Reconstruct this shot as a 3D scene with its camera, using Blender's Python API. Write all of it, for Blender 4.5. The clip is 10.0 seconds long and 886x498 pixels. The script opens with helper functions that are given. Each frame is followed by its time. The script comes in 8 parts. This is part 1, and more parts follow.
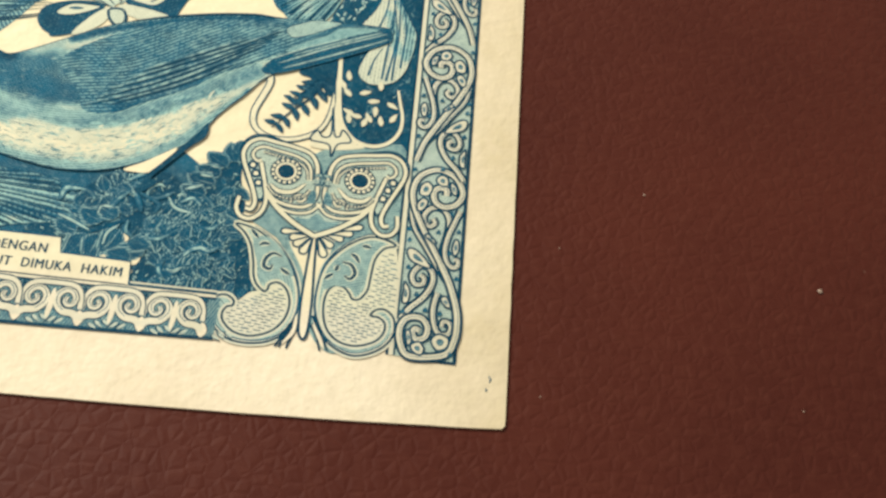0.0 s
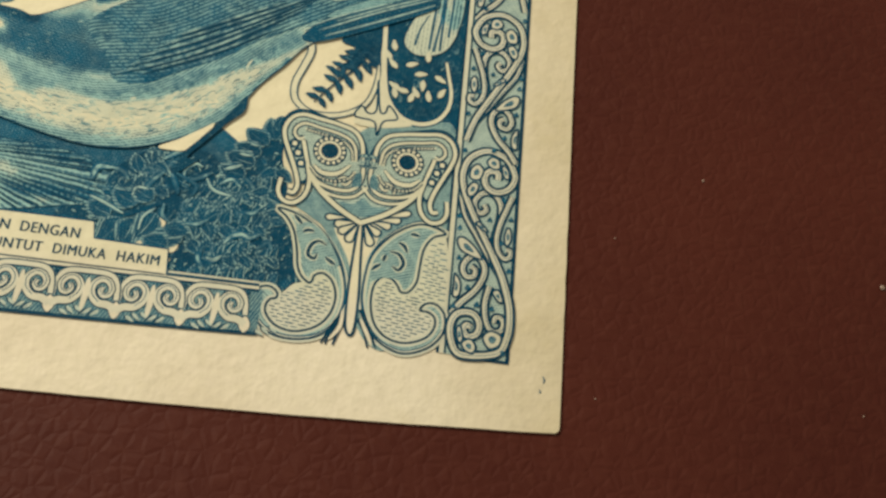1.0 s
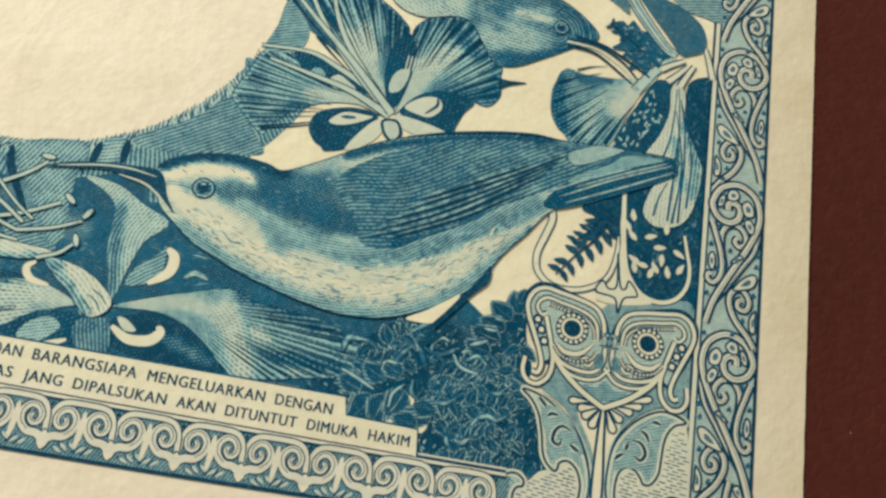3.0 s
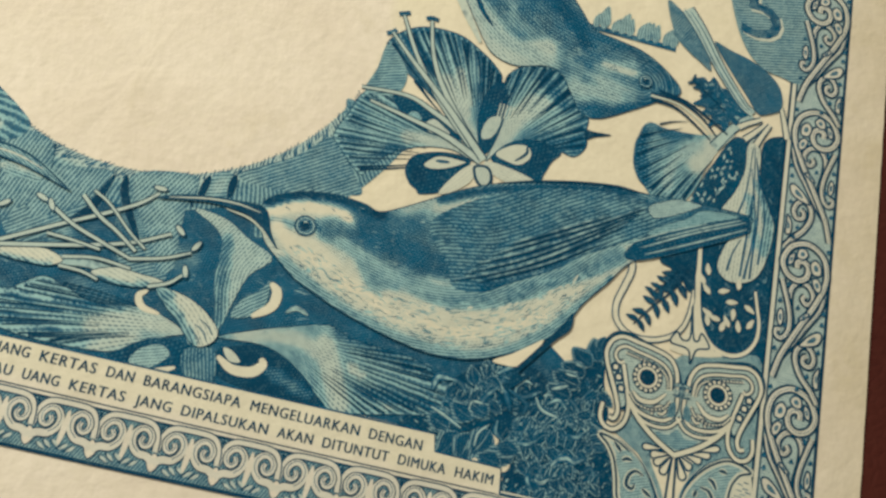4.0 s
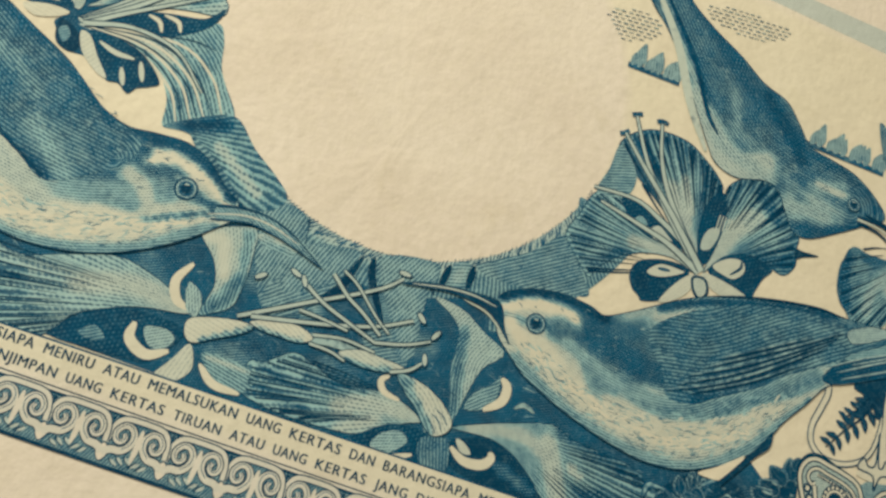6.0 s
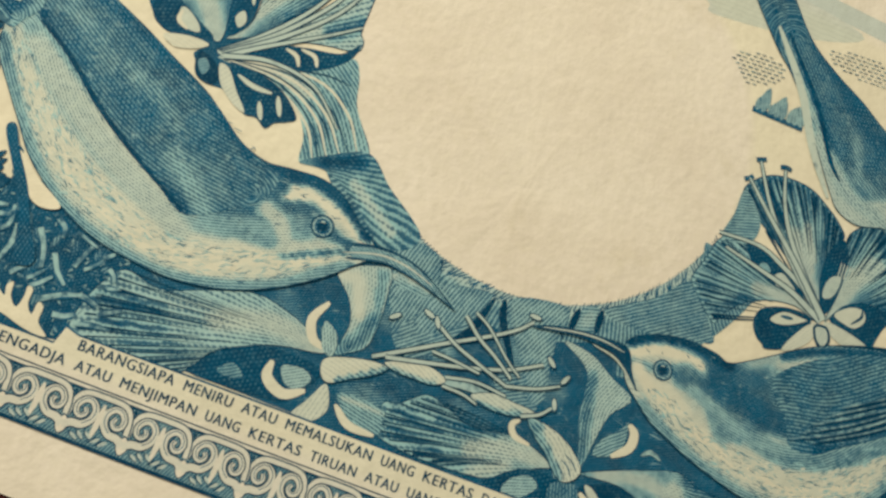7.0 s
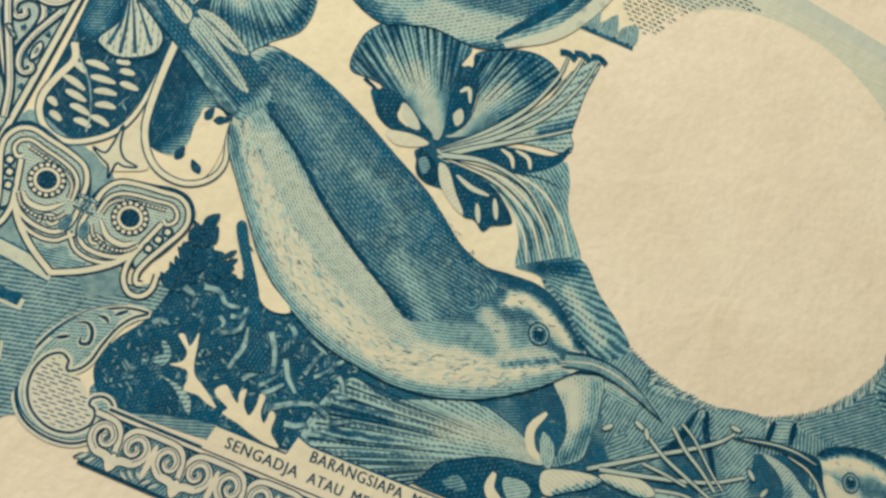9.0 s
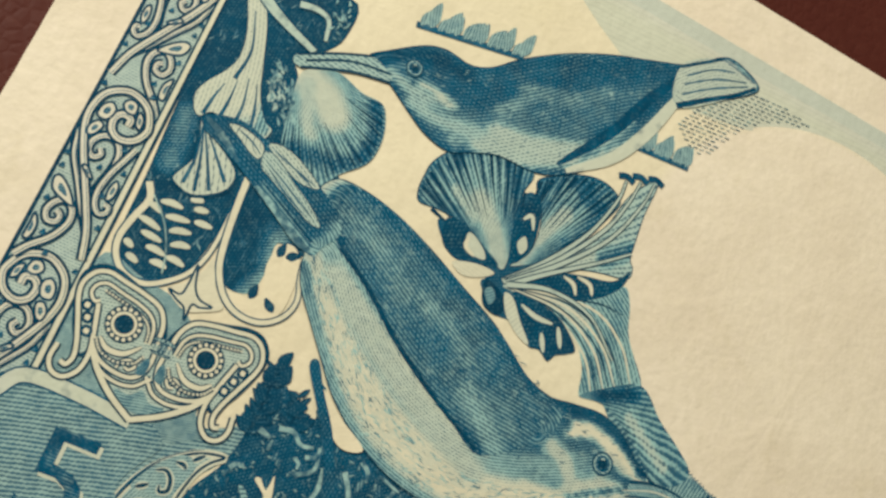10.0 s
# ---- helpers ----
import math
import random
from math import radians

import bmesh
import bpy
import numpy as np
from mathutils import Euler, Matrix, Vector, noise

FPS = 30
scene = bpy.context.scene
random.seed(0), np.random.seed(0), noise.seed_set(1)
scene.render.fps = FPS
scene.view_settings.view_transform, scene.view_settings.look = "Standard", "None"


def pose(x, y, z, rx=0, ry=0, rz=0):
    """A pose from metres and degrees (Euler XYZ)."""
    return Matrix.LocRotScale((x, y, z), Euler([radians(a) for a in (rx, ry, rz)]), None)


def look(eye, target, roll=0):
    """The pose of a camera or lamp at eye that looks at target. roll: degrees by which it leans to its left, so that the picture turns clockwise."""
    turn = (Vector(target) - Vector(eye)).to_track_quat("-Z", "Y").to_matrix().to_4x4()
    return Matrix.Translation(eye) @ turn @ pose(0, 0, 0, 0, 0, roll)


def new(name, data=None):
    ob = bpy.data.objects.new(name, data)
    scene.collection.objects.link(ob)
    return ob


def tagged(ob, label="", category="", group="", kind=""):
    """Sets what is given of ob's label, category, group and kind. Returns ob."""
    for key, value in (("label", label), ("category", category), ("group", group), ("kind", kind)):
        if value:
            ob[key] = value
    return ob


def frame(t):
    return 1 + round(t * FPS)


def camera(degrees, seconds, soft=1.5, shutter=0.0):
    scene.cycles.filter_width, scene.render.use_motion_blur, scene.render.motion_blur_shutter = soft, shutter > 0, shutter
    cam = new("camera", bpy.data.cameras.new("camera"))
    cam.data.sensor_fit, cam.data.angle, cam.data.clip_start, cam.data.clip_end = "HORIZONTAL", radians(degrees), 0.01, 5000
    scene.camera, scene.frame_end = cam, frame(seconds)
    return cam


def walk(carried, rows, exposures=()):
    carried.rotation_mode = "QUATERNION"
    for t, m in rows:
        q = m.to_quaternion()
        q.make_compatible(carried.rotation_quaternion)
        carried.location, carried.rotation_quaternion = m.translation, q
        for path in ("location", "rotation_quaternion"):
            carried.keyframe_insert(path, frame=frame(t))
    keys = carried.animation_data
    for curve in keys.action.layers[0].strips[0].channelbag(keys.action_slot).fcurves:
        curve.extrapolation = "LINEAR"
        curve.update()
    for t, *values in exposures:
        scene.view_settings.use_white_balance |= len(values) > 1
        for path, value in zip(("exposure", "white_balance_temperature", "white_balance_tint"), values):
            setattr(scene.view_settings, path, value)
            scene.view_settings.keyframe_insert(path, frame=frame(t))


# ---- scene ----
cam = camera(43.73, 10.0, soft=2.8)
PATH = [
    (0.0, pose(0.04797, -0.05908, 0.07051, 29.41, -7.66, 4.06)),
    (0.5, pose(0.04379, -0.05493, 0.07090, 25.08, -9.91, 3.82)),
    (1.0, pose(0.04277, -0.05199, 0.06925, 24.09, -8.99, 4.86)),
    (1.5, pose(0.03733, -0.04855, 0.06841, 23.04, -9.82, 5.45)),
    (2.0, pose(0.03381, -0.04662, 0.06785, 23.25, -9.03, 6.81)),
    (2.5, pose(0.02970, -0.04339, 0.06959, 22.65, -8.84, 8.04)),
    (2.7, pose(0.02771, -0.04195, 0.07068, 22.25, -9.04, 8.39)),
    (3.8, pose(0.01909, -0.03825, 0.07556, 20.40, -10.04, 11.12)),
    (4.0, pose(0.01699, -0.03802, 0.07645, 19.72, -10.67, 11.82)),
    (4.5, pose(0.01385, -0.03754, 0.07829, 18.42, -10.58, 13.74)),
    (5.0, pose(0.00663, -0.03672, 0.07826, 16.96, -12.79, 15.19)),
    (5.5, pose(0.00021, -0.03443, 0.07845, 15.32, -13.84, 16.84)),
    (6.0, pose(-0.00601, -0.03170, 0.07891, 14.18, -14.17, 18.19)),
    (7.5, pose(-0.02210, -0.03154, 0.07489, 13.02, -15.54, 20.57)),
    (8.0, pose(-0.02848, -0.03162, 0.07270, 12.33, -17.04, 21.07)),
    (8.5, pose(-0.03317, -0.03298, 0.07141, 13.02, -18.22, 21.08)),
    (9.0, pose(-0.03862, -0.03153, 0.07157, 12.89, -19.41, 21.47)),
    (9.5, pose(-0.04408, -0.02839, 0.07257, 12.71, -20.26, 21.93)),
    (10.0, pose(-0.04858, -0.02616, 0.07136, 13.11, -21.09, 21.50)),
]
EXPOSURES = [(0.0, 0.5, 6200, -3), (0.6, 0.22, 6350, -5), (1.0, 0.0, 6520, -6), (2.0, 0.15, 6020, -4), (2.5, 0.1, 5860, -5), (4.0, -0.2, 5940, -2), (5.0, -0.3, 6060, -1), (7.5, -0.36, 6060, -3), (10.0, -0.4, 6060, -3)]
walk(cam, PATH, EXPOSURES)

# ---- light ----
world = bpy.data.worlds.new("room_light")
scene.world = world
world.use_nodes = True
world.node_tree.nodes["Background"].inputs[0].default_value = (1.0, 0.92, 0.82, 1)
world.node_tree.nodes["Background"].inputs[1].default_value = 0.36
# main light, an area lamp added out of view at the upper left
lamp_data = bpy.data.lights.new("key_light", "AREA")
lamp_data.shape, lamp_data.size, lamp_data.size_y = "RECTANGLE", 0.16, 0.12
lamp_data.energy, lamp_data.color = 1.55, (1.0, 0.93, 0.82)
lamp = new("key_light", lamp_data)
lamp.matrix_world = look((-0.18, 0.14, 0.21), (0, 0, 0))

# ---- materials ----
TINT = (0.24, 0.43, 0.42, 1)
GREY = (0.33, 0.405, 0.36, 1)


def nodes_of(name):
    m = bpy.data.materials.new(name)
    m.use_nodes = True
    nt = m.node_tree
    return m, nt, nt.nodes["Principled BSDF"]


def node(nt, kind, inputs=(), **props):
    n = nt.nodes.new(kind)
    for k, v in props.items():
        setattr(n, k, v)
    for k, v in dict(inputs).items():
        if isinstance(v, bpy.types.NodeSocket):
            nt.links.new(v, n.inputs[k])
        else:
            n.inputs[k].default_value = v
    return n


def math_node(nt, op, a, b=0.0, c=0.0):
    return node(nt, "ShaderNodeMath", {0: a, 1: b, 2: c}, operation=op).outputs[0]


def mix_colour(nt, f, a, b):
    return node(nt, "ShaderNodeMix", {0: f, 6: a, 7: b}, data_type="RGBA").outputs[2]


def span(nt, v, a, b, c, d):
    return node(nt, "ShaderNodeMapRange", {0: v, 1: a, 2: b, 3: c, 4: d}).outputs[0]


def paper_tone(nt, at):
    """Cream banknote paper: cloudy toning and fine fibre mottling."""
    cloud = node(nt, "ShaderNodeTexNoise", {"Vector": at, "Scale": 90.0, "Detail": 4.0}).outputs[0]
    fibre = node(nt, "ShaderNodeTexNoise", {"Vector": at, "Scale": 1500.0, "Detail": 5.0, "Roughness": 0.65}).outputs[0]
    c = mix_colour(nt, span(nt, cloud, 0.35, 0.7, 0, 1), (0.75, 0.615, 0.475, 1), (0.69, 0.553, 0.418, 1))
    stain = node(nt, "ShaderNodeTexNoise", {"Vector": at, "Scale": 150.0, "Detail": 5.0, "Roughness": 0.7}).outputs[0]
    c = mix_colour(nt, span(nt, stain, 0.58, 0.78, 0.0, 0.45), c, (0.52, 0.41, 0.25, 1))
    # right-hand edge, toned brown in patches
    edge = math_node(nt, "MULTIPLY", span(nt, node(nt, "ShaderNodeSeparateXYZ", {0: at}).outputs[0], 0.050, 0.061, 0.0, 1.0), span(nt, stain, 0.3, 0.65, 0.35, 0.75))
    c = mix_colour(nt, edge, c, (0.50, 0.385, 0.225, 1))
    # straw-coloured underprint of the picture, left out in the round window
    place = node(nt, "ShaderNodeSeparateXYZ", {0: at})
    x, y = place.outputs[0], place.outputs[1]
    off = math_node(nt, "SQRT", math_node(nt, "ADD", math_node(nt, "POWER", math_node(nt, "SUBTRACT", x, 0.00076), 2.0), math_node(nt, "POWER", math_node(nt, "SUBTRACT", y, 0.0084), 2.0)))
    straw = span(nt, off, 0.0162, 0.0172, 0.0, 1.0)
    for v, low, high in ((x, -0.0515, 0.0515), (y, -0.0245, 0.0260)):
        straw = math_node(nt, "MULTIPLY", straw, math_node(nt, "MULTIPLY", span(nt, v, low - 0.0006, low + 0.0006, 0.0, 1.0), span(nt, v, high - 0.0006, high + 0.0006, 1.0, 0.0)))
    c = mix_colour(nt, math_node(nt, "MULTIPLY", straw, 0.3), c, (0.72, 0.62, 0.345, 1))
    return mix_colour(nt, span(nt, fibre, 0.3, 0.75, 0.0, 0.32), c, (0.53, 0.44, 0.29, 1)), fibre


def paper_relief(nt, at, bsdf):
    crumple = node(nt, "ShaderNodeTexNoise", {"Vector": at, "Scale": 420.0, "Detail": 3.0}).outputs[0]
    grain = node(nt, "ShaderNodeTexNoise", {"Vector": at, "Scale": 1900.0, "Detail": 3.0}).outputs[0]
    fold = node(nt, "ShaderNodeTexNoise", {"Vector": at, "Scale": 75.0, "Detail": 2.0}).outputs[0]
    high = math_node(nt, "MULTIPLY_ADD", grain, 0.4, math_node(nt, "MULTIPLY_ADD", fold, 2.2, crumple))
    b = node(nt, "ShaderNodeBump", {"Height": high, "Strength": 0.24, "Distance": 0.0006})
    nt.links.new(b.outputs[0], bsdf.inputs["Normal"])
    bsdf.inputs["Roughness"].default_value = 0.62
    bsdf.inputs["Specular IOR Level"].default_value = 0.07


def make_paper():
    m, nt, bsdf = nodes_of("banknote_paper")
    at = node(nt, "ShaderNodeTexCoord").outputs["Object"]
    c, _ = paper_tone(nt, at)
    nt.links.new(c, bsdf.inputs["Base Color"])
    paper_relief(nt, at, bsdf)
    return m


def make_print():
    """Line engraving: ink lines whose width follows the tone, crossed where it is dark, on tinted paper."""
    m, nt, bsdf = nodes_of("engraved_ink")
    at = node(nt, "ShaderNodeTexCoord").outputs["Object"]
    base, fibre = paper_tone(nt, at)
    val = {k: node(nt, "ShaderNodeAttribute", attribute_name=k).outputs["Fac"] for k in ("tone", "hatch", "cross", "tint")}
    wob = node(nt, "ShaderNodeTexNoise", {"Vector": at, "Scale": 900.0, "Detail": 2.0}).outputs[0]
    speck = node(nt, "ShaderNodeTexNoise", {"Vector": at, "Scale": 3200.0, "Detail": 3.0}).outputs[0]
    dash = node(nt, "ShaderNodeTexNoise", {"Vector": at, "Scale": 2300.0, "Detail": 2.0}).outputs[0]
    tone = math_node(nt, "MULTIPLY_ADD", math_node(nt, "SUBTRACT", wob, 0.5), span(nt, val["tone"], 0.1, 0.5, 0.0, 0.28), val["tone"])
    patchy = node(nt, "ShaderNodeTexNoise", {"Vector": at, "Scale": 420.0, "Detail": 4.0, "Roughness": 0.65}).outputs[0]
    tone = math_node(nt, "MULTIPLY_ADD", math_node(nt, "SUBTRACT", patchy, 0.5), span(nt, val["tone"], 0.1, 0.8, 0.0, 0.3), tone)
    broken = math_node(nt, "MULTIPLY", math_node(nt, "SUBTRACT", dash, 0.5), span(nt, val["tone"], 0.02, 0.25, 0.0, 0.7))
    tone = math_node(nt, "ADD", tone, math_node(nt, "MULTIPLY", broken, span(nt, val["tone"], 1.0, 1.25, 1.0, 0.15)))

    def wave(h):
        h = math_node(nt, "MULTIPLY_ADD", wob, 0.7, h)
        return math_node(nt, "ABSOLUTE", math_node(nt, "MULTIPLY_ADD", math_node(nt, "FRACT", h), 2.0, -1.0))
    one, two = wave(val["hatch"]), wave(val["cross"])
    # each line swells and thins where the other set crosses it
    weave = math_node(nt, "MULTIPLY", math_node(nt, "SUBTRACT", two, 0.5), math_node(nt, "MULTIPLY", span(nt, val["tone"], 0.06, 0.2, 0.0, 0.5), span(nt, val["tone"], 0.4, 0.95, 1.0, 0.5)))
    first = span(nt, math_node(nt, "SUBTRACT", math_node(nt, "ADD", tone, weave), one), -0.15, 0.15, 0, 1)
    second = span(nt, math_node(nt, "SUBTRACT", math_node(nt, "SUBTRACT", tone, 0.5), two), -0.15, 0.15, 0, 1)
    ink = math_node(nt, "MAXIMUM", first, second)
    # fine work too small to part into lines
    fine = node(nt, "ShaderNodeTexNoise", {"Vector": at, "Scale": 5200.0, "Detail": 2.0}).outputs[0]
    wash = math_node(nt, "MULTIPLY_ADD", math_node(nt, "SUBTRACT", fine, 0.5), span(nt, val["tone"], 0.05, 0.4, 0.0, 0.9), tone)
    wash = span(nt, wash, 0.08, 0.95, 0.0, 1.0)
    ink = math_node(nt, "ADD", math_node(nt, "MULTIPLY", ink, 0.73), math_node(nt, "MULTIPLY", wash, 0.27))
    # gaps left between crossing lines, and deeper ink along them
    between = math_node(nt, "MINIMUM", one, two)
    gaps = math_node(nt, "MULTIPLY", span(nt, between, 0.5, 0.85, 0.0, 1.0), math_node(nt, "MULTIPLY", span(nt, val["tone"], 0.85, 1.2, 0.7, 0.15), span(nt, dash, 0.4, 0.62, 0.0, 1.0)))
    ink = math_node(nt, "MULTIPLY", ink, math_node(nt, "SUBTRACT", 1.0, gaps))
    ink = math_node(nt, "MULTIPLY", ink, span(nt, speck, 0.3, 0.45, 0.90, 1.0))
    ink = math_node(nt, "MULTIPLY", ink, span(nt, val["tone"], 0.03, 0.16, 0.0, 1.0))
    tinted = mix_colour(nt, val["tint"], base, GREY)
    tinted = mix_colour(nt, math_node(nt, "MULTIPLY", span(nt, val["tone"], 0.05, 0.4, 0.0, 0.78), span(nt, val["tint"], 0.5, 1.0, 1.0, 0.25)), tinted, TINT)
    shade = math_node(nt, "MULTIPLY", span(nt, val["tone"], 0.45, 1.05, 0.0, 0.28), span(nt, dash, 0.35, 0.65, 1.0, 0.55))
    tinted = mix_colour(nt, shade, tinted, (0.022, 0.150, 0.228, 1))
    blue = mix_colour(nt, span(nt, patchy, 0.35, 0.65, 0, 1), (0.003, 0.048, 0.098, 1), (0.006, 0.092, 0.170, 1))
    blue = mix_colour(nt, math_node(nt, "MULTIPLY", span(nt, between, 0.0, 0.45, 0.7, 0.0), span(nt, patchy, 0.3, 0.65, 0.3, 1.0)), blue, (0.002, 0.026, 0.056, 1))
    blue = mix_colour(nt, span(nt, val["tone"], 0.98, 1.2, 0.0, 0.75), blue, (0.0015, 0.024, 0.050, 1))
    nt.links.new(mix_colour(nt, ink, tinted, blue), bsdf.inputs["Base Color"])
    paper_relief(nt, at, bsdf)
    return m


def make_leather():
    m, nt, bsdf = nodes_of("brown_leatherette")
    at = node(nt, "ShaderNodeTexCoord").outputs["Object"]
    cells = node(nt, "ShaderNodeTexVoronoi", {"Vector": at, "Scale": 1100.0, "Randomness": 1.0}, feature="DISTANCE_TO_EDGE").outputs[0]
    broad = node(nt, "ShaderNodeTexNoise", {"Vector": at, "Scale": 40.0, "Detail": 4.0}).outputs[0]
    fine = node(nt, "ShaderNodeTexNoise", {"Vector": at, "Scale": 900.0, "Detail": 4.0}).outputs[0]
    c = mix_colour(nt, span(nt, broad, 0.3, 0.7, 0, 1), (0.052, 0.0090, 0.0052, 1), (0.069, 0.0130, 0.0073, 1))
    c = mix_colour(nt, span(nt, fine, 0.45, 0.8, 0, 0.45), c, (0.086, 0.021, 0.0125, 1))
    dust = node(nt, "ShaderNodeTexNoise", {"Vector": at, "Scale": 420.0, "Detail": 1.0}).outputs[0]
    c = mix_colour(nt, span(nt, dust, 0.80, 0.84, 0, 0.7), c, (0.40, 0.25, 0.19, 1))
    nt.links.new(c, bsdf.inputs["Base Color"])
    high = math_node(nt, "MULTIPLY_ADD", span(nt, cells, 0.0, 0.25, 0, 1), 0.6, fine)
    b = node(nt, "ShaderNodeBump", {"Height": high, "Strength": 0.28, "Distance": 0.0002})
    nt.links.new(b.outputs[0], bsdf.inputs["Normal"])
    bsdf.inputs["Roughness"].default_value = 0.6
    bsdf.inputs["Specular IOR Level"].default_value = 0.14
    return m


PAPER_MAT, PRINT_MAT, LEATHER_MAT = make_paper(), make_print(), make_leather()

# ---- drawing with line engraving, in millimetres on the note ----
from mathutils import geometry

MM = 0.001
TOP = 0.0002  # upper face of the paper
SHEET = 4e-7   # height of one ink layer


def spline(pts, closed=False, step=5):
    """A Catmull-Rom curve through the points; a doubled point makes a corner."""
    p = np.array(pts, float)
    n = len(p)
    if closed:
        q = np.vstack([p[-1], p, p[0], p[1]])
        count = n
    else:
        q = np.vstack([2 * p[0] - p[1], p, 2 * p[-1] - p[-2]])
        count = n - 1
    out = []
    for i in range(count):
        a, b, c, d = q[i:i + 4]
        if np.allclose(b, c):
            continue
        for s in np.arange(step) / step:
            out.append(0.5 * (2 * b + (c - a) * s + (2 * a - 5 * b + 4 * c - d) * s * s + (3 * b - a - 3 * c + d) * s ** 3))
    if not closed:
        out.append(p[-1])
    out = np.array(out)
    keep = [0] + [i for i in range(1, len(out)) if np.hypot(*(out[i] - out[i - 1])) > 1e-3]
    out = out[keep]
    if closed and np.hypot(*(out[0] - out[-1])) < 1e-3:
        out = out[:-1]
    return out


def away(xy, line):
    """Distance of points from a polyline, and the side-signed distance and the way along it."""
    best = np.full(len(xy), 1e9)
    side = np.zeros(len(xy))
    along = np.zeros(len(xy))
    run = 0.0
    for a, b in zip(line[:-1], line[1:]):
        d = b - a
        size = np.hypot(*d)
        if size < 1e-9:
            continue
        s = np.clip(((xy - a) @ d) / size ** 2, 0, 1)
        v = xy - (a + s[:, None] * d)
        r = np.hypot(v[:, 0], v[:, 1])
        near = r < best
        best[near] = r[near]
        cr = d[0] * v[:, 1] - d[1] * v[:, 0]
        side[near] = np.sign(cr[near]) * r[near]
        along[near] = (run + s * size)[near]
        run += size
    return best, side, along


def inside(xy, poly):
    x, y = xy[:, 0], xy[:, 1]
    hit = np.zeros(len(xy), bool)
    for (x0, y0), (x1, y1) in zip(poly, np.roll(poly, -1, axis=0)):
        if y0 == y1:
            continue
        cut = ((y0 > y) != (y1 > y)) & (x < (x1 - x0) * (y - y0) / (y1 - y0) + x0)
        hit ^= cut
    return hit


def hatch_of(xy, kind, cross=False):
    """Line number at each place: straight ("dir", degrees, gap), along a guide ("along", points, gap), or a fan ("fan", centre, lines)."""
    if kind[0] == "dir":
        a = radians(kind[1] + (58 if cross else 0))
        return (-math.sin(a) * xy[:, 0] + math.cos(a) * xy[:, 1]) / kind[2]
    if kind[0] == "along":
        _, side, run = away(xy, spline(kind[1]))
        return (run if cross else side) / (kind[2] * (1.5 if cross else 1)) + (0.6 * side / kind[2] if cross else 0)
    d = xy - np.array(kind[1])
    if cross:
        return np.hypot(d[:, 0], d[:, 1]) / 0.42 + np.arctan2(d[:, 1], d[:, 0]) / (2 * math.pi) * kind[2] * 0.5
    return np.arctan2(d[:, 1], d[:, 0]) / (2 * math.pi) * kind[2]


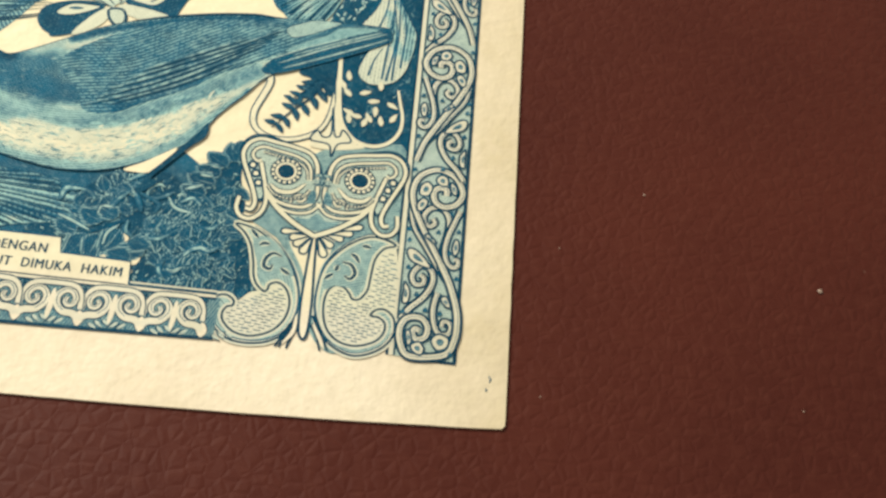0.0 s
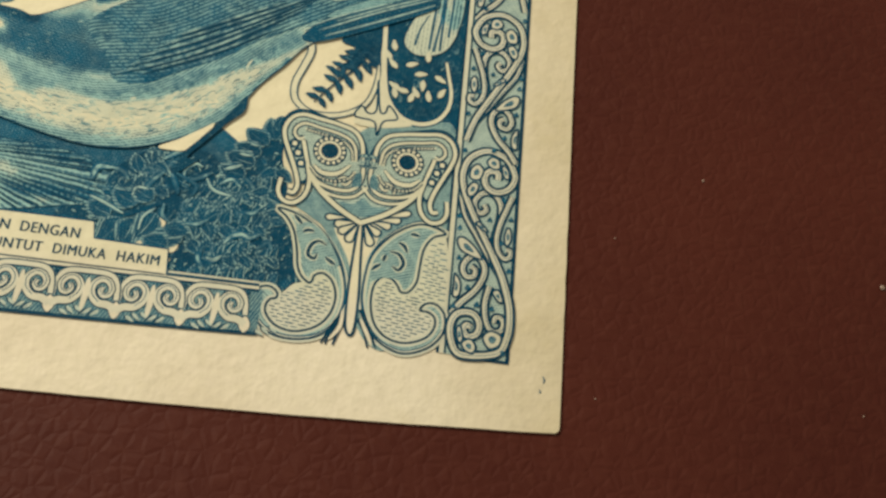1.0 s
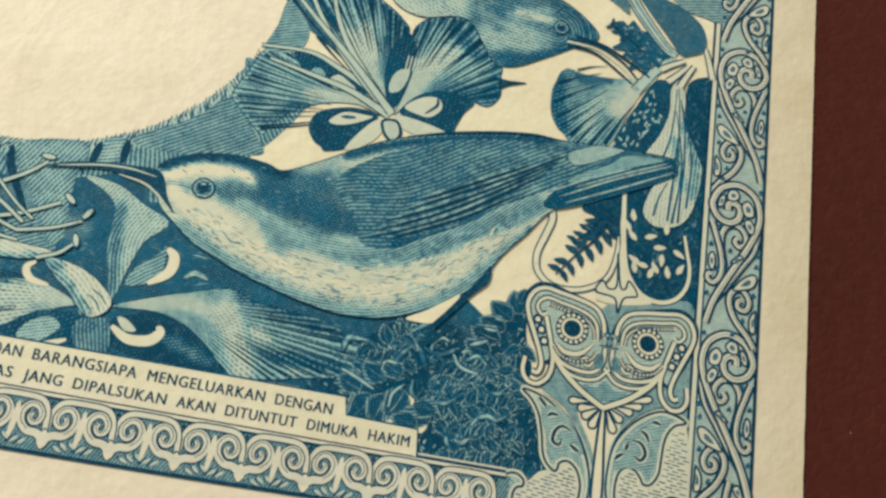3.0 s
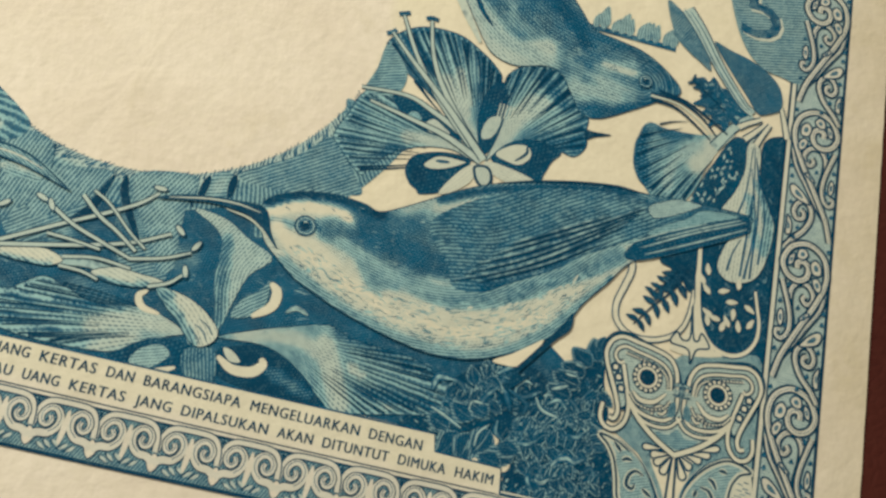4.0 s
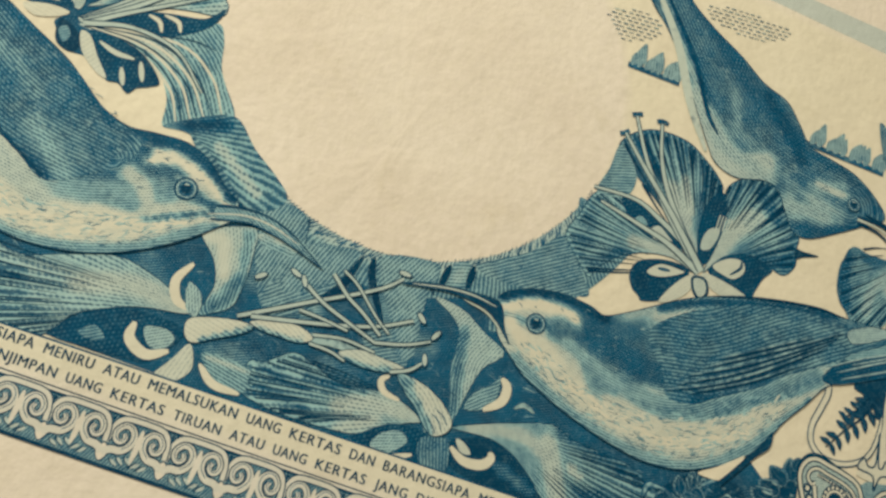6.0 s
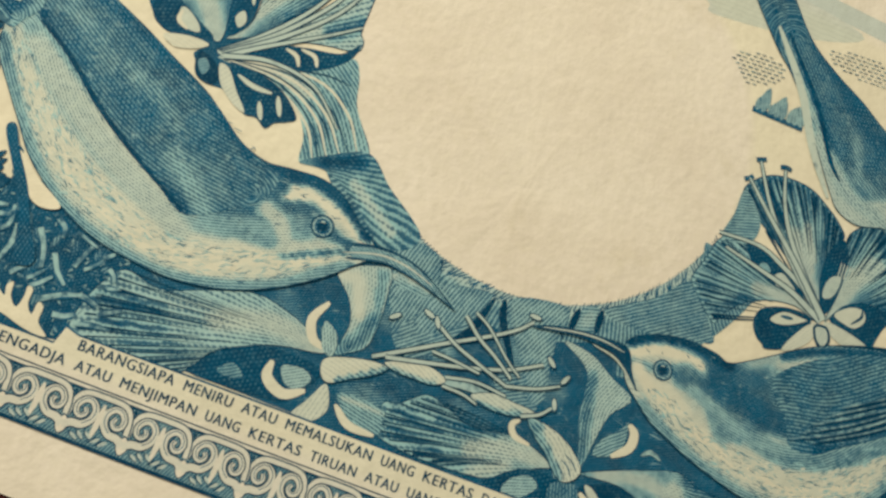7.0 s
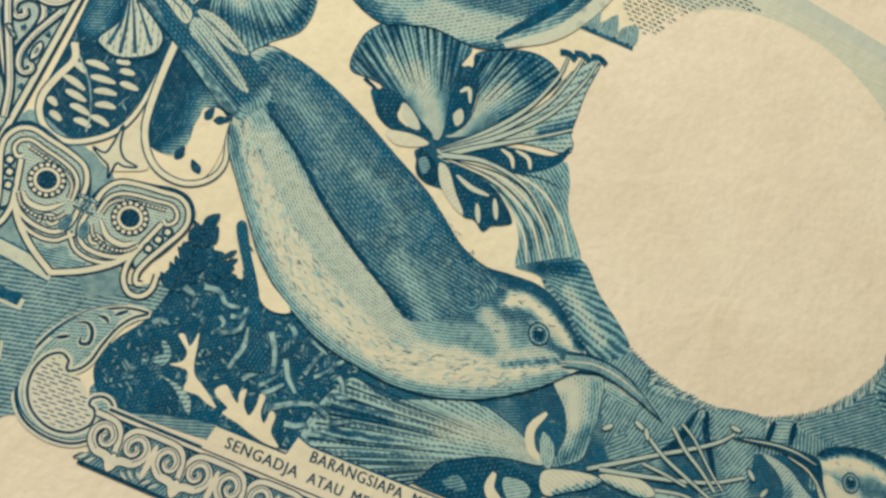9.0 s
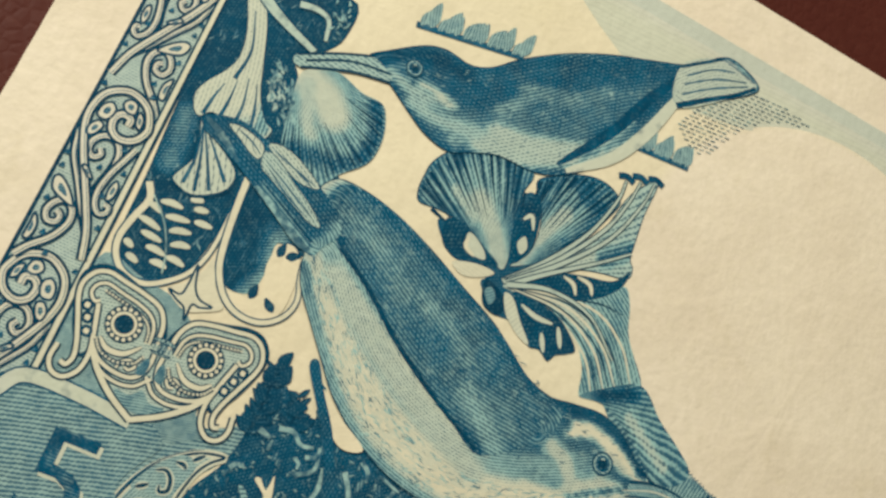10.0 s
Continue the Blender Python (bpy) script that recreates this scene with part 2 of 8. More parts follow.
class Engraving:
    """One printed motif: fills and strokes laid over one another, joined into one mesh."""

    made = 0

    def __init__(self, layer):
        Engraving.made += 1
        self.v, self.f, self.a, self.z = [], [], [], layer * 40 + 12 + 0.13 * (Engraving.made % 7)

    def add(self, xy, faces, tone, hatch, cross, tint, rise=0.0):
        n = sum(len(b) for b in self.v)
        z = TOP + SHEET * self.z
        self.z += 1
        xy = np.asarray(xy, float)
        self.v.append(np.column_stack([xy * MM, z + SHEET * 0.9 * np.asarray(rise) * np.ones(len(xy))]))
        self.f += [tuple(i + n for i in face) for face in faces]
        one = np.ones(len(xy))
        self.a.append(np.column_stack([tone * one, hatch * one, cross * one, tint * one]))
        return self

    def fill(self, pts, tone=1.3, tint=0.0, hatch=("dir", 30, 0.3), strokes=(), gap=0.45, raw=False, rim=None, outline=0.0):
        """A filled outline. strokes: soft brush marks (points, half-width, tone) that change its tone. rim: (width, tone) along its edge."""
        edge = np.array(pts, float) if raw else spline(pts, True)
        lo, hi = edge.min(0), edge.max(0)
        gx, gy = np.meshgrid(np.arange(lo[0], hi[0], gap), np.arange(lo[1], hi[1], gap))
        inner = np.column_stack([(gx + gap / 2 * (np.arange(len(gx)) % 2)[:, None]).ravel(), gy.ravel()])
        inner = inner[inside(inner, edge)]
        if len(inner):
            d, _, _ = away(inner, np.vstack([edge, edge[:1]]))
            inner = inner[d > gap * 0.4]
        xy = np.vstack([edge, inner]) if len(inner) else edge
        n = len(edge)
        vs, _, fs, *_ = geometry.delaunay_2d_cdt([Vector(p) for p in xy], [(i, (i + 1) % n) for i in range(n)], [list(range(n))], 1, 1e-5)
        xy = np.array([(v.x, v.y) for v in vs])
        t = np.full(len(xy), float(tone))
        if rim and rim[0] < 0.3:
            outline = rim[0] * 1.15
        elif rim:
            d, _, _ = away(xy, np.vstack([edge, edge[:1]]))
            w = np.clip(1 - d / rim[0], 0, 1)
            t += (rim[1] - t) * w
        for line, width, value in strokes:
            d, _, _ = away(xy, spline(line))
            w = np.clip(1.5 - 1.5 * d / width, 0, 1)
            w = w * w * (3 - 2 * w)
            t += (value - t) * w
        self.add(xy, fs, t, hatch_of(xy, hatch), hatch_of(xy, hatch, True), tint)
        if outline:
            self.line(edge, outline * (0.6 if outline < 0.145 else 1.0), 1.15, closed=True, raw=True)
        return self

    def line(self, pts, width, tone=1.3, tint=0.0, end=None, closed=False, swell=False, step=5, raw=False):
        """A ribbon along a curve; end: its width at the far end; swell: thin at both ends."""
        c = np.array(pts, float) if raw else spline(pts, closed, step)
        g = np.gradient(c, axis=0) if not closed else np.roll(c, -1, 0) - np.roll(c, 1, 0)
        g /= np.maximum(np.hypot(g[:, 0], g[:, 1]), 1e-9)[:, None]
        s = np.linspace(0, 1, len(c))
        w = width + ((end if end is not None else width) - width) * s
        if swell:
            w = w * np.sqrt(np.maximum(np.sin(math.pi * (0.04 + 0.92 * s)), 0.02))
        nrm = np.column_stack([-g[:, 1], g[:, 0]]) * w[:, None] / 2
        n = len(c)
        faces = [(i, (i + 1) % n, (i + 1) % n + n, i + n) for i in range(n if closed else n - 1)]
        return self.add(np.vstack([c - nrm, c + nrm]), faces, tone, 0.0, 0.0, tint, np.concatenate([s, s]))

    def put(self, name, parent, label=""):
        me = bpy.data.meshes.new(name)
        v = np.vstack(self.v)
        me.from_pydata(v.tolist(), [], self.f)
        a = np.vstack(self.a)
        for i, key in enumerate(("tone", "hatch", "cross", "tint")):
            me.attributes.new(key, "FLOAT", "POINT").data.foreach_set("value", a[:, i].astype(np.float32))
        me.materials.append(PRINT_MAT)
        # all faces look up
        bm = bmesh.new()
        bm.from_mesh(me)
        bm.faces.ensure_lookup_table()
        bm.normal_update()
        bmesh.ops.reverse_faces(bm, faces=[f for f in bm.faces if f.normal.z < 0])
        bm.to_mesh(me)
        bm.free()
        ob = new(name, me)
        ob.parent = parent
        if label:
            tagged(ob, label)
        return ob


def plumage(e, outline, guide, count, length, width, tone, tint, seed, spread=0.25):
    """Short tapered strokes that follow a guide inside an outline: feather marks."""
    rng = random.Random(seed)
    edge, line = spline(outline, True), spline(guide)
    lo, hi = edge.min(0), edge.max(0)
    p = np.array([(rng.uniform(lo[0], hi[0]), rng.uniform(lo[1], hi[1])) for _ in range(count * 4)])
    p = p[inside(p, edge)][:count]
    z = e.z
    for i, (x, y) in enumerate(p):
        k = int(np.argmin(np.hypot(line[:, 0] - x, line[:, 1] - y)))
        k = min(max(k, 1), len(line) - 2)
        d = line[k + 1] - line[k - 1]
        a = math.atan2(d[1], d[0]) + rng.gauss(0, spread)
        half = length * rng.uniform(0.5, 1.2) / 2
        c, s = math.cos(a) * half, math.sin(a) * half
        e.z = z + rng.random() * 8
        e.line([(x - c, y - s), (x - 0.1 * s, y + 0.1 * c), (x + c, y + s)], width * rng.uniform(0.7, 1.3), tone, tint, swell=True, step=2)
    e.z = int(z + 9)
    return e


def ribs(e, centre, outline, count, seed, start=0.5, width=0.34, tone=1.2, tint=0.0):
    """Tapered wedges that fan out to a petal's rim."""
    rng = random.Random(seed)
    edge = spline(outline, True)
    d = edge - np.array(centre)
    r, a = np.hypot(d[:, 0], d[:, 1]), np.arctan2(d[:, 1], d[:, 0])
    far = r > 0.62 * r.max()
    mid = math.atan2(np.sin(a[far]).mean(), np.cos(a[far]).mean())
    off = (a[far] - mid + math.pi) % (2 * math.pi) - math.pi
    for k in range(count):
        t = off.min() + (off.max() - off.min()) * (k + 0.5) / count + rng.gauss(0, 0.01)
        reach = r[far][int(np.argmin(np.abs(off - t)))] * 0.97
        b = reach * start * rng.uniform(0.85, 1.2)
        u = np.array((math.cos(mid + t), math.sin(mid + t)))
        n = np.array((-u[1], u[0])) * rng.uniform(-0.15, 0.15)
        c = np.array(centre)
        e.line([tuple(c + u * b), tuple(c + u * (b + reach) / 2 + n), tuple(c + u * reach)], 0.04, tone, tint, end=width * rng.uniform(0.6, 1.2))
    return e


def spray(e, stem, count, size, tone=1.15, tint=0.4, spread=55, pale=True):
    """A twig with paired leaflets; some of them catch the light."""
    c = spline(stem, step=8)
    e.line(stem, 0.22, 1.2, end=0.1)
    for k in range(count):
        i = min(int((k + 0.6) / count * (len(c) - 1)), len(c) - 2)
        d = c[i + 1] - c[i]
        a = math.atan2(d[1], d[0])
        for sgn in (-1, 1):
            t = a + sgn * radians(spread + 9 * math.sin(k * 2.3 + sgn))
            r = size * (1.05 - 0.35 * k / count)
            x, y = c[i]
            lit = pale and (k * 2 + sgn) % 3 == 0
            if pale and not lit:
                leaf(e, x + 0.06, y - 0.08, t, r * 1.06, 0.72, 0.8, 0.3, gap=0.6)
            leaf(e, x, y, t, r, 0.5 if lit else tone, 0.7 if lit else tint, 0.28, gap=0.6)
            e.line([(x, y), (x + 0.5 * r * math.cos(t), y + 0.5 * r * math.sin(t)), (x + 0.85 * r * math.cos(t), y + 0.85 * r * math.sin(t))], 0.06, 0.7, 0.9, swell=True)
    return e


def strands(curves, name, parent, layer, edge=0.13, tone=0.1, tint=0.7, label=""):
    """Pale outlined threads, each a piece of its own: (points, width at the root, width at the tip)."""
    for i, (f, w, tip) in enumerate(curves):
        e = Engraving(layer)
        e.z += 2 * (i % 12)
        e.line(f, w + edge, 1.2, end=tip + edge)
        e.line(f, w * 0.85, tone, tint, end=tip * 0.85)
        e.put(name, parent, label)


def mirror(pts):
    """The same curve on the other half of the note."""
    return [(0.8 - x, y) for x, y in pts]


def bow(a, b, c, x0, x1, n=24):
    """A shallow printed line: height a + b x + c x^2."""
    return [(x, a + b * x + c * x * x) for x in np.linspace(x0, x1, n)]


def leaf(e, x, y, turn, size, tone, tint=0.3, slim=0.38, gap=0.3):
    """A pointed leaflet."""
    c, s = math.cos(turn), math.sin(turn)
    out = [(0, 0), (0.3, slim * 0.8), (0.65, slim * 0.75), (1, 0), (0.65, -slim * 0.6), (0.3, -slim * 0.8)]
    return e.fill([(x + size * (c * a - s * b), y + size * (s * a + c * b)) for a, b in out], tone, tint, ("dir", math.degrees(turn) + 20, 0.22), gap=gap)


# ---- table and note ----
def slab(name, x0, x1, y0, y1, z0, z1, mat, bevel, parent=None):
    bm = bmesh.new()
    bmesh.ops.create_cube(bm, size=1, matrix=Matrix.Translation(((x0 + x1) / 2, (y0 + y1) / 2, (z0 + z1) / 2)) @ Matrix.Diagonal((x1 - x0, y1 - y0, z1 - z0, 1)))
    bmesh.ops.bevel(bm, geom=bm.edges[:], offset=bevel, segments=3, affect="EDGES")
    me = bpy.data.meshes.new(name)
    bm.to_mesh(me)
    bm.free()
    me.materials.append(mat)
    ob = new(name, me)
    ob.parent = parent
    return ob


table = tagged(slab("tabletop", -0.6, 0.6, -0.4, 0.4, -0.03, 0.0, LEATHER_MAT, 0.004),
               "dark reddish-brown leatherette tabletop with fine grain", "tabletop", kind="structure")
note = tagged(new("banknote"), "old blue and cream banknote with sunbirds lying on brown leatherette", "banknote")


def paper_sheet():
    """Worn sheet with softly rounded corners and slightly uneven edges."""
    edge = []
    corners = [(PAPER_X0, PAPER_Y0), (PAPER_X1, PAPER_Y0), (PAPER_X1, PAPER_Y1), (PAPER_X0, PAPER_Y1)]
    for i, c in enumerate(corners):
        a = np.array(corners[i - 1], float)
        b = np.array(corners[(i + 1) % 4], float)
        c = np.array(c, float)
        u, w = (a - c) / np.hypot(*(a - c)), (b - c) / np.hypot(*(b - c))
        edge += [c + u * 0.7, c + u * 0.25 + w * 0.03, c + u * 0.03 + w * 0.25, c + w * 0.7]
        size = np.hypot(*(b - c))
        for s in np.arange(2.0, size - 1.5, 1.5):
            p = c + w * s
            bow = PAPER_BOW * (1 - (p[0] / 60) ** 2) if i == 0 else 0.0
            inward = np.array([-w[1], w[0]])
            edge.append(p + np.array((0, -bow)) - inward * (0.0 + 0.05 * noise.noise(Vector((p[0] * 0.7, p[1] * 0.7, 3.0)))))
    n = len(edge)
    bm = bmesh.new()
    low = [bm.verts.new((x * MM, y * MM, 0.00001)) for x, y in edge]
    high = [bm.verts.new((x * MM, y * MM, TOP)) for x, y in edge]
    bm.faces.new(high)
    bm.faces.new(low[::-1])
    for i in range(n):
        bm.faces.new((low[i], low[(i + 1) % n], high[(i + 1) % n], high[i]))
    me = bpy.data.meshes.new("paper")
    bm.to_mesh(me)
    bm.free()
    me.materials.append(PAPER_MAT)
    ob = new("paper", me)
    ob.parent = note
    return ob


PAPER_X0, PAPER_X1, PAPER_Y0, PAPER_Y1 = -60.1, 59.8, -32.0, 33.2
PAPER_BOW = 1.8
paper_sheet()

# ---- watermark surround and dark ground of the vignette ----
CX, CY, CR = 0.76, 8.4, 16.5


def arc(a0, a1, r, n=14):
    return [(CX + r * math.cos(radians(a)), CY + r * math.sin(radians(a))) for a in np.linspace(a0, a1, n)]


G = Engraving(0)
G.fill([(-31.3, -23.3), (-26, -23.2), (-25.8, -22.2), (0, -22.0), (27.8, -21.5), (28, -22.8), (33, -23.0), (33, -24.2), (38.6, -24.6), (38.5, -19), (36, -14), (28, -10), (20, -8)]
       + arc(-55, -125, CR + 1.0) + [(-14, -9), (-20, -11), (-30, -14), (-38, -20)], 0.98, 0.6, ("dir", 24, 0.2), gap=0.7, strokes=[([(-13.29, -14.85), (-11.85, -16.59)], 1.2, 0.7), ([(-5.96, -13.09), (-3.73, -13.44), (-1.87, -14.22)], 1.4, 0.62), ([(-4.11, -13.86), (-0.93, -13.89)], 1.0, 0.55), ([(-6.47, -19.41), (-3.94, -19.38)], 1.2, 0.6), ([(0.75, -17.26), (3.07, -17.87)], 0.9, 0.75), ([(2.9, -11.69), (5.28, -13.18), (7.57, -13.54)], 1.4, 0.62)])
plumage(G, [(-28, -21), (-10, -21), (10, -21), (26, -20), (34, -22), (30, -14), (20, -12), (12, -12), (5, -9.5), (-8, -8), (-16, -10)], [(-30, -15), (-10, -14), (10, -16), (30, -16)], 420, 0.9, 0.09, 0.55, 1.0, 77, 0.5)
G.put("vignette_ground", note, "dark blue hatched ground of the printed picture")
G = Engraving(1)
G.fill(arc(-162, -22, CR, 40) + arc(-22, -60, CR + 5.5, 12) + arc(-60, -120, CR + 2.8, 14) + arc(-120, -162, CR + 3.4, 12), 0.58, 0.6, ("fan", (CX + 6, CY + 4), 400), gap=0.4,
       strokes=[(arc(-150, -30, CR + 0.3), 1.2, 0.22), (arc(-128, -122, CR + 3), 1.2, 0.8), (arc(-111, -108, CR + 2), 0.9, 0.95), (arc(-80, -76, CR + 2.2), 1.2, 0.25), (arc(-60, -40, CR + 4), 1.6, 0.75)])
for a in (-126, -110, -106, -82, -75):
    G.line([(CX + r * math.cos(radians(a + (r - CR) * 1.5)), CY + r * math.sin(radians(a + (r - CR) * 1.5))) for r in (CR + 0.2, CR + 1.2, CR + 2.6)], 0.35, 1.2, end=0.15)
z = G.z
rng = random.Random(12)
for a in np.arange(-164, -18, 1.1):
    r = CR + rng.uniform(-0.2, 0.0)
    x, y = CX + r * math.cos(radians(a)), CY + r * math.sin(radians(a))
    t = radians(a + rng.uniform(-55, -15))
    q = rng.uniform(0.6, 1.2)
    G.z = z + rng.random() * 3
    G.line([(x, y), (x + 0.5 * q * math.cos(t), y + 0.5 * q * math.sin(t)), (x + q * math.cos(t), y + q * math.sin(t))], 0.06, 0.95, 0.4, end=0.15, step=1)
G.z = z + 4
G.put("halo", note, "cross-hatched shading round the blank watermark window")
for pts, tone, turn in (([(-4.14, -11.12), (-3.09, -9.45), (-1.25, -8.81), (0.78, -8.76), (-1.03, -12.02), (-3.79, -13.35)], 0.5, 70), ([(2.02, -8.49), (6.57, -7.24), (6.47, -9.5), (6.64, -12.08), (6.92, -14.44), (5.96, -15.01), (4.01, -11.93)], 0.46, 62), ([(7.64, -6.84), (8.94, -6.36), (9.03, -8.2), (7.42, -8.76)], 0.3, 20), ([(-8.35, -5.91), (-6.37, -6.95), (-3.9, -7.61), (-3.41, -10.91), (-4.68, -13.07), (-5.62, -13.78)], 0.5, 75),
                        ([(9.28, -6.35), (12.89, -3.75), (15.35, -1.31), (17.19, -3.44), (18.49, -5.22), (16.45, -5.81), (12.78, -6.65)], 0.62, 35), ([(-5.55, -13.65), (-4.33, -11.68), (-0.32, -10.56), (-0.66, -13.33), (-3.81, -15.42)], 0.55, 40), ([(2.9, -14.66), (4.54, -12.93), (6.61, -15.06), (5.69, -16.29)], 0.6, 30)):
    P = Engraving(1.5)
    P.fill(pts, tone, 0.65, ("dir", turn, 0.27), gap=0.4, rim=(0.5, 0.62))
    P.put("shaded_petal", note, "blue hatched petal at the edge of the window")
for f in ([(1, -8.79), (0.08, -11.7), (-1.36, -13.45)], [(1.75, -8.57), (2.14, -10.2), (4.01, -13.26)], [(7.43, -6.99), (7.15, -8.98)], [(9.2, -6.38), (9.17, -8.26)]):
    P = Engraving(2)
    P.line(f, 0.6, 1.2, swell=True)
    P.put("petal_fold", note)

# ---- upper bands ----
G = Engraving(0)
G.fill([(-38, 26.0), (-25, 26.3), (0, 26.6), (25, 26.4), (44, 26.2), (44, 28.1), (25, 28.2), (0, 28.3), (-25, 28.2), (-38, 28.0)], 0.08, 0.5, ("dir", 0, 0.26), gap=0.8)
G.fill([(-27, 26.1), (-12, 26.7), (10, 26.8), (24, 26.2), (20, 23.5)] + arc(52, 128, CR + 0.15, 20) + [(-16, 20.5), (-21, 21.5)], 0.07, 0.4, ("dir", 5, 0.45), gap=0.8)
STIPPLE = [(-15.45, 19.56), (-13.38, 21.8), (-9.77, 24.94), (-5.79, 25.47), (-3.15, 24.66), (-6.42, 23.59), (-9.73, 21.06), (-11.81, 17.77), (-13.31, 17.24), (-14.69, 18.09)]
G.put("top_band", note, "pale grey-blue ruled band above the picture")

# ---- blossom beside the watermark, right ----


def blossom(e_list, parent_label, threads=(), layer=5):
    root = None
    for name, e, label in e_list:
        ob = e.put(name, root or note, label)
        if root is None:
            root = ob
            tagged(root, parent_label)
    strands(threads, "filament", root, layer)
    return root


FC = (26.75, -0.01)
parts = []
e = Engraving(2)
e.fill([(26.73, 0.13), (23.89, 2.8), (20.64, 5.14), (18.26, 6.48), (17.47, 7.71), (18.16, 9), (19.57, 10.06), (21.36, 10.48), (23.29, 10.35), (24.87, 9.56), (26.24, 8.61), (27.05, 7.58), (26.32, 6.51), (25.83, 4.68), (26.09, 2.2)], 0.45, 0.32, ("fan", FC, 150), outline=0.13, rim=(2.2, 0.82),
       strokes=[([(26.59, 0.34), (24.49, 3.24), (22.81, 5.82)], 1.3, 0.2), ([(25.05, 3.93), (23.7, 7.16)], 0.7, 0.2), ([(21.19, 6.89), (19.01, 8.32)], 0.8, 0.9), ([(25.69, 7.79), (25.93, 4.2)], 0.8, 0.85)])
ribs(e, FC, [(26.73, 0.13), (23.89, 2.8), (20.64, 5.14), (18.26, 6.48), (17.47, 7.71), (18.16, 9), (19.57, 10.06), (21.36, 10.48), (23.29, 10.35), (24.87, 9.56), (26.24, 8.61), (27.05, 7.58), (26.32, 6.51), (25.83, 4.68), (26.09, 2.2)], 17, 1, 0.5, 0.34)
parts.append(("petal", e, ""))
e = Engraving(2)
e.fill([(27.1, 0.09), (27.51, 2.02), (27.83, 4.01), (27.81, 6.08), (27.3, 7.5), (28.09, 8.88), (30.07, 9.88), (31.53, 9.75), (32.89, 8.89), (33.85, 7.43), (34.53, 6.22), (34.53, 5.02), (34.74, 3.69), (33.94, 2.53), (32.74, 2.68), (31.27, 3.06), (29.91, 2.85), (28.26, 1.74)], 0.42, 0.32, ("fan", FC, 150), outline=0.13, rim=(1.9, 0.8),
       strokes=[([(27.22, 0.42), (28.71, 4.28), (29.82, 5.92)], 1.5, 0.2), ([(29.82, 5.92), (31.76, 7.05)], 0.9, 0.25), ([(30.27, 8.71), (32.52, 6.76)], 0.9, 0.85), ([(32.21, 3.03), (34.42, 3.95)], 0.8, 0.95)])
ribs(e, FC, [(27.1, 0.09), (27.51, 2.02), (27.83, 4.01), (27.81, 6.08), (27.3, 7.5), (28.09, 8.88), (30.07, 9.88), (31.53, 9.75), (32.89, 8.89), (33.85, 7.43), (34.53, 6.22), (34.53, 5.02), (34.74, 3.69), (33.94, 2.53), (32.74, 2.68), (31.27, 3.06), (29.91, 2.85), (28.26, 1.74)], 15, 2, 0.5, 0.34)
parts.append(("petal", e, ""))
e = Engraving(2)
e.fill([(26.23, -0.12), (24.41, 0.28), (22.22, -0.08), (20.19, -1.08), (18.58, -2.79), (18.14, -3.74), (17.39, -3.38), (15.95, -1.96), (15.29, -1.08), (15.93, 0.86), (16.74, 3.14), (18.68, 3.6), (21, 3.45), (23.53, 2.33)], 0.45, 0.32, ("fan", FC, 170), outline=0.13,
       strokes=[([(26.05, 0.08), (23.43, 0.64), (20.77, 0.34)], 0.9, 0.2), ([(20.14, -0.85), (17.9, -2.75)], 0.8, 0.8), ([(16.86, -2.08), (16.81, 1.89)], 1.1, 0.65)])
ribs(e, FC, [(26.23, -0.12), (24.41, 0.28), (22.22, -0.08), (20.19, -1.08), (18.58, -2.79), (18.14, -3.74), (17.39, -3.38), (15.95, -1.96), (15.29, -1.08), (15.93, 0.86), (16.74, 3.14), (18.68, 3.6), (21, 3.45), (23.53, 2.33)], 16, 3, 0.45, 0.22)
e.fill([(19.2, 3.76), (16.77, 3.2), (17.24, 5.52), (17.63, 7.87), (19.56, 5.84)], 0.55, 0.6, ("dir", 20, 0.25))
parts.append(("petal", e, ""))
e = Engraving(3)
e.fill([(26.63, 0.6), (25.86, 2.89), (25.87, 4.96), (26.31, 6.56), (27.09, 7.38), (27.78, 6.23), (27.87, 4.28), (27.45, 1.6)], 1.1, 0.45)
e.fill([(26.32, 2.68), (26.7, 3.82), (27.56, 4.18), (27.59, 3.27), (27.15, 2.22), (26.47, 1.91)], 0.15, 0.5, ("along", [(26.35, 2.03), (27.6, 3.94)], 0.2), gap=0.25)
for k in range(5):
    e.line([(FC[0] + 0.5 + 0.28 * k, FC[1] + 3.7 + 0.2 * k), (FC[0] + 0.6 + 0.28 * k, FC[1] + 5.4)], 0.1, 0.0, 0.6)
e.fill([(18.94, 3.47), (21, 3.45), (23.25, 2.6), (24.86, 1.42), (23.77, 1.19), (21.96, 1.15), (20.2, 1.92)], 1.1, 0.45)
e.fill([(21.9, 1.84), (22.5, 2.43), (23.38, 1.98), (23.92, 1.54), (23.07, 1.28), (22.3, 1.25)], 0.12, 0.5, ("dir", 60, 0.2), gap=0.25)
e.fill([(20.44, 2.25), (20.95, 2.66), (21.5, 2.22), (21.15, 1.71)], 0.4, 0.5, ("dir", 60, 0.2), gap=0.25)
e.fill([(21.17, -2.26), (21.73, -0.92), (24.02, -0.03), (25.98, -0.24), (25.11, -1.98), (24.28, -3.39), (22.72, -4.04), (22.35, -3.76), (21.67, -3.33)], 1.1, 0.45)
e.fill([(22.44, -1.5), (23.44, -0.5), (25, -0.34), (25.71, -0.48), (24.32, -1.43), (23.04, -1.81)], 0.08, 0.4, ("dir", -10, 0.3), gap=0.3, rim=(0.15, 0.9))
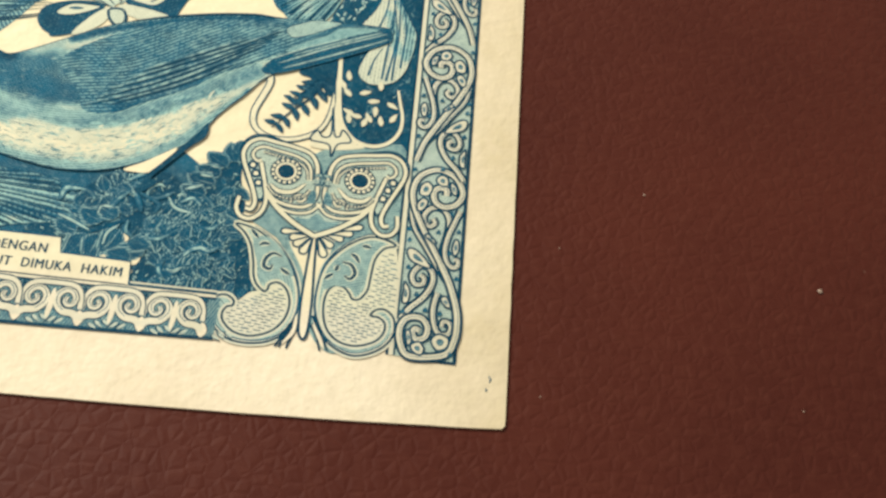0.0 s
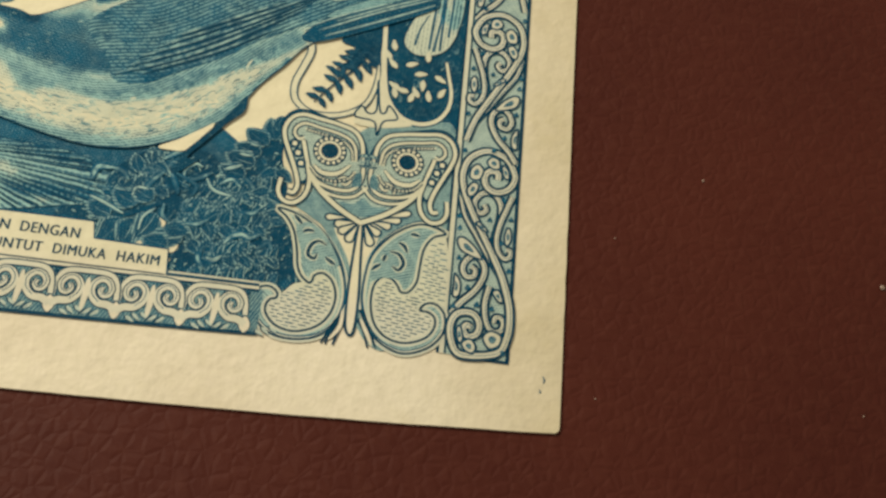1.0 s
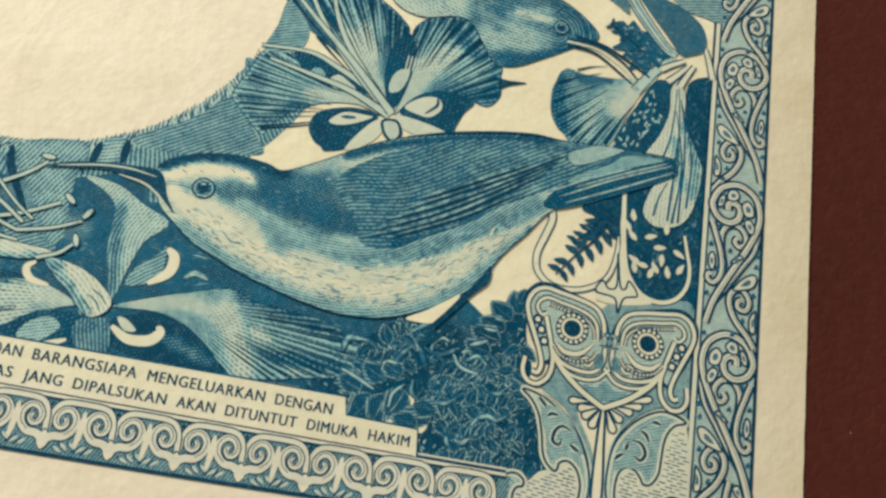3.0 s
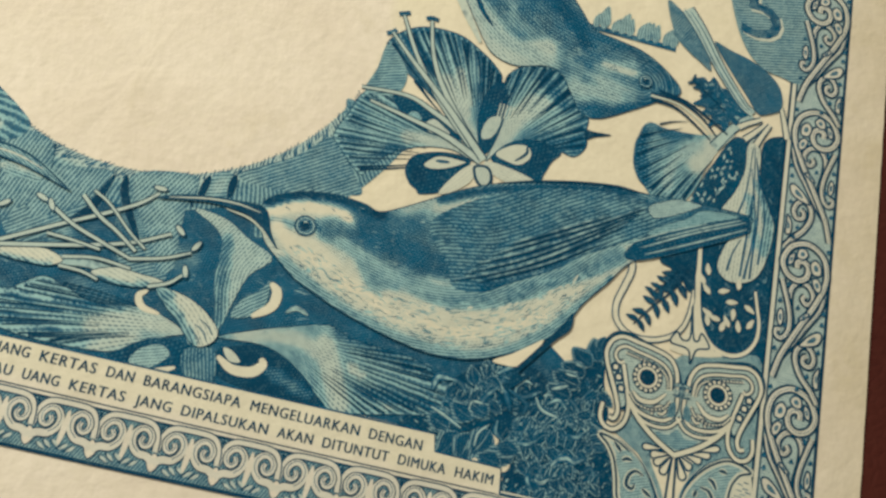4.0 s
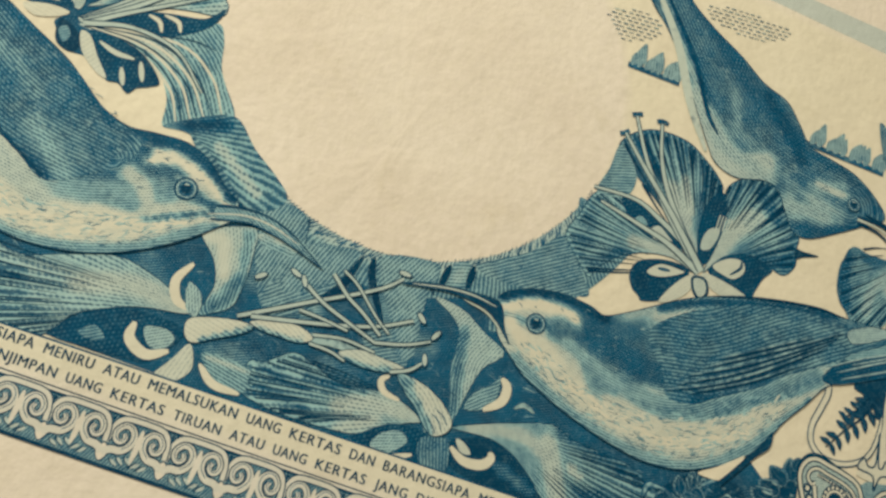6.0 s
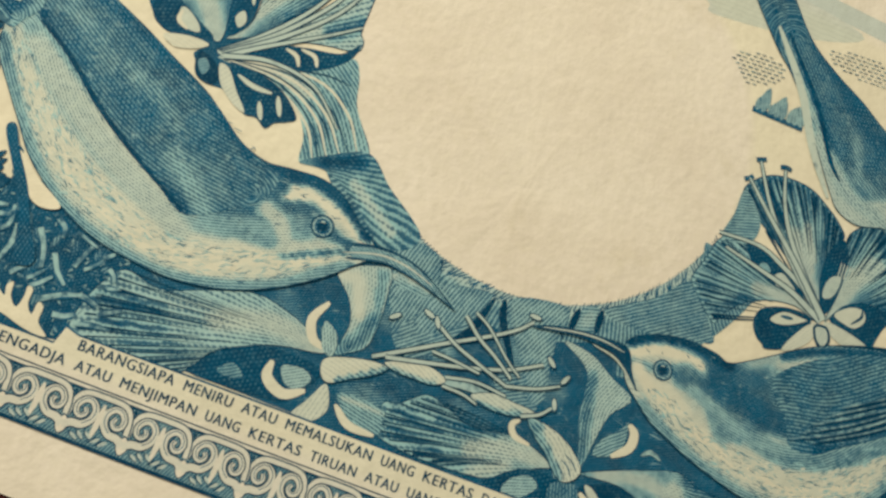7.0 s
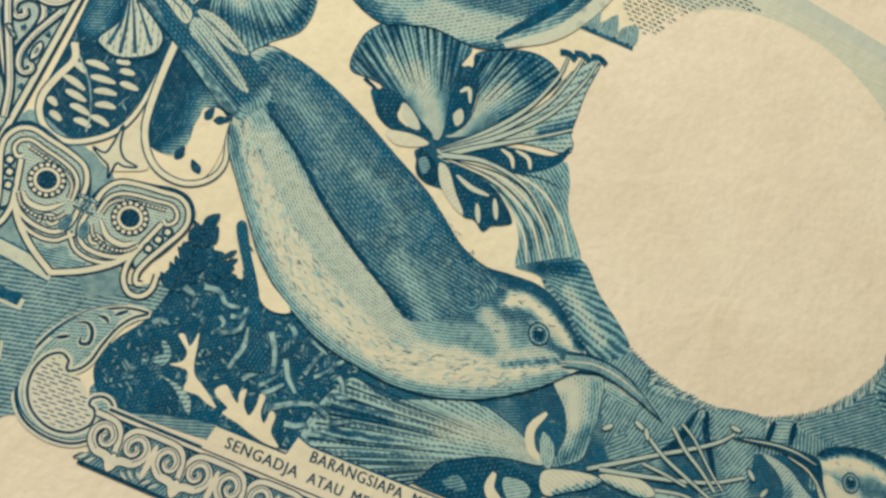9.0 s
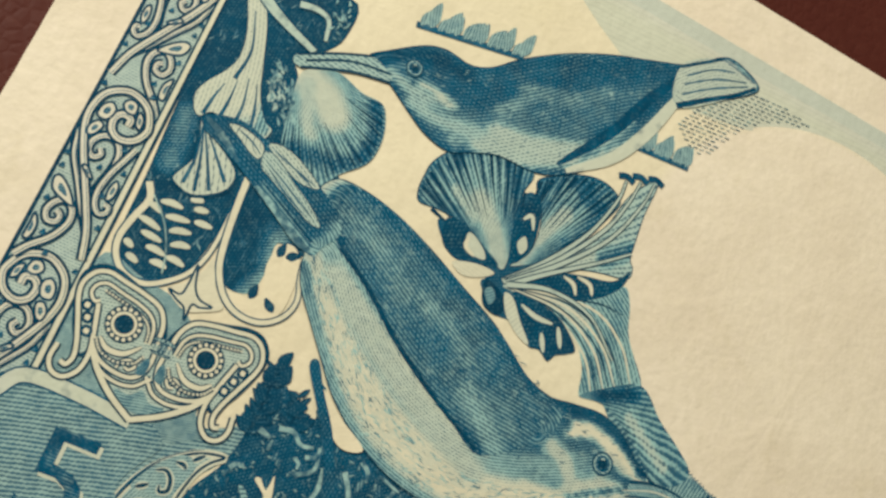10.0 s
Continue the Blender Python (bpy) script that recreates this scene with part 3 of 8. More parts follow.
e.line([(23.32, -0.99), (24.41, -0.81)], 0.3, 0.8, swell=True)
e.fill([(27.46, 0.6), (28.55, 2.13), (30.13, 2.91), (31.99, 2.97), (32.87, 2.51), (32.24, 1.52), (31.84, 0.39), (31.43, -0.42), (29.32, -0.25), (28.02, 0.06)], 1.1, 0.45)
e.fill([(27.76, 0.94), (28.89, 2.03), (30.1, 2.29), (30.52, 1.51), (29.85, 0.61), (28.94, 0.54)], 0.08, 0.4, ("dir", 40, 0.24), gap=0.3)
e.line([(29.36, 0.76), (30.13, 1.64), (30.1, 2.29)], 0.25, 1.1, swell=True)
parts.append(("throat", e, "dark blue gaps with pale buds"))
e = Engraving(4)
e.fill([(26.6, -0.16), (25.58, -0.96), (24.54, -2.49), (24.09, -3.59), (25.12, -3.15), (26.24, -1.99), (26.65, -0.64)], 0.1, 0.3, ("along", [(26.58, -0.27), (24.28, -3.39)], 0.25))
e.fill([(27.19, 0.11), (29.03, 0.06), (31.21, -0.49), (30.2, -1.28), (28.32, -1.04), (27.21, -0.48)], 0.12, 0.3, ("along", [(27.16, -0.19), (30.58, -0.87)], 0.25))
e.fill([(26.35, -0.73), (26.83, -0.39), (27.49, -0.49), (27.84, -1.38), (27.39, -2.1), (26.72, -1.7)], 0.15, 0.4, ("dir", 80, 0.22), gap=0.3, rim=(0.2, 1.0))
threads = [(f, 0.62, 0.22) for f in ([(26.84, 0.01), (24.79, 1.8), (22.23, 3.06), (20.01, 3.8), (16.43, 3.51)], [(26.74, 0.08), (23.89, 2.8), (21.82, 4.99), (19.83, 7.78), (18.24, 10.76)], [(26.91, 0.13), (24.41, 2.96), (22.37, 5.69), (21.18, 8.21), (20.5, 10.97)], [(26.67, -0.04), (23.76, 1.24), (20.89, 1.88), (17.33, 2.56)], [(26.85, 0.21), (23.21, 3.87), (19.77, 6.97), (17.7, 8.96)])]
for p, q in ([(20.02, 11.02), (21.03, 11.14)], [(17.82, 10.73), (18.67, 11.13)], [(17.25, 8.71), (17.96, 9.26)]):
    e.line([p, ((p[0] + q[0]) / 2, p[1] + 0.2), q], 0.38, 0.8, 0.5)
e.fill([(34.41, 5.14), (35.17, 5.16), (36.59, 5.28), (35.25, 4.67), (34.56, 4.25)], 1.2)
parts.append(("stigma", e, "pale small petals and dark anthers"))
blossom(parts, "engraved blue hibiscus-like blossom with ribbed petals", threads, 4.6)

# ---- blossom beside the watermark, left ----
FL = (-24.74, 0.41)
parts = []
e = Engraving(1.8)
e.fill([(-30.72, 2.26), (-28.75, 2.44), (-26.15, 1.4), (-26.16, 4.29), (-26, 5.85), (-25.32, 7.11), (-24.51, 7.55), (-23.66, 6.11), (-23.88, 4.03), (-23.98, 2.42), (-22.08, 2.53), (-19.29, 2.98), (-23.23, 0.51), (-22.21, -0.87), (-21.04, -2.63), (-23.1, -2.24), (-24.43, -2.2), (-26.07, -0.69), (-25.89, 0.02), (-27.37, 0.2), (-29.07, 0.37)], 1.0, 0.5, ("dir", 30, 0.22), gap=0.4)
parts.append(("calyx", e, "dark ground between the petals"))
e = Engraving(2)
e.fill([(-25.19, 0.98), (-27.01, 2.08), (-29.39, 2.87), (-31.01, 2.95), (-32.45, 2.83), (-32.85, 3.58), (-32.84, 4.86), (-32.57, 6.2), (-31.42, 7.87), (-29.71, 9.42), (-27.61, 10.08), (-26.07, 9.83), (-25.07, 8.87), (-25.41, 7.15), (-25.36, 5.19), (-24.99, 3.42), (-24.71, 1.53)], 0.42, 0.32, ("fan", FL, 150), outline=0.13, rim=(1.9, 0.8),
       strokes=[([(-25.05, 1.2), (-26.65, 3.49), (-28.22, 5.09)], 1.4, 0.2), ([(-28.3, 3.57), (-30.24, 4.95)], 0.7, 0.25), ([(-27.25, 9.16), (-25.88, 6.89)], 0.8, 0.85)])
ribs(e, FL, [(-25.19, 0.98), (-27.01, 2.08), (-29.39, 2.87), (-31.01, 2.95), (-32.45, 2.83), (-32.85, 3.58), (-32.84, 4.86), (-32.57, 6.2), (-31.42, 7.87), (-29.71, 9.42), (-27.61, 10.08), (-26.07, 9.83), (-25.07, 8.87), (-25.41, 7.15), (-25.36, 5.19), (-24.99, 3.42), (-24.71, 1.53)], 16, 4, 0.5, 0.34)
parts.append(("petal", e, ""))
e = Engraving(2)
e.fill([(-24.47, 1.51), (-23.43, 3.03), (-23.2, 4.88), (-23.6, 6.65), (-24.68, 8.47), (-23.57, 9.61), (-21.77, 10.68), (-20.21, 11.15), (-18.91, 11.04), (-17.94, 10.44), (-17.91, 9.68), (-19.15, 6.97), (-20.34, 4.93), (-22.02, 3.05)], 0.5, 0.32, ("fan", FL, 170), outline=0.13, rim=(1.6, 0.9),
       strokes=[([(-24.28, 1.61), (-22.57, 5.72), (-21.68, 7.2)], 1.1, 0.2), ([(-21.26, 9.99), (-19.4, 8.97)], 1.1, 0.9)])
ribs(e, FL, [(-24.47, 1.51), (-23.43, 3.03), (-23.2, 4.88), (-23.6, 6.65), (-24.68, 8.47), (-23.57, 9.61), (-21.77, 10.68), (-20.21, 11.15), (-18.91, 11.04), (-17.94, 10.44), (-17.91, 9.68), (-19.15, 6.97), (-20.34, 4.93), (-22.02, 3.05)], 12, 5, 0.55, 0.34)
parts.append(("petal", e, ""))
e = Engraving(2)
e.fill([(-24.44, 0.24), (-22.68, 2.31), (-20.25, 4.68), (-18.39, 7.58), (-17.21, 11.21), (-15.33, 13.42), (-15.6, 10.28), (-15.62, 8.21), (-15.59, 6.45), (-15.15, 5.78), (-15.39, 4.81), (-17.66, 4.27), (-19.78, 3.45), (-22.34, 1.43)], 0.3, 0.32, ("fan", FL, 170), outline=0.13,
       strokes=[([(-24.31, 0.49), (-21.5, 2.93), (-18.97, 5.16)], 1.0, 0.2), ([(-17.59, 5.4), (-15.74, 7.13)], 0.8, 0.85)])
parts.append(("petal", e, ""))
e = Engraving(2)
e.fill([(-24.35, 0.06), (-21.48, 1.44), (-17.77, 2.13), (-15.45, 4.18), (-14.47, 3.12), (-13.71, 0.64), (-11.62, -2.21), (-12.97, -2.98), (-14.64, -3.89), (-16.1, -5.06), (-16.61, -2.96), (-18.14, -1.01), (-20.98, 0.06), (-23.55, -0.15)], 0.42, 0.32, ("along", [(-24.35, 0.06), (-19.3, 0.84), (-16.32, -0.55), (-14, -3.61)], 0.3),
       strokes=[([(-23.9, 0.14), (-20.29, 0.84), (-17.6, 0.25)], 0.9, 0.2), ([(-16.06, -4.07), (-14.89, -0.36), (-15.43, 2.67)], 0.8, 0.6)])
for f in ([(-24.11, 0.04), (-19.23, 0.65), (-15.75, -0.75), (-13.59, -3.34)], [(-23.93, 0.22), (-17.53, 1.44), (-14.23, -0.06), (-12.53, -2.51)], [(-23.84, -0.01), (-19.86, -0.34), (-16.76, -2.12), (-15.36, -4.38)], [(-23.87, 0.06), (-19.55, 0.17), (-16.21, -1.42), (-14.47, -3.82)]):
    e.line(f, 0.22, 0.02, 0.3, swell=True)
for f in ([(-24.02, 0.08), (-19.09, 0.94), (-15.39, -0.36), (-13.08, -2.94)], [(-23.9, 0.14), (-19.61, 0.33), (-16.03, -1.11), (-14.04, -3.63)], [(-23.84, -0.01), (-19.7, -0.08), (-16.57, -1.81), (-14.93, -4.2)], [(-19.45, 1.24), (-16.74, 2.05), (-14.71, 2.06)]):
    e.line(f, 0.15, 1.2, swell=True)
e.fill([(-16.1, -5.06), (-14.64, -3.89), (-11.59, -2.28), (-9.31, -4.07), (-7.01, -5.57), (-5.8, -6.77), (-6.66, -8.17), (-8.59, -8.43), (-10.7, -6.66), (-12.6, -5.47), (-14.3, -4.86)], 0.62, 0.5, ("fan", (-16.63, -5.2), 90),
       strokes=[([(-11.8, -4.91), (-7.97, -7.3)], 0.8, 0.2), ([(-14.51, -4.28), (-11.9, -3.15)], 0.8, 1.1)])
parts.append(("petal", e, ""))
e = Engraving(3)
e.fill([(-24.47, 1.85), (-25.11, 4.08), (-25.06, 6.24), (-24.33, 7.56), (-23.56, 6.42), (-23.28, 4.09), (-23.71, 2.54)], 1.1, 0.45)
e.fill([(-24.52, 3.42), (-24.1, 4.14), (-23.67, 3.39), (-24.02, 2.72)], 0.1, 0.4, ("dir", 40, 0.2), gap=0.25)
e.line([(-24.69, 5.3), (-24.15, 5.85), (-23.67, 4.87)], 0.35, 0.1, 0.4, swell=True)
e.fill([(-30.12, 2.66), (-28.73, 2.94), (-27.01, 2.08), (-25.27, 1.18), (-26.43, 0.62), (-27.84, 0.16), (-29.21, 0.43), (-29.98, 1.2)], 1.1, 0.45)
e.fill([(-28.27, 2.37), (-27.74, 2.41), (-26.74, 1.75), (-26.4, 1.11), (-27.26, 0.99), (-28.1, 1.5)], 0.1, 0.4, ("dir", 70, 0.2), gap=0.25)
e.line([(-28.12, 2.21), (-28.06, 1.38), (-27.25, 0.95)], 0.35, 0.0, 0.2, swell=True)
e.fill([(-22.84, 1.26), (-20.92, 2.66), (-18.82, 3.46), (-16.39, 4.14), (-15.26, 5.53), (-15.58, 3.97), (-16.99, 2.46), (-18.58, 1.54), (-20.47, 1.24)], 1.1, 0.45)
for f in ([(-20.23, 2.72), (-19.33, 2.51), (-18.87, 1.78)], [(-19.19, 3.17), (-18.09, 3.06), (-17.62, 2.33)]):
    e.line(f, 0.35, 0.0, 0.3, swell=True)
e.fill([(-23.55, -0.15), (-21.45, 0.02), (-19.32, -0.46), (-17.56, -1.94), (-18.05, -2.61), (-18.86, -3.07), (-19.34, -3.73), (-20.24, -3.24), (-21.18, -3.31), (-22.27, -1.92)], 1.1, 0.45)
for f in ([(-22.62, -0.72), (-21.28, -1.09), (-19.85, -1.02)], [(-20.46, -1.99), (-19.84, -3.29)], [(-19.36, -1.03), (-18.7, -2.45)]):
    e.line(f, 0.4, 0.1, 0.4, swell=True)
e.fill([(-25.7, -0.13), (-25.73, -1.28), (-25.17, -2.14), (-23.95, -2.25), (-23.98, -0.9)], 1.2, 0.3)
e.fill([(-25.61, -0.99), (-25.16, -0.55), (-24.66, -1.13), (-24.96, -1.82)], 0.55, 0.6, ("dir", 40, 0.2), gap=0.25)
parts.append(("throat", e, "dark blue gaps with pale buds"))
e = Engraving(4)
e.fill([(-28.61, -0.12), (-26.9, 0.53), (-25.39, 0.53), (-26.15, -0.2), (-27.59, -0.71)], 0.08, 0.2, ("dir", -10, 0.3))
e.fill([(-24.13, -0.52), (-23.34, -0.6), (-22.27, -1.92), (-21.12, -3.19), (-21.99, -3.05), (-23.43, -2)], 0.1, 0.3, ("dir", 60, 0.3))
threads = [(f, 0.42, 0.16) for f in ([(-24.58, 0.25), (-22.02, 3.05), (-19.51, 6.62), (-18.1, 10.2), (-17.9, 12.14)], [(-24.44, 0.24), (-21.23, 3.47), (-18.36, 7.5), (-17.19, 10.45), (-16.71, 12.65)], [(-24.29, 0.22), (-20.75, 3.48), (-17.71, 7.09), (-16.05, 10.81), (-15.57, 13.08)], [(-24.15, 0.1), (-21.68, 2.16), (-17.92, 4.97), (-15.63, 6.84)], [(-24.15, 0.16), (-20.92, 1.24), (-17.32, 0.84), (-14.47, -1.55)])]
for p in [(-17.95, 12.27), (-16.85, 12.78), (-15.52, 13.21)]:
    e.line([(p[0] - 0.7, p[1]), (p[0], p[1] + 0.25), (p[0] + 0.7, p[1])], 0.5, 0.95, 0.3)
parts.append(("stigma", e, "pale small petals and dark anthers"))
blossom(parts, "engraved blue hibiscus-like blossom with long filaments", threads, 4.6)

e = Engraving(1.2)
e.fill([(-38.98, -24.05), (-36.42, -23.31), (-33.13, -23.24), (-29.3, -23.36), (-26.31, -24.05), (-29.62, -24.35), (-32.45, -24.7), (-35.67, -24.91), (-38.44, -25.16)], 0.6, 0.8, ("dir", 20, 0.2), gap=0.5)
e.put("hatched_ground", note, "grey-blue hatched strip above the foot border")

# ---- lower right-hand lily ----
parts = []
e = Engraving(2)
e.fill([(11.23, -18.57), (13.55, -17.45), (15.78, -16.6), (18.47, -15.76), (20.26, -16.29), (22.81, -16.48), (25.38, -16.68), (27.72, -17.79), (28.45, -19.29), (26.99, -20.28), (24.63, -20.87), (22.31, -21.44), (19.54, -21.76), (18.5, -20.54), (16.4, -18.99), (14.21, -18.38)], 0.5, 0.32, ("fan", (14.35, -17.41), 150), outline=0.13,
       strokes=[([(12.51, -18.1), (16.37, -17.3), (19.09, -18.3)], 0.9, 0.2), ([(18.6, -17.15), (20.63, -21.24)], 1.2, 0.2), ([(20.74, -18.3), (24.11, -20.38)], 0.6, 0.2), ([(21.89, -19.68), (26.86, -19.69)], 0.8, 0.9), ([(19.38, -16.09), (26.35, -17.29)], 0.7, 0.85)])
ribs(e, (14.35, -17.41), [(11.23, -18.57), (13.55, -17.45), (15.78, -16.6), (18.47, -15.76), (20.26, -16.29), (22.81, -16.48), (25.38, -16.68), (27.72, -17.79), (28.45, -19.29), (26.99, -20.28), (24.63, -20.87), (22.31, -21.44), (19.54, -21.76), (18.5, -20.54), (16.4, -18.99), (14.21, -18.38)], 24, 6, 0.5, 0.15)
parts.append(("petal", e, ""))
e = Engraving(2)
e.fill([(8.99, -18.81), (6.68, -17.9), (4.49, -17.95), (2.44, -18.35), (0.5, -17.76), (-1.38, -17.36), (-3.05, -18.63), (-4.17, -19.04), (-4.16, -20.74), (-3.69, -21.42), (-0.61, -21.79), (3.59, -21.57), (5.55, -21.01), (6.57, -20.14), (8.06, -19.36)], 0.4, 0.32, ("fan", (11.19, -18.03), 150), outline=0.13,
       strokes=[([(8.66, -18.5), (4.85, -18.99), (2.98, -19.87)], 1.1, 0.2), ([(3.52, -21.39), (5.64, -20)], 0.8, 0.2), ([(-3.28, -19.14), (0.28, -19.56)], 0.4, 0.8), ([(-3.61, -20.54), (0.76, -20.88)], 0.5, 0.75), ([(0.01, -18.8), (4.13, -18.17)], 0.4, 0.9)])
ribs(e, (11.19, -18.03), [(8.99, -18.81), (6.68, -17.9), (4.49, -17.95), (2.44, -18.35), (0.5, -17.76), (-1.38, -17.36), (-3.05, -18.63), (-4.17, -19.04), (-4.16, -20.74), (-3.69, -21.42), (-0.61, -21.79), (3.59, -21.57), (5.55, -21.01), (6.57, -20.14), (8.06, -19.36)], 20, 7, 0.5, 0.15)
parts.append(("petal", e, ""))
e = Engraving(2)
e.fill([(11.04, -18.06), (9.94, -14.7), (9.47, -11.28), (7.09, -9.78), (9.43, -9.93), (11.39, -10.97), (13.41, -11.98), (12.12, -13.67), (11.53, -16.01)], 0.25, 0.55, ("along", [(11.03, -17.86), (10.28, -13.73), (11.39, -10.97)], 0.25),
       strokes=[([(10.92, -17.46), (10.39, -14.58), (9.9, -11.61)], 0.6, 0.75), ([(7.55, -9.92), (9.49, -10.14)], 0.5, 0.2)])
parts.append(("petal", e, ""))
e = Engraving(3)
e.fill([(11.42, -19.52), (13.83, -18.48), (16.4, -18.99), (18.5, -20.54), (19.62, -21.78), (15.5, -21.71), (12.63, -21.45), (11.31, -20.71)], 1.15, 0.4, ("dir", 20, 0.22), strokes=[([(15.46, -20.07), (18.14, -21.04)], 0.5, 0.75)])
e.fill([(4.19, -22.13), (5.35, -20.85), (6.99, -19.76), (8.9, -19.51), (9.89, -19.92), (9.91, -21.65), (7.58, -21.75), (5.73, -22.07)], 1.08, 0.5)
e.fill([(5.92, -21.69), (6.46, -20.64), (7.67, -20.08), (8.43, -20.63), (7.56, -21.68), (6.68, -21.98)], 0.35, 0.6, ("dir", 20, 0.22))
e.line([(5.98, -21.88), (7.31, -22.15), (9.05, -21.38)], 0.5, 0.05, 0.2, swell=True)
e.fill([(9.26, -20.08), (11.23, -19.57), (11.8, -22.03), (10.62, -22.04), (9.77, -21.85)], 0.7, 0.6, ("along", [(10.16, -19.77), (10.83, -22.07)], 0.25))
e.fill([(11.82, -19.25), (12.43, -19.26), (13.2, -19.9), (12.43, -20.01)], 0.1, 0.4, ("dir", -30, 0.2), gap=0.3)
e.line([(11.6, -19.89), (12.78, -20.54), (14.14, -20.4), (14.74, -19.75), (14.53, -19.3)], 0.75, 0.02, 0.2, swell=True)
e.fill([(11.7, -16.91), (12.04, -15.66), (13.32, -14.31), (13.69, -13.68), (13.82, -15.4), (12.91, -16.59)], 0.5, 0.6, ("dir", 40, 0.24))
e.line([(13.8, -13.78), (14.38, -14.37), (14.26, -15.5), (13.1, -16.54)], 0.75, 0.02, 0.2, swell=True)
e.line([(5.7, -16.55), (5.22, -17.07), (5.68, -17.79), (6.94, -18.01)], 0.5, 0.02, 0.2, swell=True)
e.line([(15.33, -15.64), (16.03, -15.15), (16.93, -15.43)], 0.35, 0.3, 0.5, swell=True)
parts.append(("throat", e, "dark blue gaps with curled pale stamens"))
e = Engraving(6)
e.fill([(6.17, -16.25), (7.09, -16.09), (8.58, -16.37), (10, -17.07), (11.15, -18.16), (11, -19.05), (10.12, -19.61), (9.2, -19.18), (8.19, -18.18), (7.02, -17.22)], 0.14, 0.25, ("along", [(6.76, -16.35), (8.68, -17.42), (10.48, -19.47)], 0.3), outline=0.09,
       strokes=[([(6.66, -16.68), (8.07, -17.79), (9.68, -19.47)], 0.5, 0.6), ([(6.19, -16.33), (7.22, -16.53)], 0.5, 0.6)])
for f in ([(9.47, -18.06), (10.2, -18.5), (10.63, -19.14)], [(9.16, -18.35), (9.84, -18.93), (10.22, -19.42)], [(9.63, -17.63), (10.39, -18.03), (10.87, -18.58)]):
    e.line(f, 0.1, 0.9, 0.4, swell=True)
parts.append(("pistil", e, "pale trumpet-shaped pistil"))
blossom(parts, "engraved blue lily with curled stamens")

# ---- lower left-hand lily ----
parts = []
e = Engraving(2)
e.fill([(-9.21, -17.28), (-12.02, -15.8), (-15.24, -15.24), (-18.56, -16.36), (-21.41, -17.46), (-24, -17.11), (-25.05, -18.4), (-25.59, -19.88), (-25.67, -22.36), (-22.07, -22.48), (-18.48, -22.43), (-17.28, -21.42), (-16.26, -19.93), (-12.79, -18.16)], 0.35, 0.32, ("fan", (-8.19, -16.77), 150), outline=0.13,
       strokes=[([(-9.75, -17.21), (-13.34, -16.79), (-17.08, -17.93)], 1.2, 0.2), ([(-21.03, -18.35), (-17.38, -17.22)], 0.5, 0.3), ([(-24.92, -19.59), (-20.8, -18.88)], 0.5, 0.95), ([(-23.98, -20.84), (-20.28, -20.11)], 0.4, 0.85), ([(-22.03, -21.65), (-18.3, -20.93)], 0.6, 0.6)])
ribs(e, (-8.19, -16.77), [(-9.21, -17.28), (-12.02, -15.8), (-15.24, -15.24), (-18.56, -16.36), (-21.41, -17.46), (-24, -17.11), (-25.05, -18.4), (-25.59, -19.88), (-25.67, -22.36), (-22.07, -22.48), (-18.48, -22.43), (-17.28, -21.42), (-16.26, -19.93), (-12.79, -18.16)], 24, 8, 0.5, 0.16)
parts.append(("petal", e, ""))
e = Engraving(2)
e.fill([(-10.55, -11.58), (-9.67, -10.76), (-8.37, -10.1), (-6.92, -9.87), (-6.58, -11.77), (-6.43, -13.82), (-6.64, -15.72), (-7.65, -16.65), (-8.66, -17.07), (-8.39, -14.81), (-9.1, -13.07)], 0.22, 0.45, ("along", [(-8.75, -10.26), (-7.96, -12.36), (-7.81, -16.21)], 0.25), outline=0.1, strokes=[([(-10.05, -11.5), (-8.96, -11.47), (-8.1, -13.74)], 0.8, 0.08), ([(-6.81, -13.63), (-7.39, -15.6), (-8.31, -16.62)], 0.7, 0.75), ([(-7.38, -10.34), (-6.91, -12.79)], 0.5, 0.5)])
e.fill([(-6.76, -10.07), (-5.32, -9.81), (-3.82, -10.06), (-3.9, -10.85), (-4.73, -10.8), (-6.05, -10.88)], 0.4, 0.6, ("along", [(-6.69, -10.26), (-3.94, -10.47)], 0.24), strokes=[([(-6.53, -10.2), (-5.25, -10.0), (-3.95, -10.2)], 0.4, 0.1)])
e.fill([(-7.44, -19.63), (-5.02, -19.38), (-3.28, -19.95), (-4.01, -21.48), (-5.82, -21.27)], 0.5, 0.32, ("along", [(-7.77, -19.56), (-3.3, -20.5)], 0.24), strokes=[([(-7, -19.88), (-3.95, -19.92)], 0.3, 0.2)])
e.fill([(-8.42, -19.32), (-7.69, -20.98), (-8.8, -22.36), (-10.06, -22.37), (-9.22, -20.76)], 0.12, 0.3, ("along", [(-8.46, -19.42), (-9.1, -22.15)], 0.3))
parts.append(("petal", e, ""))
e = Engraving(3)
e.fill([(-17.48, -21.91), (-16.2, -20.07), (-14.21, -18.83), (-11.89, -18.3), (-9.15, -18.52), (-9.54, -19.94), (-10.64, -21.45), (-12.99, -21.85), (-15.39, -22.04)], 1.08, 0.5)
e.fill([(-11.72, -19.27), (-10.36, -18.93), (-9.53, -19.43), (-10.19, -20.44), (-11.18, -20.3)], 0.3, 0.6, ("dir", 30, 0.22))
e.line([(-12.48, -19.17), (-12.41, -20.38), (-11, -21.06), (-9.61, -20.3)], 0.8, 0.02, 0.2, swell=True)
e.fill([(-15.76, -21.13), (-14.85, -20.34), (-13.95, -21.01), (-14.84, -21.37)], 0.6, 0.6, ("dir", 30, 0.22))
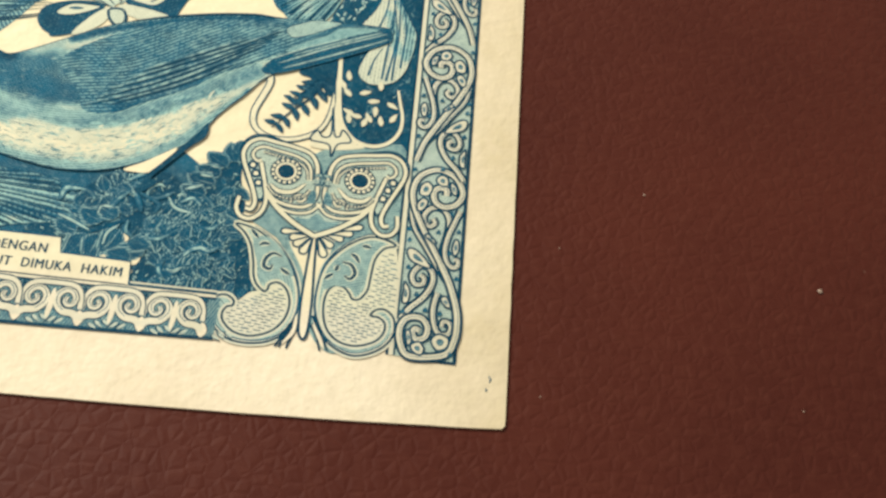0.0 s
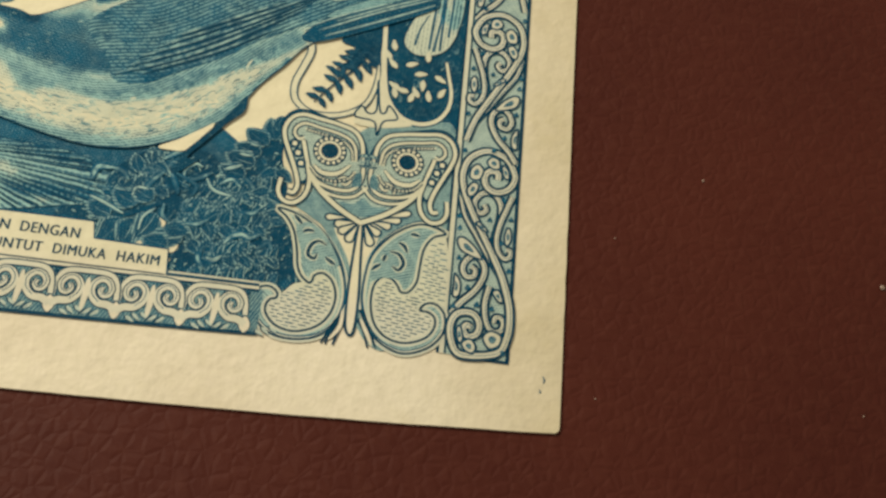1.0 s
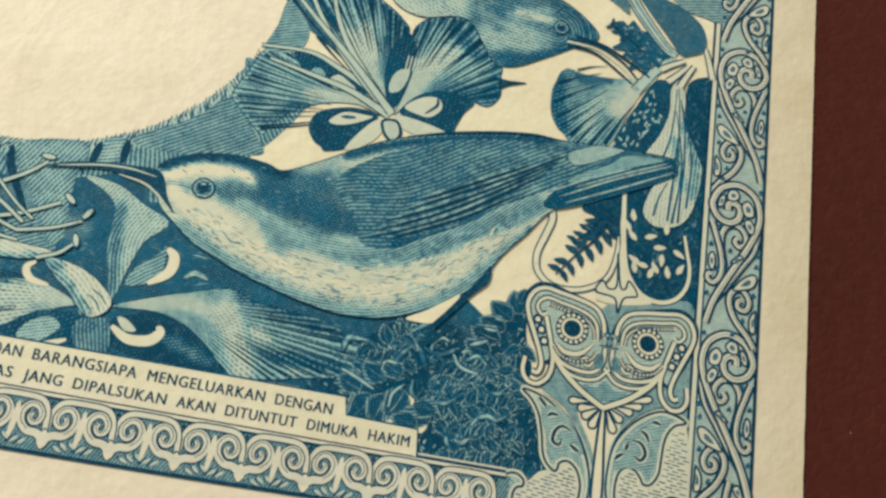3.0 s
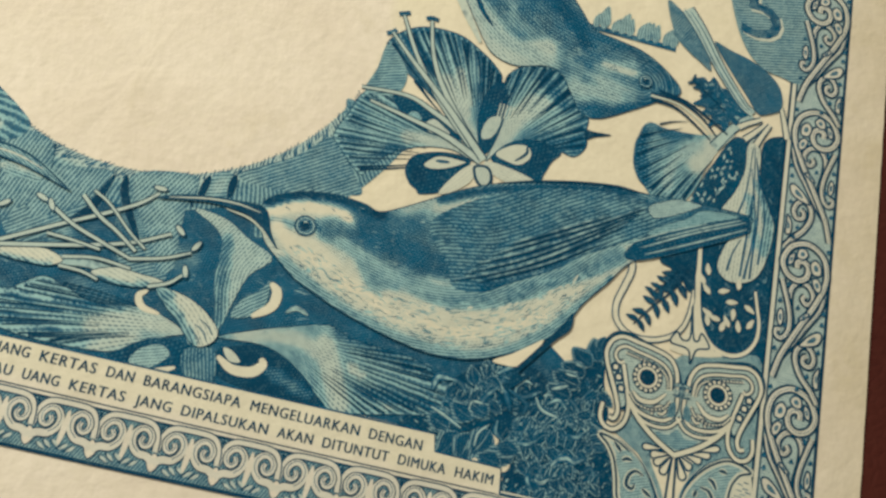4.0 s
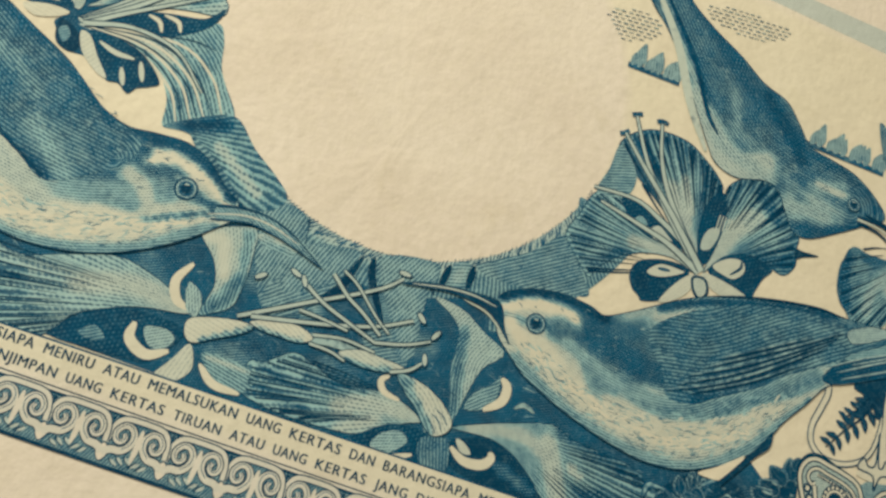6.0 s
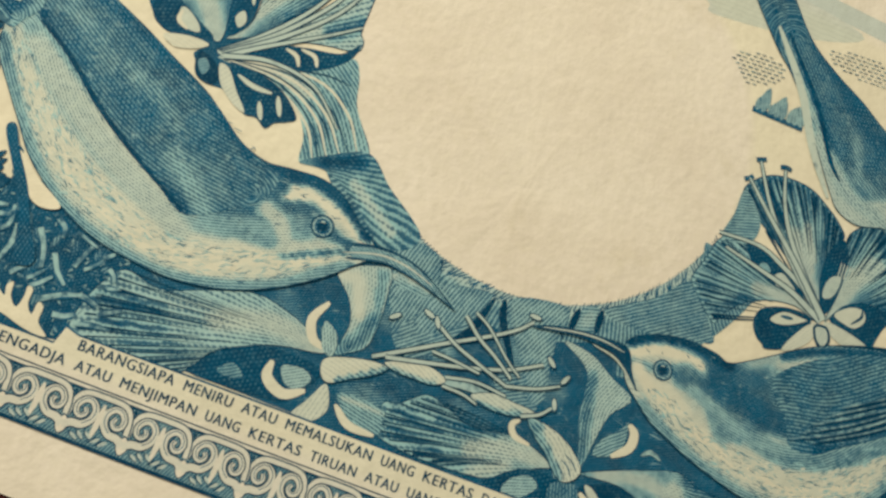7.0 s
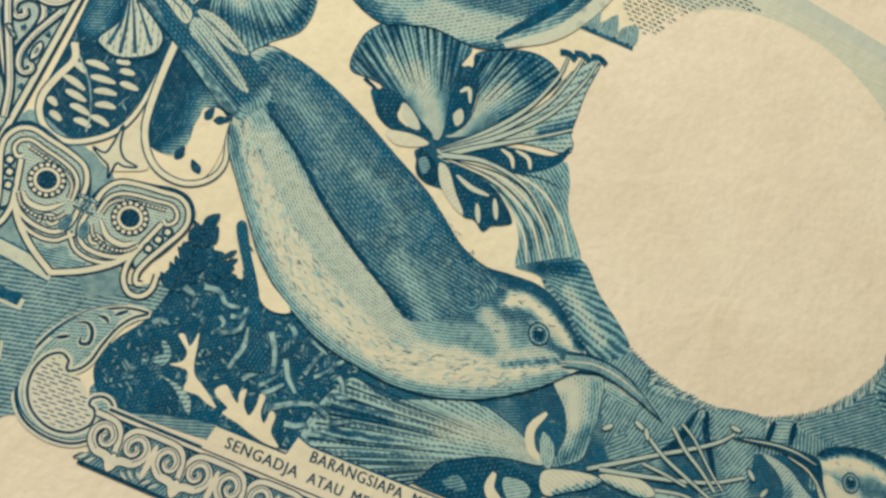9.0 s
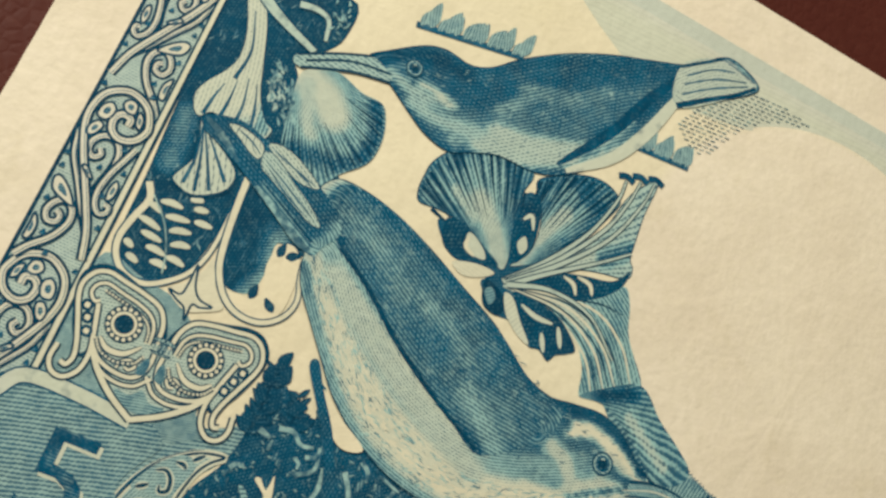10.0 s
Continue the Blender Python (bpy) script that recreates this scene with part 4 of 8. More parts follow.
e.line([(-10.27, -13.85), (-10.99, -15.37), (-10.48, -16.66), (-9.46, -17.08)], 0.7, 0.02, 0.2, swell=True)
e.fill([(-10.1, -15.21), (-8.89, -15.87), (-8.75, -17.35), (-9.65, -17.03)], 0.3, 0.4, ("along", [(-9.95, -15.36), (-9.12, -17.16)], 0.22))
e.line([(-7.31, -20.41), (-5.98, -21.42), (-4.01, -21.48)], 0.6, 0.02, 0.2, swell=True)
parts.append(("throat", e, "dark blue gaps with curled pale stamens"))
e = Engraving(6)
e.fill([(-9.27, -18.18), (-8.96, -17.52), (-7.4, -16.93), (-5.73, -16.57), (-4.72, -16.67), (-5.41, -17.46), (-7.08, -18.47), (-8.21, -19.18), (-8.9, -19.01)], 0.1, 0.25, ("dir", -12, 0.3), outline=0.1, strokes=[([(-7.69, -18.87), (-6.23, -18.02), (-4.83, -16.93)], 0.4, 0.6)])
e.line([(-0.99, -16.01), (0.77, -15.75), (2.36, -15.76), (3.71, -15.82)], 0.75, 0.3, 0.7, end=0.4)
e.fill([(-5.09, -16.35), (-3.46, -15.68), (-1.71, -15.44), (-0.44, -15.93), (-1.31, -16.59), (-2.84, -16.69), (-4.14, -16.69)], 0.1, 0.25, ("dir", -25, 0.3), outline=0.1, strokes=[([(-4.44, -16.57), (-2.62, -16.59), (-1.08, -16.49)], 0.3, 0.5)])
e.fill([(1.58, -16.2), (3.07, -15.5), (4.68, -15.52), (6.55, -15.65), (5.25, -16.45), (3.47, -16.68), (2.37, -16.58)], 0.12, 0.4, ("dir", -15, 0.3), outline=0.1, strokes=[([(2.13, -16.66), (3.71, -16.63), (5.49, -16.34)], 0.3, 0.6)])
parts.append(("pistil", e, "pale twisted pistil"))
e = Engraving(7.7)
threads = [(f, w, w * 0.8) for f, w in (([(-6.09, -16.31), (-3.75, -14.87), (-1.15, -13.25), (1.53, -11.65), (3.3, -10.44), (4.38, -9.35)], 0.32), ([(-5.17, -15.99), (-2.29, -15.27), (0.85, -14.42), (3.73, -13.42), (6.08, -12.1)], 0.32), ([(-2.42, -12.26), (-0.63, -13.22), (1.48, -13.92), (3.87, -14.66)], 0.3), ([(-0.62, -10.89), (0.87, -12.11), (2.35, -12.9), (4.06, -14.03)], 0.3),
             ([(-2.11, -14.3), (-0.23, -14.36), (1.69, -14.55)], 0.24), ([(3.87, -14.66), (6.08, -13.99), (7.77, -13.13)], 0.26), ([(-0.6, -16.38), (0.99, -16.4), (2.2, -16.71)], 0.24), ([(5.61, -16.3), (6.89, -15.7), (7.66, -14.88)], 0.28), ([(-0.57, -15.7), (1.65, -15.22), (4.09, -15.35)], 0.26), ([(0.02, -10.37), (1.34, -11.08), (3.24, -12.73), (4.63, -13.69)], 0.22))]
for p, a in zip([(4.36, -8.94), (6.6, -11.68), (-2.47, -12.19), (-5.54, -12.94), (7.78, -14.56), (-3.24, -11.83), (8.02, -12.53)], (0, -40, -60, 40, -70, -20, 60)):
    d = (0.55 * math.cos(radians(a)), 0.55 * math.sin(radians(a)))
    e.line([(p[0] - d[0], p[1] - d[1]), p, (p[0] + d[0], p[1] + d[1])], 0.5, 1.1, 0.4, swell=True)
    e.line([(p[0] - d[0] * 0.8, p[1] - d[1] * 0.8), p, (p[0] + d[0] * 0.8, p[1] + d[1] * 0.8)], 0.34, 0.12, 0.6, swell=True)
parts.append(("anther", e, "pale anthers"))
blossom(parts, "engraved blue lily with long crossing filaments", threads, 7)

# ---- foliage ----


def thicket(outline, count, seed, layer, name, label, size=(0.5, 1.3), lean=None, base=1.05, strokes=(), flecks=260):
    rng = random.Random(seed)
    e = Engraving(layer)
    e.fill(outline, base, 0.5, ("dir", 35, 0.22), gap=0.6, strokes=strokes)
    edge = spline(outline, True)
    lo, hi = edge.min(0), edge.max(0)
    made = 0
    z = e.z
    slots = [[] for _ in range(40)]
    while made < count:
        p = np.array([[rng.uniform(lo[0], hi[0]), rng.uniform(lo[1], hi[1])]])
        if not inside(p, edge)[0]:
            continue
        x, y = p[0]
        k = next((i for i, q in enumerate(slots) if all(math.hypot(x - a, y - b) > 1.3 * size[1] for a, b in q)), 39)
        slots[k].append((x, y))
        e.z = z + 2 * k + 0.5
        t = rng.uniform(0, 6.28) if lean is None else radians(lean) + rng.gauss(0, 0.6)
        leaf(e, x, y, t, rng.uniform(*size), rng.choice((0.7, 0.84, 0.92, 1.0)), 0.7, rng.uniform(0.22, 0.4), gap=0.6)
        made += 1
    e.z = z + 84
    plumage(e, outline, [tuple(edge[0]), tuple(edge.mean(0)), tuple(edge[len(edge) // 2])], flecks, 0.4, 0.12, 0.45, 0.8, seed + 50, 1.2)
    return e.put(name, note, label)


shrub = thicket([(26.69, -18.89), (29.12, -16.36), (31.04, -15.22), (32.96, -15.08), (34.29, -15.26), (35.79, -16.39), (36.43, -15.06), (37.29, -13.61), (38.16, -12.14), (38.92, -12.75), (39.17, -14.89), (39.85, -17.31), (39.18, -18.54), (40.65, -19.66), (40.95, -21.66), (41.87, -23.48), (41.29, -25.22), (37.99, -25.58), (33.91, -25.92), (33.01, -24.42), (32.6, -22.95), (29.14, -22.64), (27.49, -22.63), (24.85, -21.84)], 60, 3, 1.4,
        "foliage", "dark blue engraved leafy shrub", size=(0.35, 0.95), base=1.14)
def sprig(pairs, parent, layer, tone=1.1, slim=0.36, label="dark blue leaf sprig"):
    """Single leaves from root to tip, each with a pale midrib."""
    e = Engraving(layer)
    for (x, y), (u, v) in pairs:
        a, r = math.atan2(v - y, u - x), math.hypot(u - x, v - y)
        leaf(e, x - 0.06 * math.cos(a), y - 0.06 * math.sin(a), a, r * 1.2, 0.66, 0.8, slim * 1.22, gap=0.4)
        leaf(e, x, y, a, r * 1.04, tone, 0.5, slim, gap=0.4)
        e.line([(x, y), ((x + u) / 2 - 0.05 * (v - y), (y + v) / 2 + 0.05 * (u - x)), (u, v)], 0.07, 0.55, 0.9, swell=True)
    return e.put("leaf_sprig", parent, label)


def frond(stem, count, size, parent, layer):
    """Paired dark leaves with pale edges along a twig."""
    c = spline(stem, step=8)
    pairs = []
    for k in range(count):
        i = min(int((k + 0.6) / count * (len(c) - 1)), len(c) - 2)
        a = math.atan2(*(c[i + 1] - c[i])[::-1])
        for sgn in (-1, 1):
            t = a + sgn * radians(58 + 10 * math.sin(k * 2.3 + sgn))
            r = size * (1.1 - 0.35 * k / count)
            pairs.append((tuple(c[i]), (c[i][0] + r * math.cos(t), c[i][1] + r * math.sin(t))))
    return sprig(pairs, parent, layer, 1.08, 0.34)


def glints(marks, parent, layer):
    """Pale engraved strokes on leaves and stalks: (points, width, tone)."""
    e = Engraving(layer)
    for f, w, t in marks:
        e.line(f, w * 1.7, 0.95, 0.7, swell=True)
        e.line(f, w * 0.8, max(t, 0.3), 0.6, swell=True)
    return e.put("glint", parent, "pale engraved lights among the leaves")


e = Engraving(4)
e.fill([(26.96, -21.85), (28.31, -21.77), (30.04, -21.92), (31.28, -20.63), (32.17, -20.91), (31.97, -21.62), (33.2, -21.89), (32.99, -23.0), (31.23, -22.93), (29.14, -22.79), (27.09, -22.8)], 0.03, 0.05, gap=0.5)
e.line([(27.03, -22.16), (28.8, -21.15), (30.68, -20.12), (31.8, -19.42)], 0.2, 1.1, end=0.3)
for i, (stem, n, r) in enumerate((([(34.94, -17.68), (36.69, -17.88), (38.74, -17.16)], 5, 1.2), ([(29.41, -17.79), (30.83, -16.36), (31.98, -15.63)], 4, 1.2), ([(32.78, -19.9), (35.43, -20.5), (38.78, -20.11)], 6, 1.3), ([(27.49, -18.69), (29.21, -18.9), (31.59, -18.09)], 4, 1.3),
                                  ([(34.65, -23.15), (37.06, -22.58), (39.99, -22.3)], 6, 1.2), ([(38.9, -15.39), (38.52, -18.49), (39.19, -20.01)], 5, 1.1), ([(33.2, -21.9), (35.5, -21.7), (37.9, -21.4)], 4, 1.2), ([(33.5, -18.6), (35.0, -18.9), (36.8, -19.0)], 4, 1.1), ([(34.2, -24.9), (37.0, -24.4), (40.4, -24.2)], 6, 1.1))):
    frond(stem, n, r, shrub, 2.6 + 0.3 * (i % 3))
e.put("bare_patch", shrub, "bare cream patch between leaves")
sprig([[(29.29, -21.12), (28.18, -22.94)], [(30.09, -20.92), (29.64, -22.83)], [(31.4, -20.39), (30.51, -22.21)], [(28.46, -20.91), (27.04, -20.27)], [(30.04, -19.86), (28.51, -19.15)], [(31.03, -19.36), (29.72, -18.68)], [(33.4, -22.09), (31.81, -21.65)], [(32.57, -22.53), (31.02, -22.26)], [(32.17, -21.32), (33.64, -21.38)], [(27.67, -21.68), (26.96, -22.58)]], shrub, 4.7, 1.05, 0.42)
sprig([[(38.43, -13.36), (37.93, -11.89)], [(37.97, -13.83), (36.55, -12.96)], [(37.57, -14.64), (35.94, -14.27)], [(37.29, -15.58), (35.47, -15.09)], [(36.76, -16.58), (35.13, -16.13)], [(38.47, -12.55), (38.67, -11.52)]], shrub, 4, 1.12, 0.4)
glints([([(30.35, -18.86), (30.69, -18.02), (31.44, -17.06)], 0.28, 0.50), ([(32.8, -17.49), (32.76, -16.81), (33.33, -16.2), (33.88, -16.36)], 0.22, 0.35), ([(32.83, -17.65), (33.74, -17.25), (34.58, -16.7)], 0.25, 0.40), ([(34.28, -17.2), (34.85, -17.99), (36.1, -18.28)], 0.28, 0.30), ([(35.19, -17.48), (35.97, -16.99), (36.67, -17.54)], 0.25, 0.40), ([(29.63, -19.29), (29.79, -18.62), (30.64, -18.62)], 0.22, 0.20), ([(36.21, -21.83), (36.58, -21.29), (37.25, -21.0), (37.83, -21.19), (38.49, -20.79)], 0.30, 0.35), ([(35.24, -23.03), (35.69, -23.17), (36.13, -22.82)], 0.35, 0.30), ([(33.49, -20.79), (34.23, -20.7), (34.84, -20.3)], 0.28, 0.40), ([(36.79, -16.74), (37.19, -17.07), (37.62, -17.56)], 0.28, 0.45), ([(31.32, -19.96), (30.63, -20.71), (30.5, -21.73)], 0.20, 0.20), ([(26.79, -18.49), (27.0, -17.51), (28.03, -17.41)], 0.35, 0.40), ([(28.03, -17.41), (28.7, -17.58), (29.2, -18.18)], 0.30, 0.50), ([(26.92, -19.71), (27.96, -20.08), (29.33, -20.7)], 0.25, 0.20), ([(31.18, -16.18), (32.11, -15.42), (32.65, -14.85)], 0.30, 0.50), ([(31.89, -17.2), (32.29, -17.95), (32.6, -18.72)], 0.25, 0.60), ([(32.22, -17.12), (33.63, -17.83), (33.57, -18.69)], 0.20, 0.65), ([(38.58, -21.84), (39.09, -21.31), (39.43, -21.88)], 0.25, 0.50), ([(36.88, -19.35), (37.74, -19.35), (38.11, -18.96)], 0.25, 0.55), ([(31.83, -19.54), (31.82, -20.38), (32.41, -20.85)], 0.22, 0.45), ([(34.86, -22.31), (34.68, -23.17), (35.13, -23.79)], 0.25, 0.55), ([(36.85, -22.65), (37.3, -23.28)], 0.25, 0.50), ([(36.77, -14.01), (37.31, -14.09)], 0.20, 0.10), ([(36.14, -14.92), (37.01, -14.95)], 0.20, 0.10), ([(35.3, -16.34), (36.42, -15.8)], 0.30, 0.05)], shrub, 5.4)
undergrowth = thicket([(-39.42, -23.31), (-39.09, -21.24), (-37.8, -18.96), (-37.54, -16.33), (-37.5, -13.84), (-37.16, -11.77), (-35.93, -13.08), (-34.43, -14.45), (-33.44, -14.4), (-33.71, -12.43), (-31.93, -13.69), (-29.31, -14.98), (-26.62, -15.93), (-23.54, -16.76), (-24.46, -18.59), (-25.29, -20.55), (-25.96, -22.79), (-27.66, -23.49), (-29.58, -23.6), (-31.19, -23.5), (-34.66, -24.31), (-37.66, -25.09)], 130, 8, 1.4,
        "foliage", "dark blue engraved undergrowth with pale twigs", size=(0.35, 0.95), base=1.05)
for i, (f, w) in enumerate((([(-31.28, -16.0), (-30.92, -17.39), (-30.35, -19.23)], 0.42), ([(-31.61, -17.09), (-31.56, -18.29), (-31.91, -19.92)], 0.42), ([(-30.28, -16.62), (-29.53, -17.79), (-29.13, -19.1)], 0.42), ([(-35.41, -15.7), (-34.44, -15.57), (-33.71, -16.14), (-32.81, -16.01)], 0.38), ([(-33.33, -18.07), (-32.25, -17.26), (-32.41, -15.82)], 0.34), ([(-28.72, -17.87), (-28.06, -18.95), (-27.25, -19.68)], 0.38), ([(-27.21, -18.26), (-26.91, -17.23), (-26.58, -16.43)], 0.34), ([(-28.39, -21.16), (-27.08, -20.29), (-25.95, -19.88)], 0.42), ([(-27.17, -21.75), (-26.44, -21.59), (-25.79, -21.21)], 0.42), ([(-26.11, -19.87), (-25.32, -20.01), (-24.56, -20.25)], 0.38), ([(-30.79, -20.22), (-30.44, -19.75), (-29.96, -19.38)], 0.34), ([(-29.29, -20.56), (-28.72, -20.04), (-28.18, -19.41)], 0.34), ([(-29.64, -20.12), (-29.26, -19.71), (-28.83, -19.21)], 0.29), ([(-29.43, -15.57), (-28.82, -16.04), (-28.69, -16.72)], 0.38), ([(-27.94, -15.97), (-27.18, -16.2), (-26.31, -16.48)], 0.25), ([(-25.7, -16.95), (-25.38, -16.72), (-25.08, -16.43)], 0.34), ([(-25.03, -17.55), (-24.58, -17.84), (-24.37, -18.32)], 0.34), ([(-26.54, -18.21), (-26.03, -17.74), (-25.64, -17.08)], 0.25), ([(-25.13, -18.81), (-24.44, -18.76), (-23.79, -18.52)], 0.29), ([(-24.53, -20.72), (-23.82, -20.26), (-23.08, -19.83)], 0.34), ([(-25.69, -21.83), (-24.52, -21.51), (-23.26, -21.38)], 0.29), ([(-36.58, -16.25), (-36.14, -16.37), (-35.72, -16.5)], 0.42), ([(-35.57, -17.28), (-35.56, -16.87), (-35.5, -16.56)], 0.25), ([(-33.78, -17.06), (-33.36, -17.28), (-33.34, -17.68)], 0.29), ([(-37.4, -19.2), (-37.05, -18.8), (-36.7, -18.88)], 0.34), ([(-33.12, -16.76), (-32.55, -16.59), (-32.38, -16.26)], 0.34), ([(-31.65, -16.09), (-32.23, -15.12), (-32.82, -14.15)], 0.50))):
    e = Engraving(4)
    e.z += i
    e.line(f, w * 1.5, 0.85, 0.6, swell=True)
    e.line(f, w * 0.95, 0.4, 0.7, end=w * 0.6)
    e.put("twig", undergrowth)
for i, (f, t) in enumerate((([(-35.6, -19.26), (-35.08, -19.66), (-34.66, -20.07), (-34.73, -20.69), (-35.35, -21.16), (-34.63, -21.07), (-34.23, -21.09), (-33.96, -21.52), (-33.89, -22.27), (-32.94, -22.25), (-32.25, -22.49), (-31.58, -22.52), (-32.29, -21.97), (-33.04, -21.51), (-33.61, -21.18), (-33.97, -20.55), (-34.23, -19.48), (-34.5, -18.6), (-34.58, -19.2), (-34.71, -19.61), (-35.31, -19.05)], 0.03), ([(-32.11, -21.5), (-31.57, -20.95), (-30.98, -21.4), (-30.44, -21.72), (-30.59, -21.04), (-30.26, -20.7), (-30.06, -21.6), (-29.46, -22.16), (-29.28, -21.31), (-29.34, -20.62), (-28.95, -20.69), (-28.85, -21.67), (-28.36, -22.24), (-28.3, -21.36), (-27.86, -21.56), (-27.74, -22.57), (-26.91, -23.27), (-27.74, -23.38), (-28.81, -23.21), (-29.92, -22.9), (-31.07, -22.69), (-30.92, -22.24), (-31.69, -21.91)], 0.03), ([(-35.64, -22.02), (-34.87, -22.23), (-34.06, -22.73), (-33.39, -23.29), (-32.96, -23.56), (-33.3, -22.63), (-34.3, -22.14)], 0.3), ([(-36.5, -21.31), (-35.99, -20.62), (-36.44, -19.96), (-35.94, -20.05), (-35.48, -20.71), (-35.75, -21.45)], 0.45))):
    e = Engraving(4.8)
    e.z += 2 * i
    e.fill(f, t, 0.05 if t < 0.1 else 0.6, gap=0.4)
    e.put("bare_patch", undergrowth, "bare cream patch between leaves")
for i, (stem, n, r) in enumerate((([(-37.23, -17), (-37.04, -14.86), (-37.06, -11.72)], 6, 1.3), ([(-34.96, -15.94), (-34.75, -14.19), (-35.05, -13.07)], 4, 1.1))):
    e = Engraving(3.6 + 0.2 * (i % 3))
    spray(e, stem, n, r, 1.15, 0.5, pale=i > 1)
    e.put("leaf_sprig", undergrowth, "dark blue leaf sprig")
e = Engraving(4)
e.z += 22
for x, y in [(-37.27, -14.35), (-37.24, -13.08), (-37.06, -11.72), (-36.36, -12.65), (-37.54, -16.33), (-36.38, -14.55), (-35.4, -14.08), (-34.44, -14.88)]:
    leaf(e, x, y - 0.5, radians(70 + 40 * math.sin(x * 5)), 1.5, 1.1, 0.3, 0.34)
e.put("leaf_tuft", undergrowth, "dark leaf tips")

# ---- large sunbirds ----
b = Engraving(8)
b.fill([(11.62, -8.38), (12.12, -7.4), (14.01, -6.43), (16.47, -5.9), (18.89, -6.01), (20.14, -6.31), (22.02, -5.3), (24.35, -3.76), (26.34, -2.5), (28.41, -1.5), (31, -0.6), (34.53, 0.44), (37.72, 1.02), (40.08, 1), (43.61, 1.32), (48.64, 1.51), (49, 0.86), (48.69, 0.17), (45.62, -1.43), (42.51, -2.94), (39.58, -5.2), (38.26, -7.07), (36.58, -9.29), (35.56, -11.2), (34.09, -12.89), (31.77, -14.51), (28.98, -15.66), (26.07, -15.98), (23.47, -15.66), (21.25, -15.16), (19, -14.53), (17.15, -13.84), (15.27, -13.03), (13.72, -11.89), (12.53, -10.87), (11.82, -9.48)],
       0.18, 0.22, ("along", [(13.44, -12.42), (18.93, -14.25), (25.82, -14.83), (31.47, -12.91), (36.37, -7.96), (39.89, -4.16)], 0.21), outline=0.14, gap=0.32, strokes=[
        ([(20.85, -5.96), (24.27, -7.58), (30.16, -5.92), (36.36, -2.25), (42.16, -0.34), (47.76, 0.76)], 2.9, 0.82),
        ([(12.12, -7.4), (14.05, -6.61), (16.96, -6.14), (19.67, -6.54)], 0.75, 1.05),
        ([(18.8, -6.55), (21.3, -7.95), (22.29, -10.43)], 2.2, 0.88), ([(17.09, -8.44), (19.87, -9.27), (21.98, -10.97)], 1.3, 0.72), ([(22.48, -11.28), (24.65, -9.32)], 1.0, 0.8),
        ([(12.02, -8.64), (13.87, -7.55), (16.34, -7.12), (18.16, -7.53), (19.77, -8.84)], 0.8, 0.0), ([(15.86, -8.65), (17.63, -8.89), (19.47, -9.38)], 0.55, 0.85), ([(12.58, -9.12), (14.24, -9.02)], 0.4, 0.5),
        ([(13.73, -10.31), (16.16, -9.85), (18.07, -10.69)], 0.7, 0.2), ([(16.58, -11.55), (20.27, -12.78), (23.81, -13.38)], 1.7, 0.12), ([(25.29, -12.32), (31.11, -10.98), (35.43, -7.75)], 1.7, 0.1), ([(23.39, -11.49), (26.75, -11.03)], 1.0, 0.2),
        ([(20.8, -15.06), (24.35, -15.87), (29, -15.75), (32.55, -14.04)], 0.5, 0.95), ([(32.87, -13.43), (35.94, -10.83), (38.47, -6.92)], 0.55, 0.75), ([(14.33, -12.62), (17.21, -14.05), (19.95, -14.98)], 0.45, 0.9),
        ([(24.4, -3.99), (27.66, -2.31), (33.72, -0.3), (39.17, 0.79)], 0.6, 1.05), ([(20.92, -6.27), (22.47, -5.36), (23.63, -4.55)], 0.6, 0.3), ([(19.46, -6.6), (21.45, -7.67), (22.8, -9.83)], 1.9, 0.85), ([(17.49, -8.33), (19.52, -9.6), (21.07, -11.67)], 1.2, 0.55), ([(12.01, -7.8), (14.09, -6.74), (17.4, -6.15), (20.32, -6.54)], 0.75, 1.15), ([(12.24, -8.67), (13.87, -7.55), (16.1, -7.05), (18.06, -7.47)], 0.5, 0.02), ([(16.76, -8.86), (18.96, -9.07), (20.98, -10.34)], 1.1, 0.75), ([(14.52, -10.09), (16.26, -10.28), (17.77, -11.22)], 0.7, 0.1), ([(21.79, -10.11), (25.11, -11.47), (28.92, -10.98), (33.32, -8.56), (38.6, -4.76)], 1.1, 0.6), ([(18.48, -12.38), (23.9, -13.8), (28.99, -13.56), (33.75, -10.96)], 0.8, 0.04), ([(16.09, -8.72), (17.61, -8.8)], 0.35, 0.8), ([(13.08, -9.44), (14.68, -10.72), (16.98, -11.44)], 0.8, 0.06), ([(14.22, -12.2), (18.98, -14.45), (24.31, -15.66), (29.37, -15.48), (33.67, -13), (37.74, -8.05)], 0.8, 0.5), ([(19.56, -8.05), (21.89, -8.78), (25.45, -9.17), (29.58, -7.8)], 1.5, 0.95), ([(17.76, -9.48), (20.77, -10.46), (23.33, -11.34), (26.27, -10.99), (29.49, -9.66)], 0.7, 0.4)])
GUIDE = [(13.11, -11.16), (16.9, -12.81), (22.25, -14.02), (27.36, -13.99), (31.39, -12.48), (35.22, -9.19), (39.48, -4.51)]
plumage(b, [(13.9, -10.94), (16.37, -10.7), (20.17, -12.36), (23.57, -12.33), (28.9, -10.9), (33.28, -8.34), (38.22, -5.34), (37.6, -7.16), (35.44, -10.51), (31.67, -13.96), (27.61, -15.23), (23.37, -15.25), (18.93, -14.25), (16.11, -13.02)], GUIDE, 600, 0.7, 0.07, 0.4, 0.5, 21)
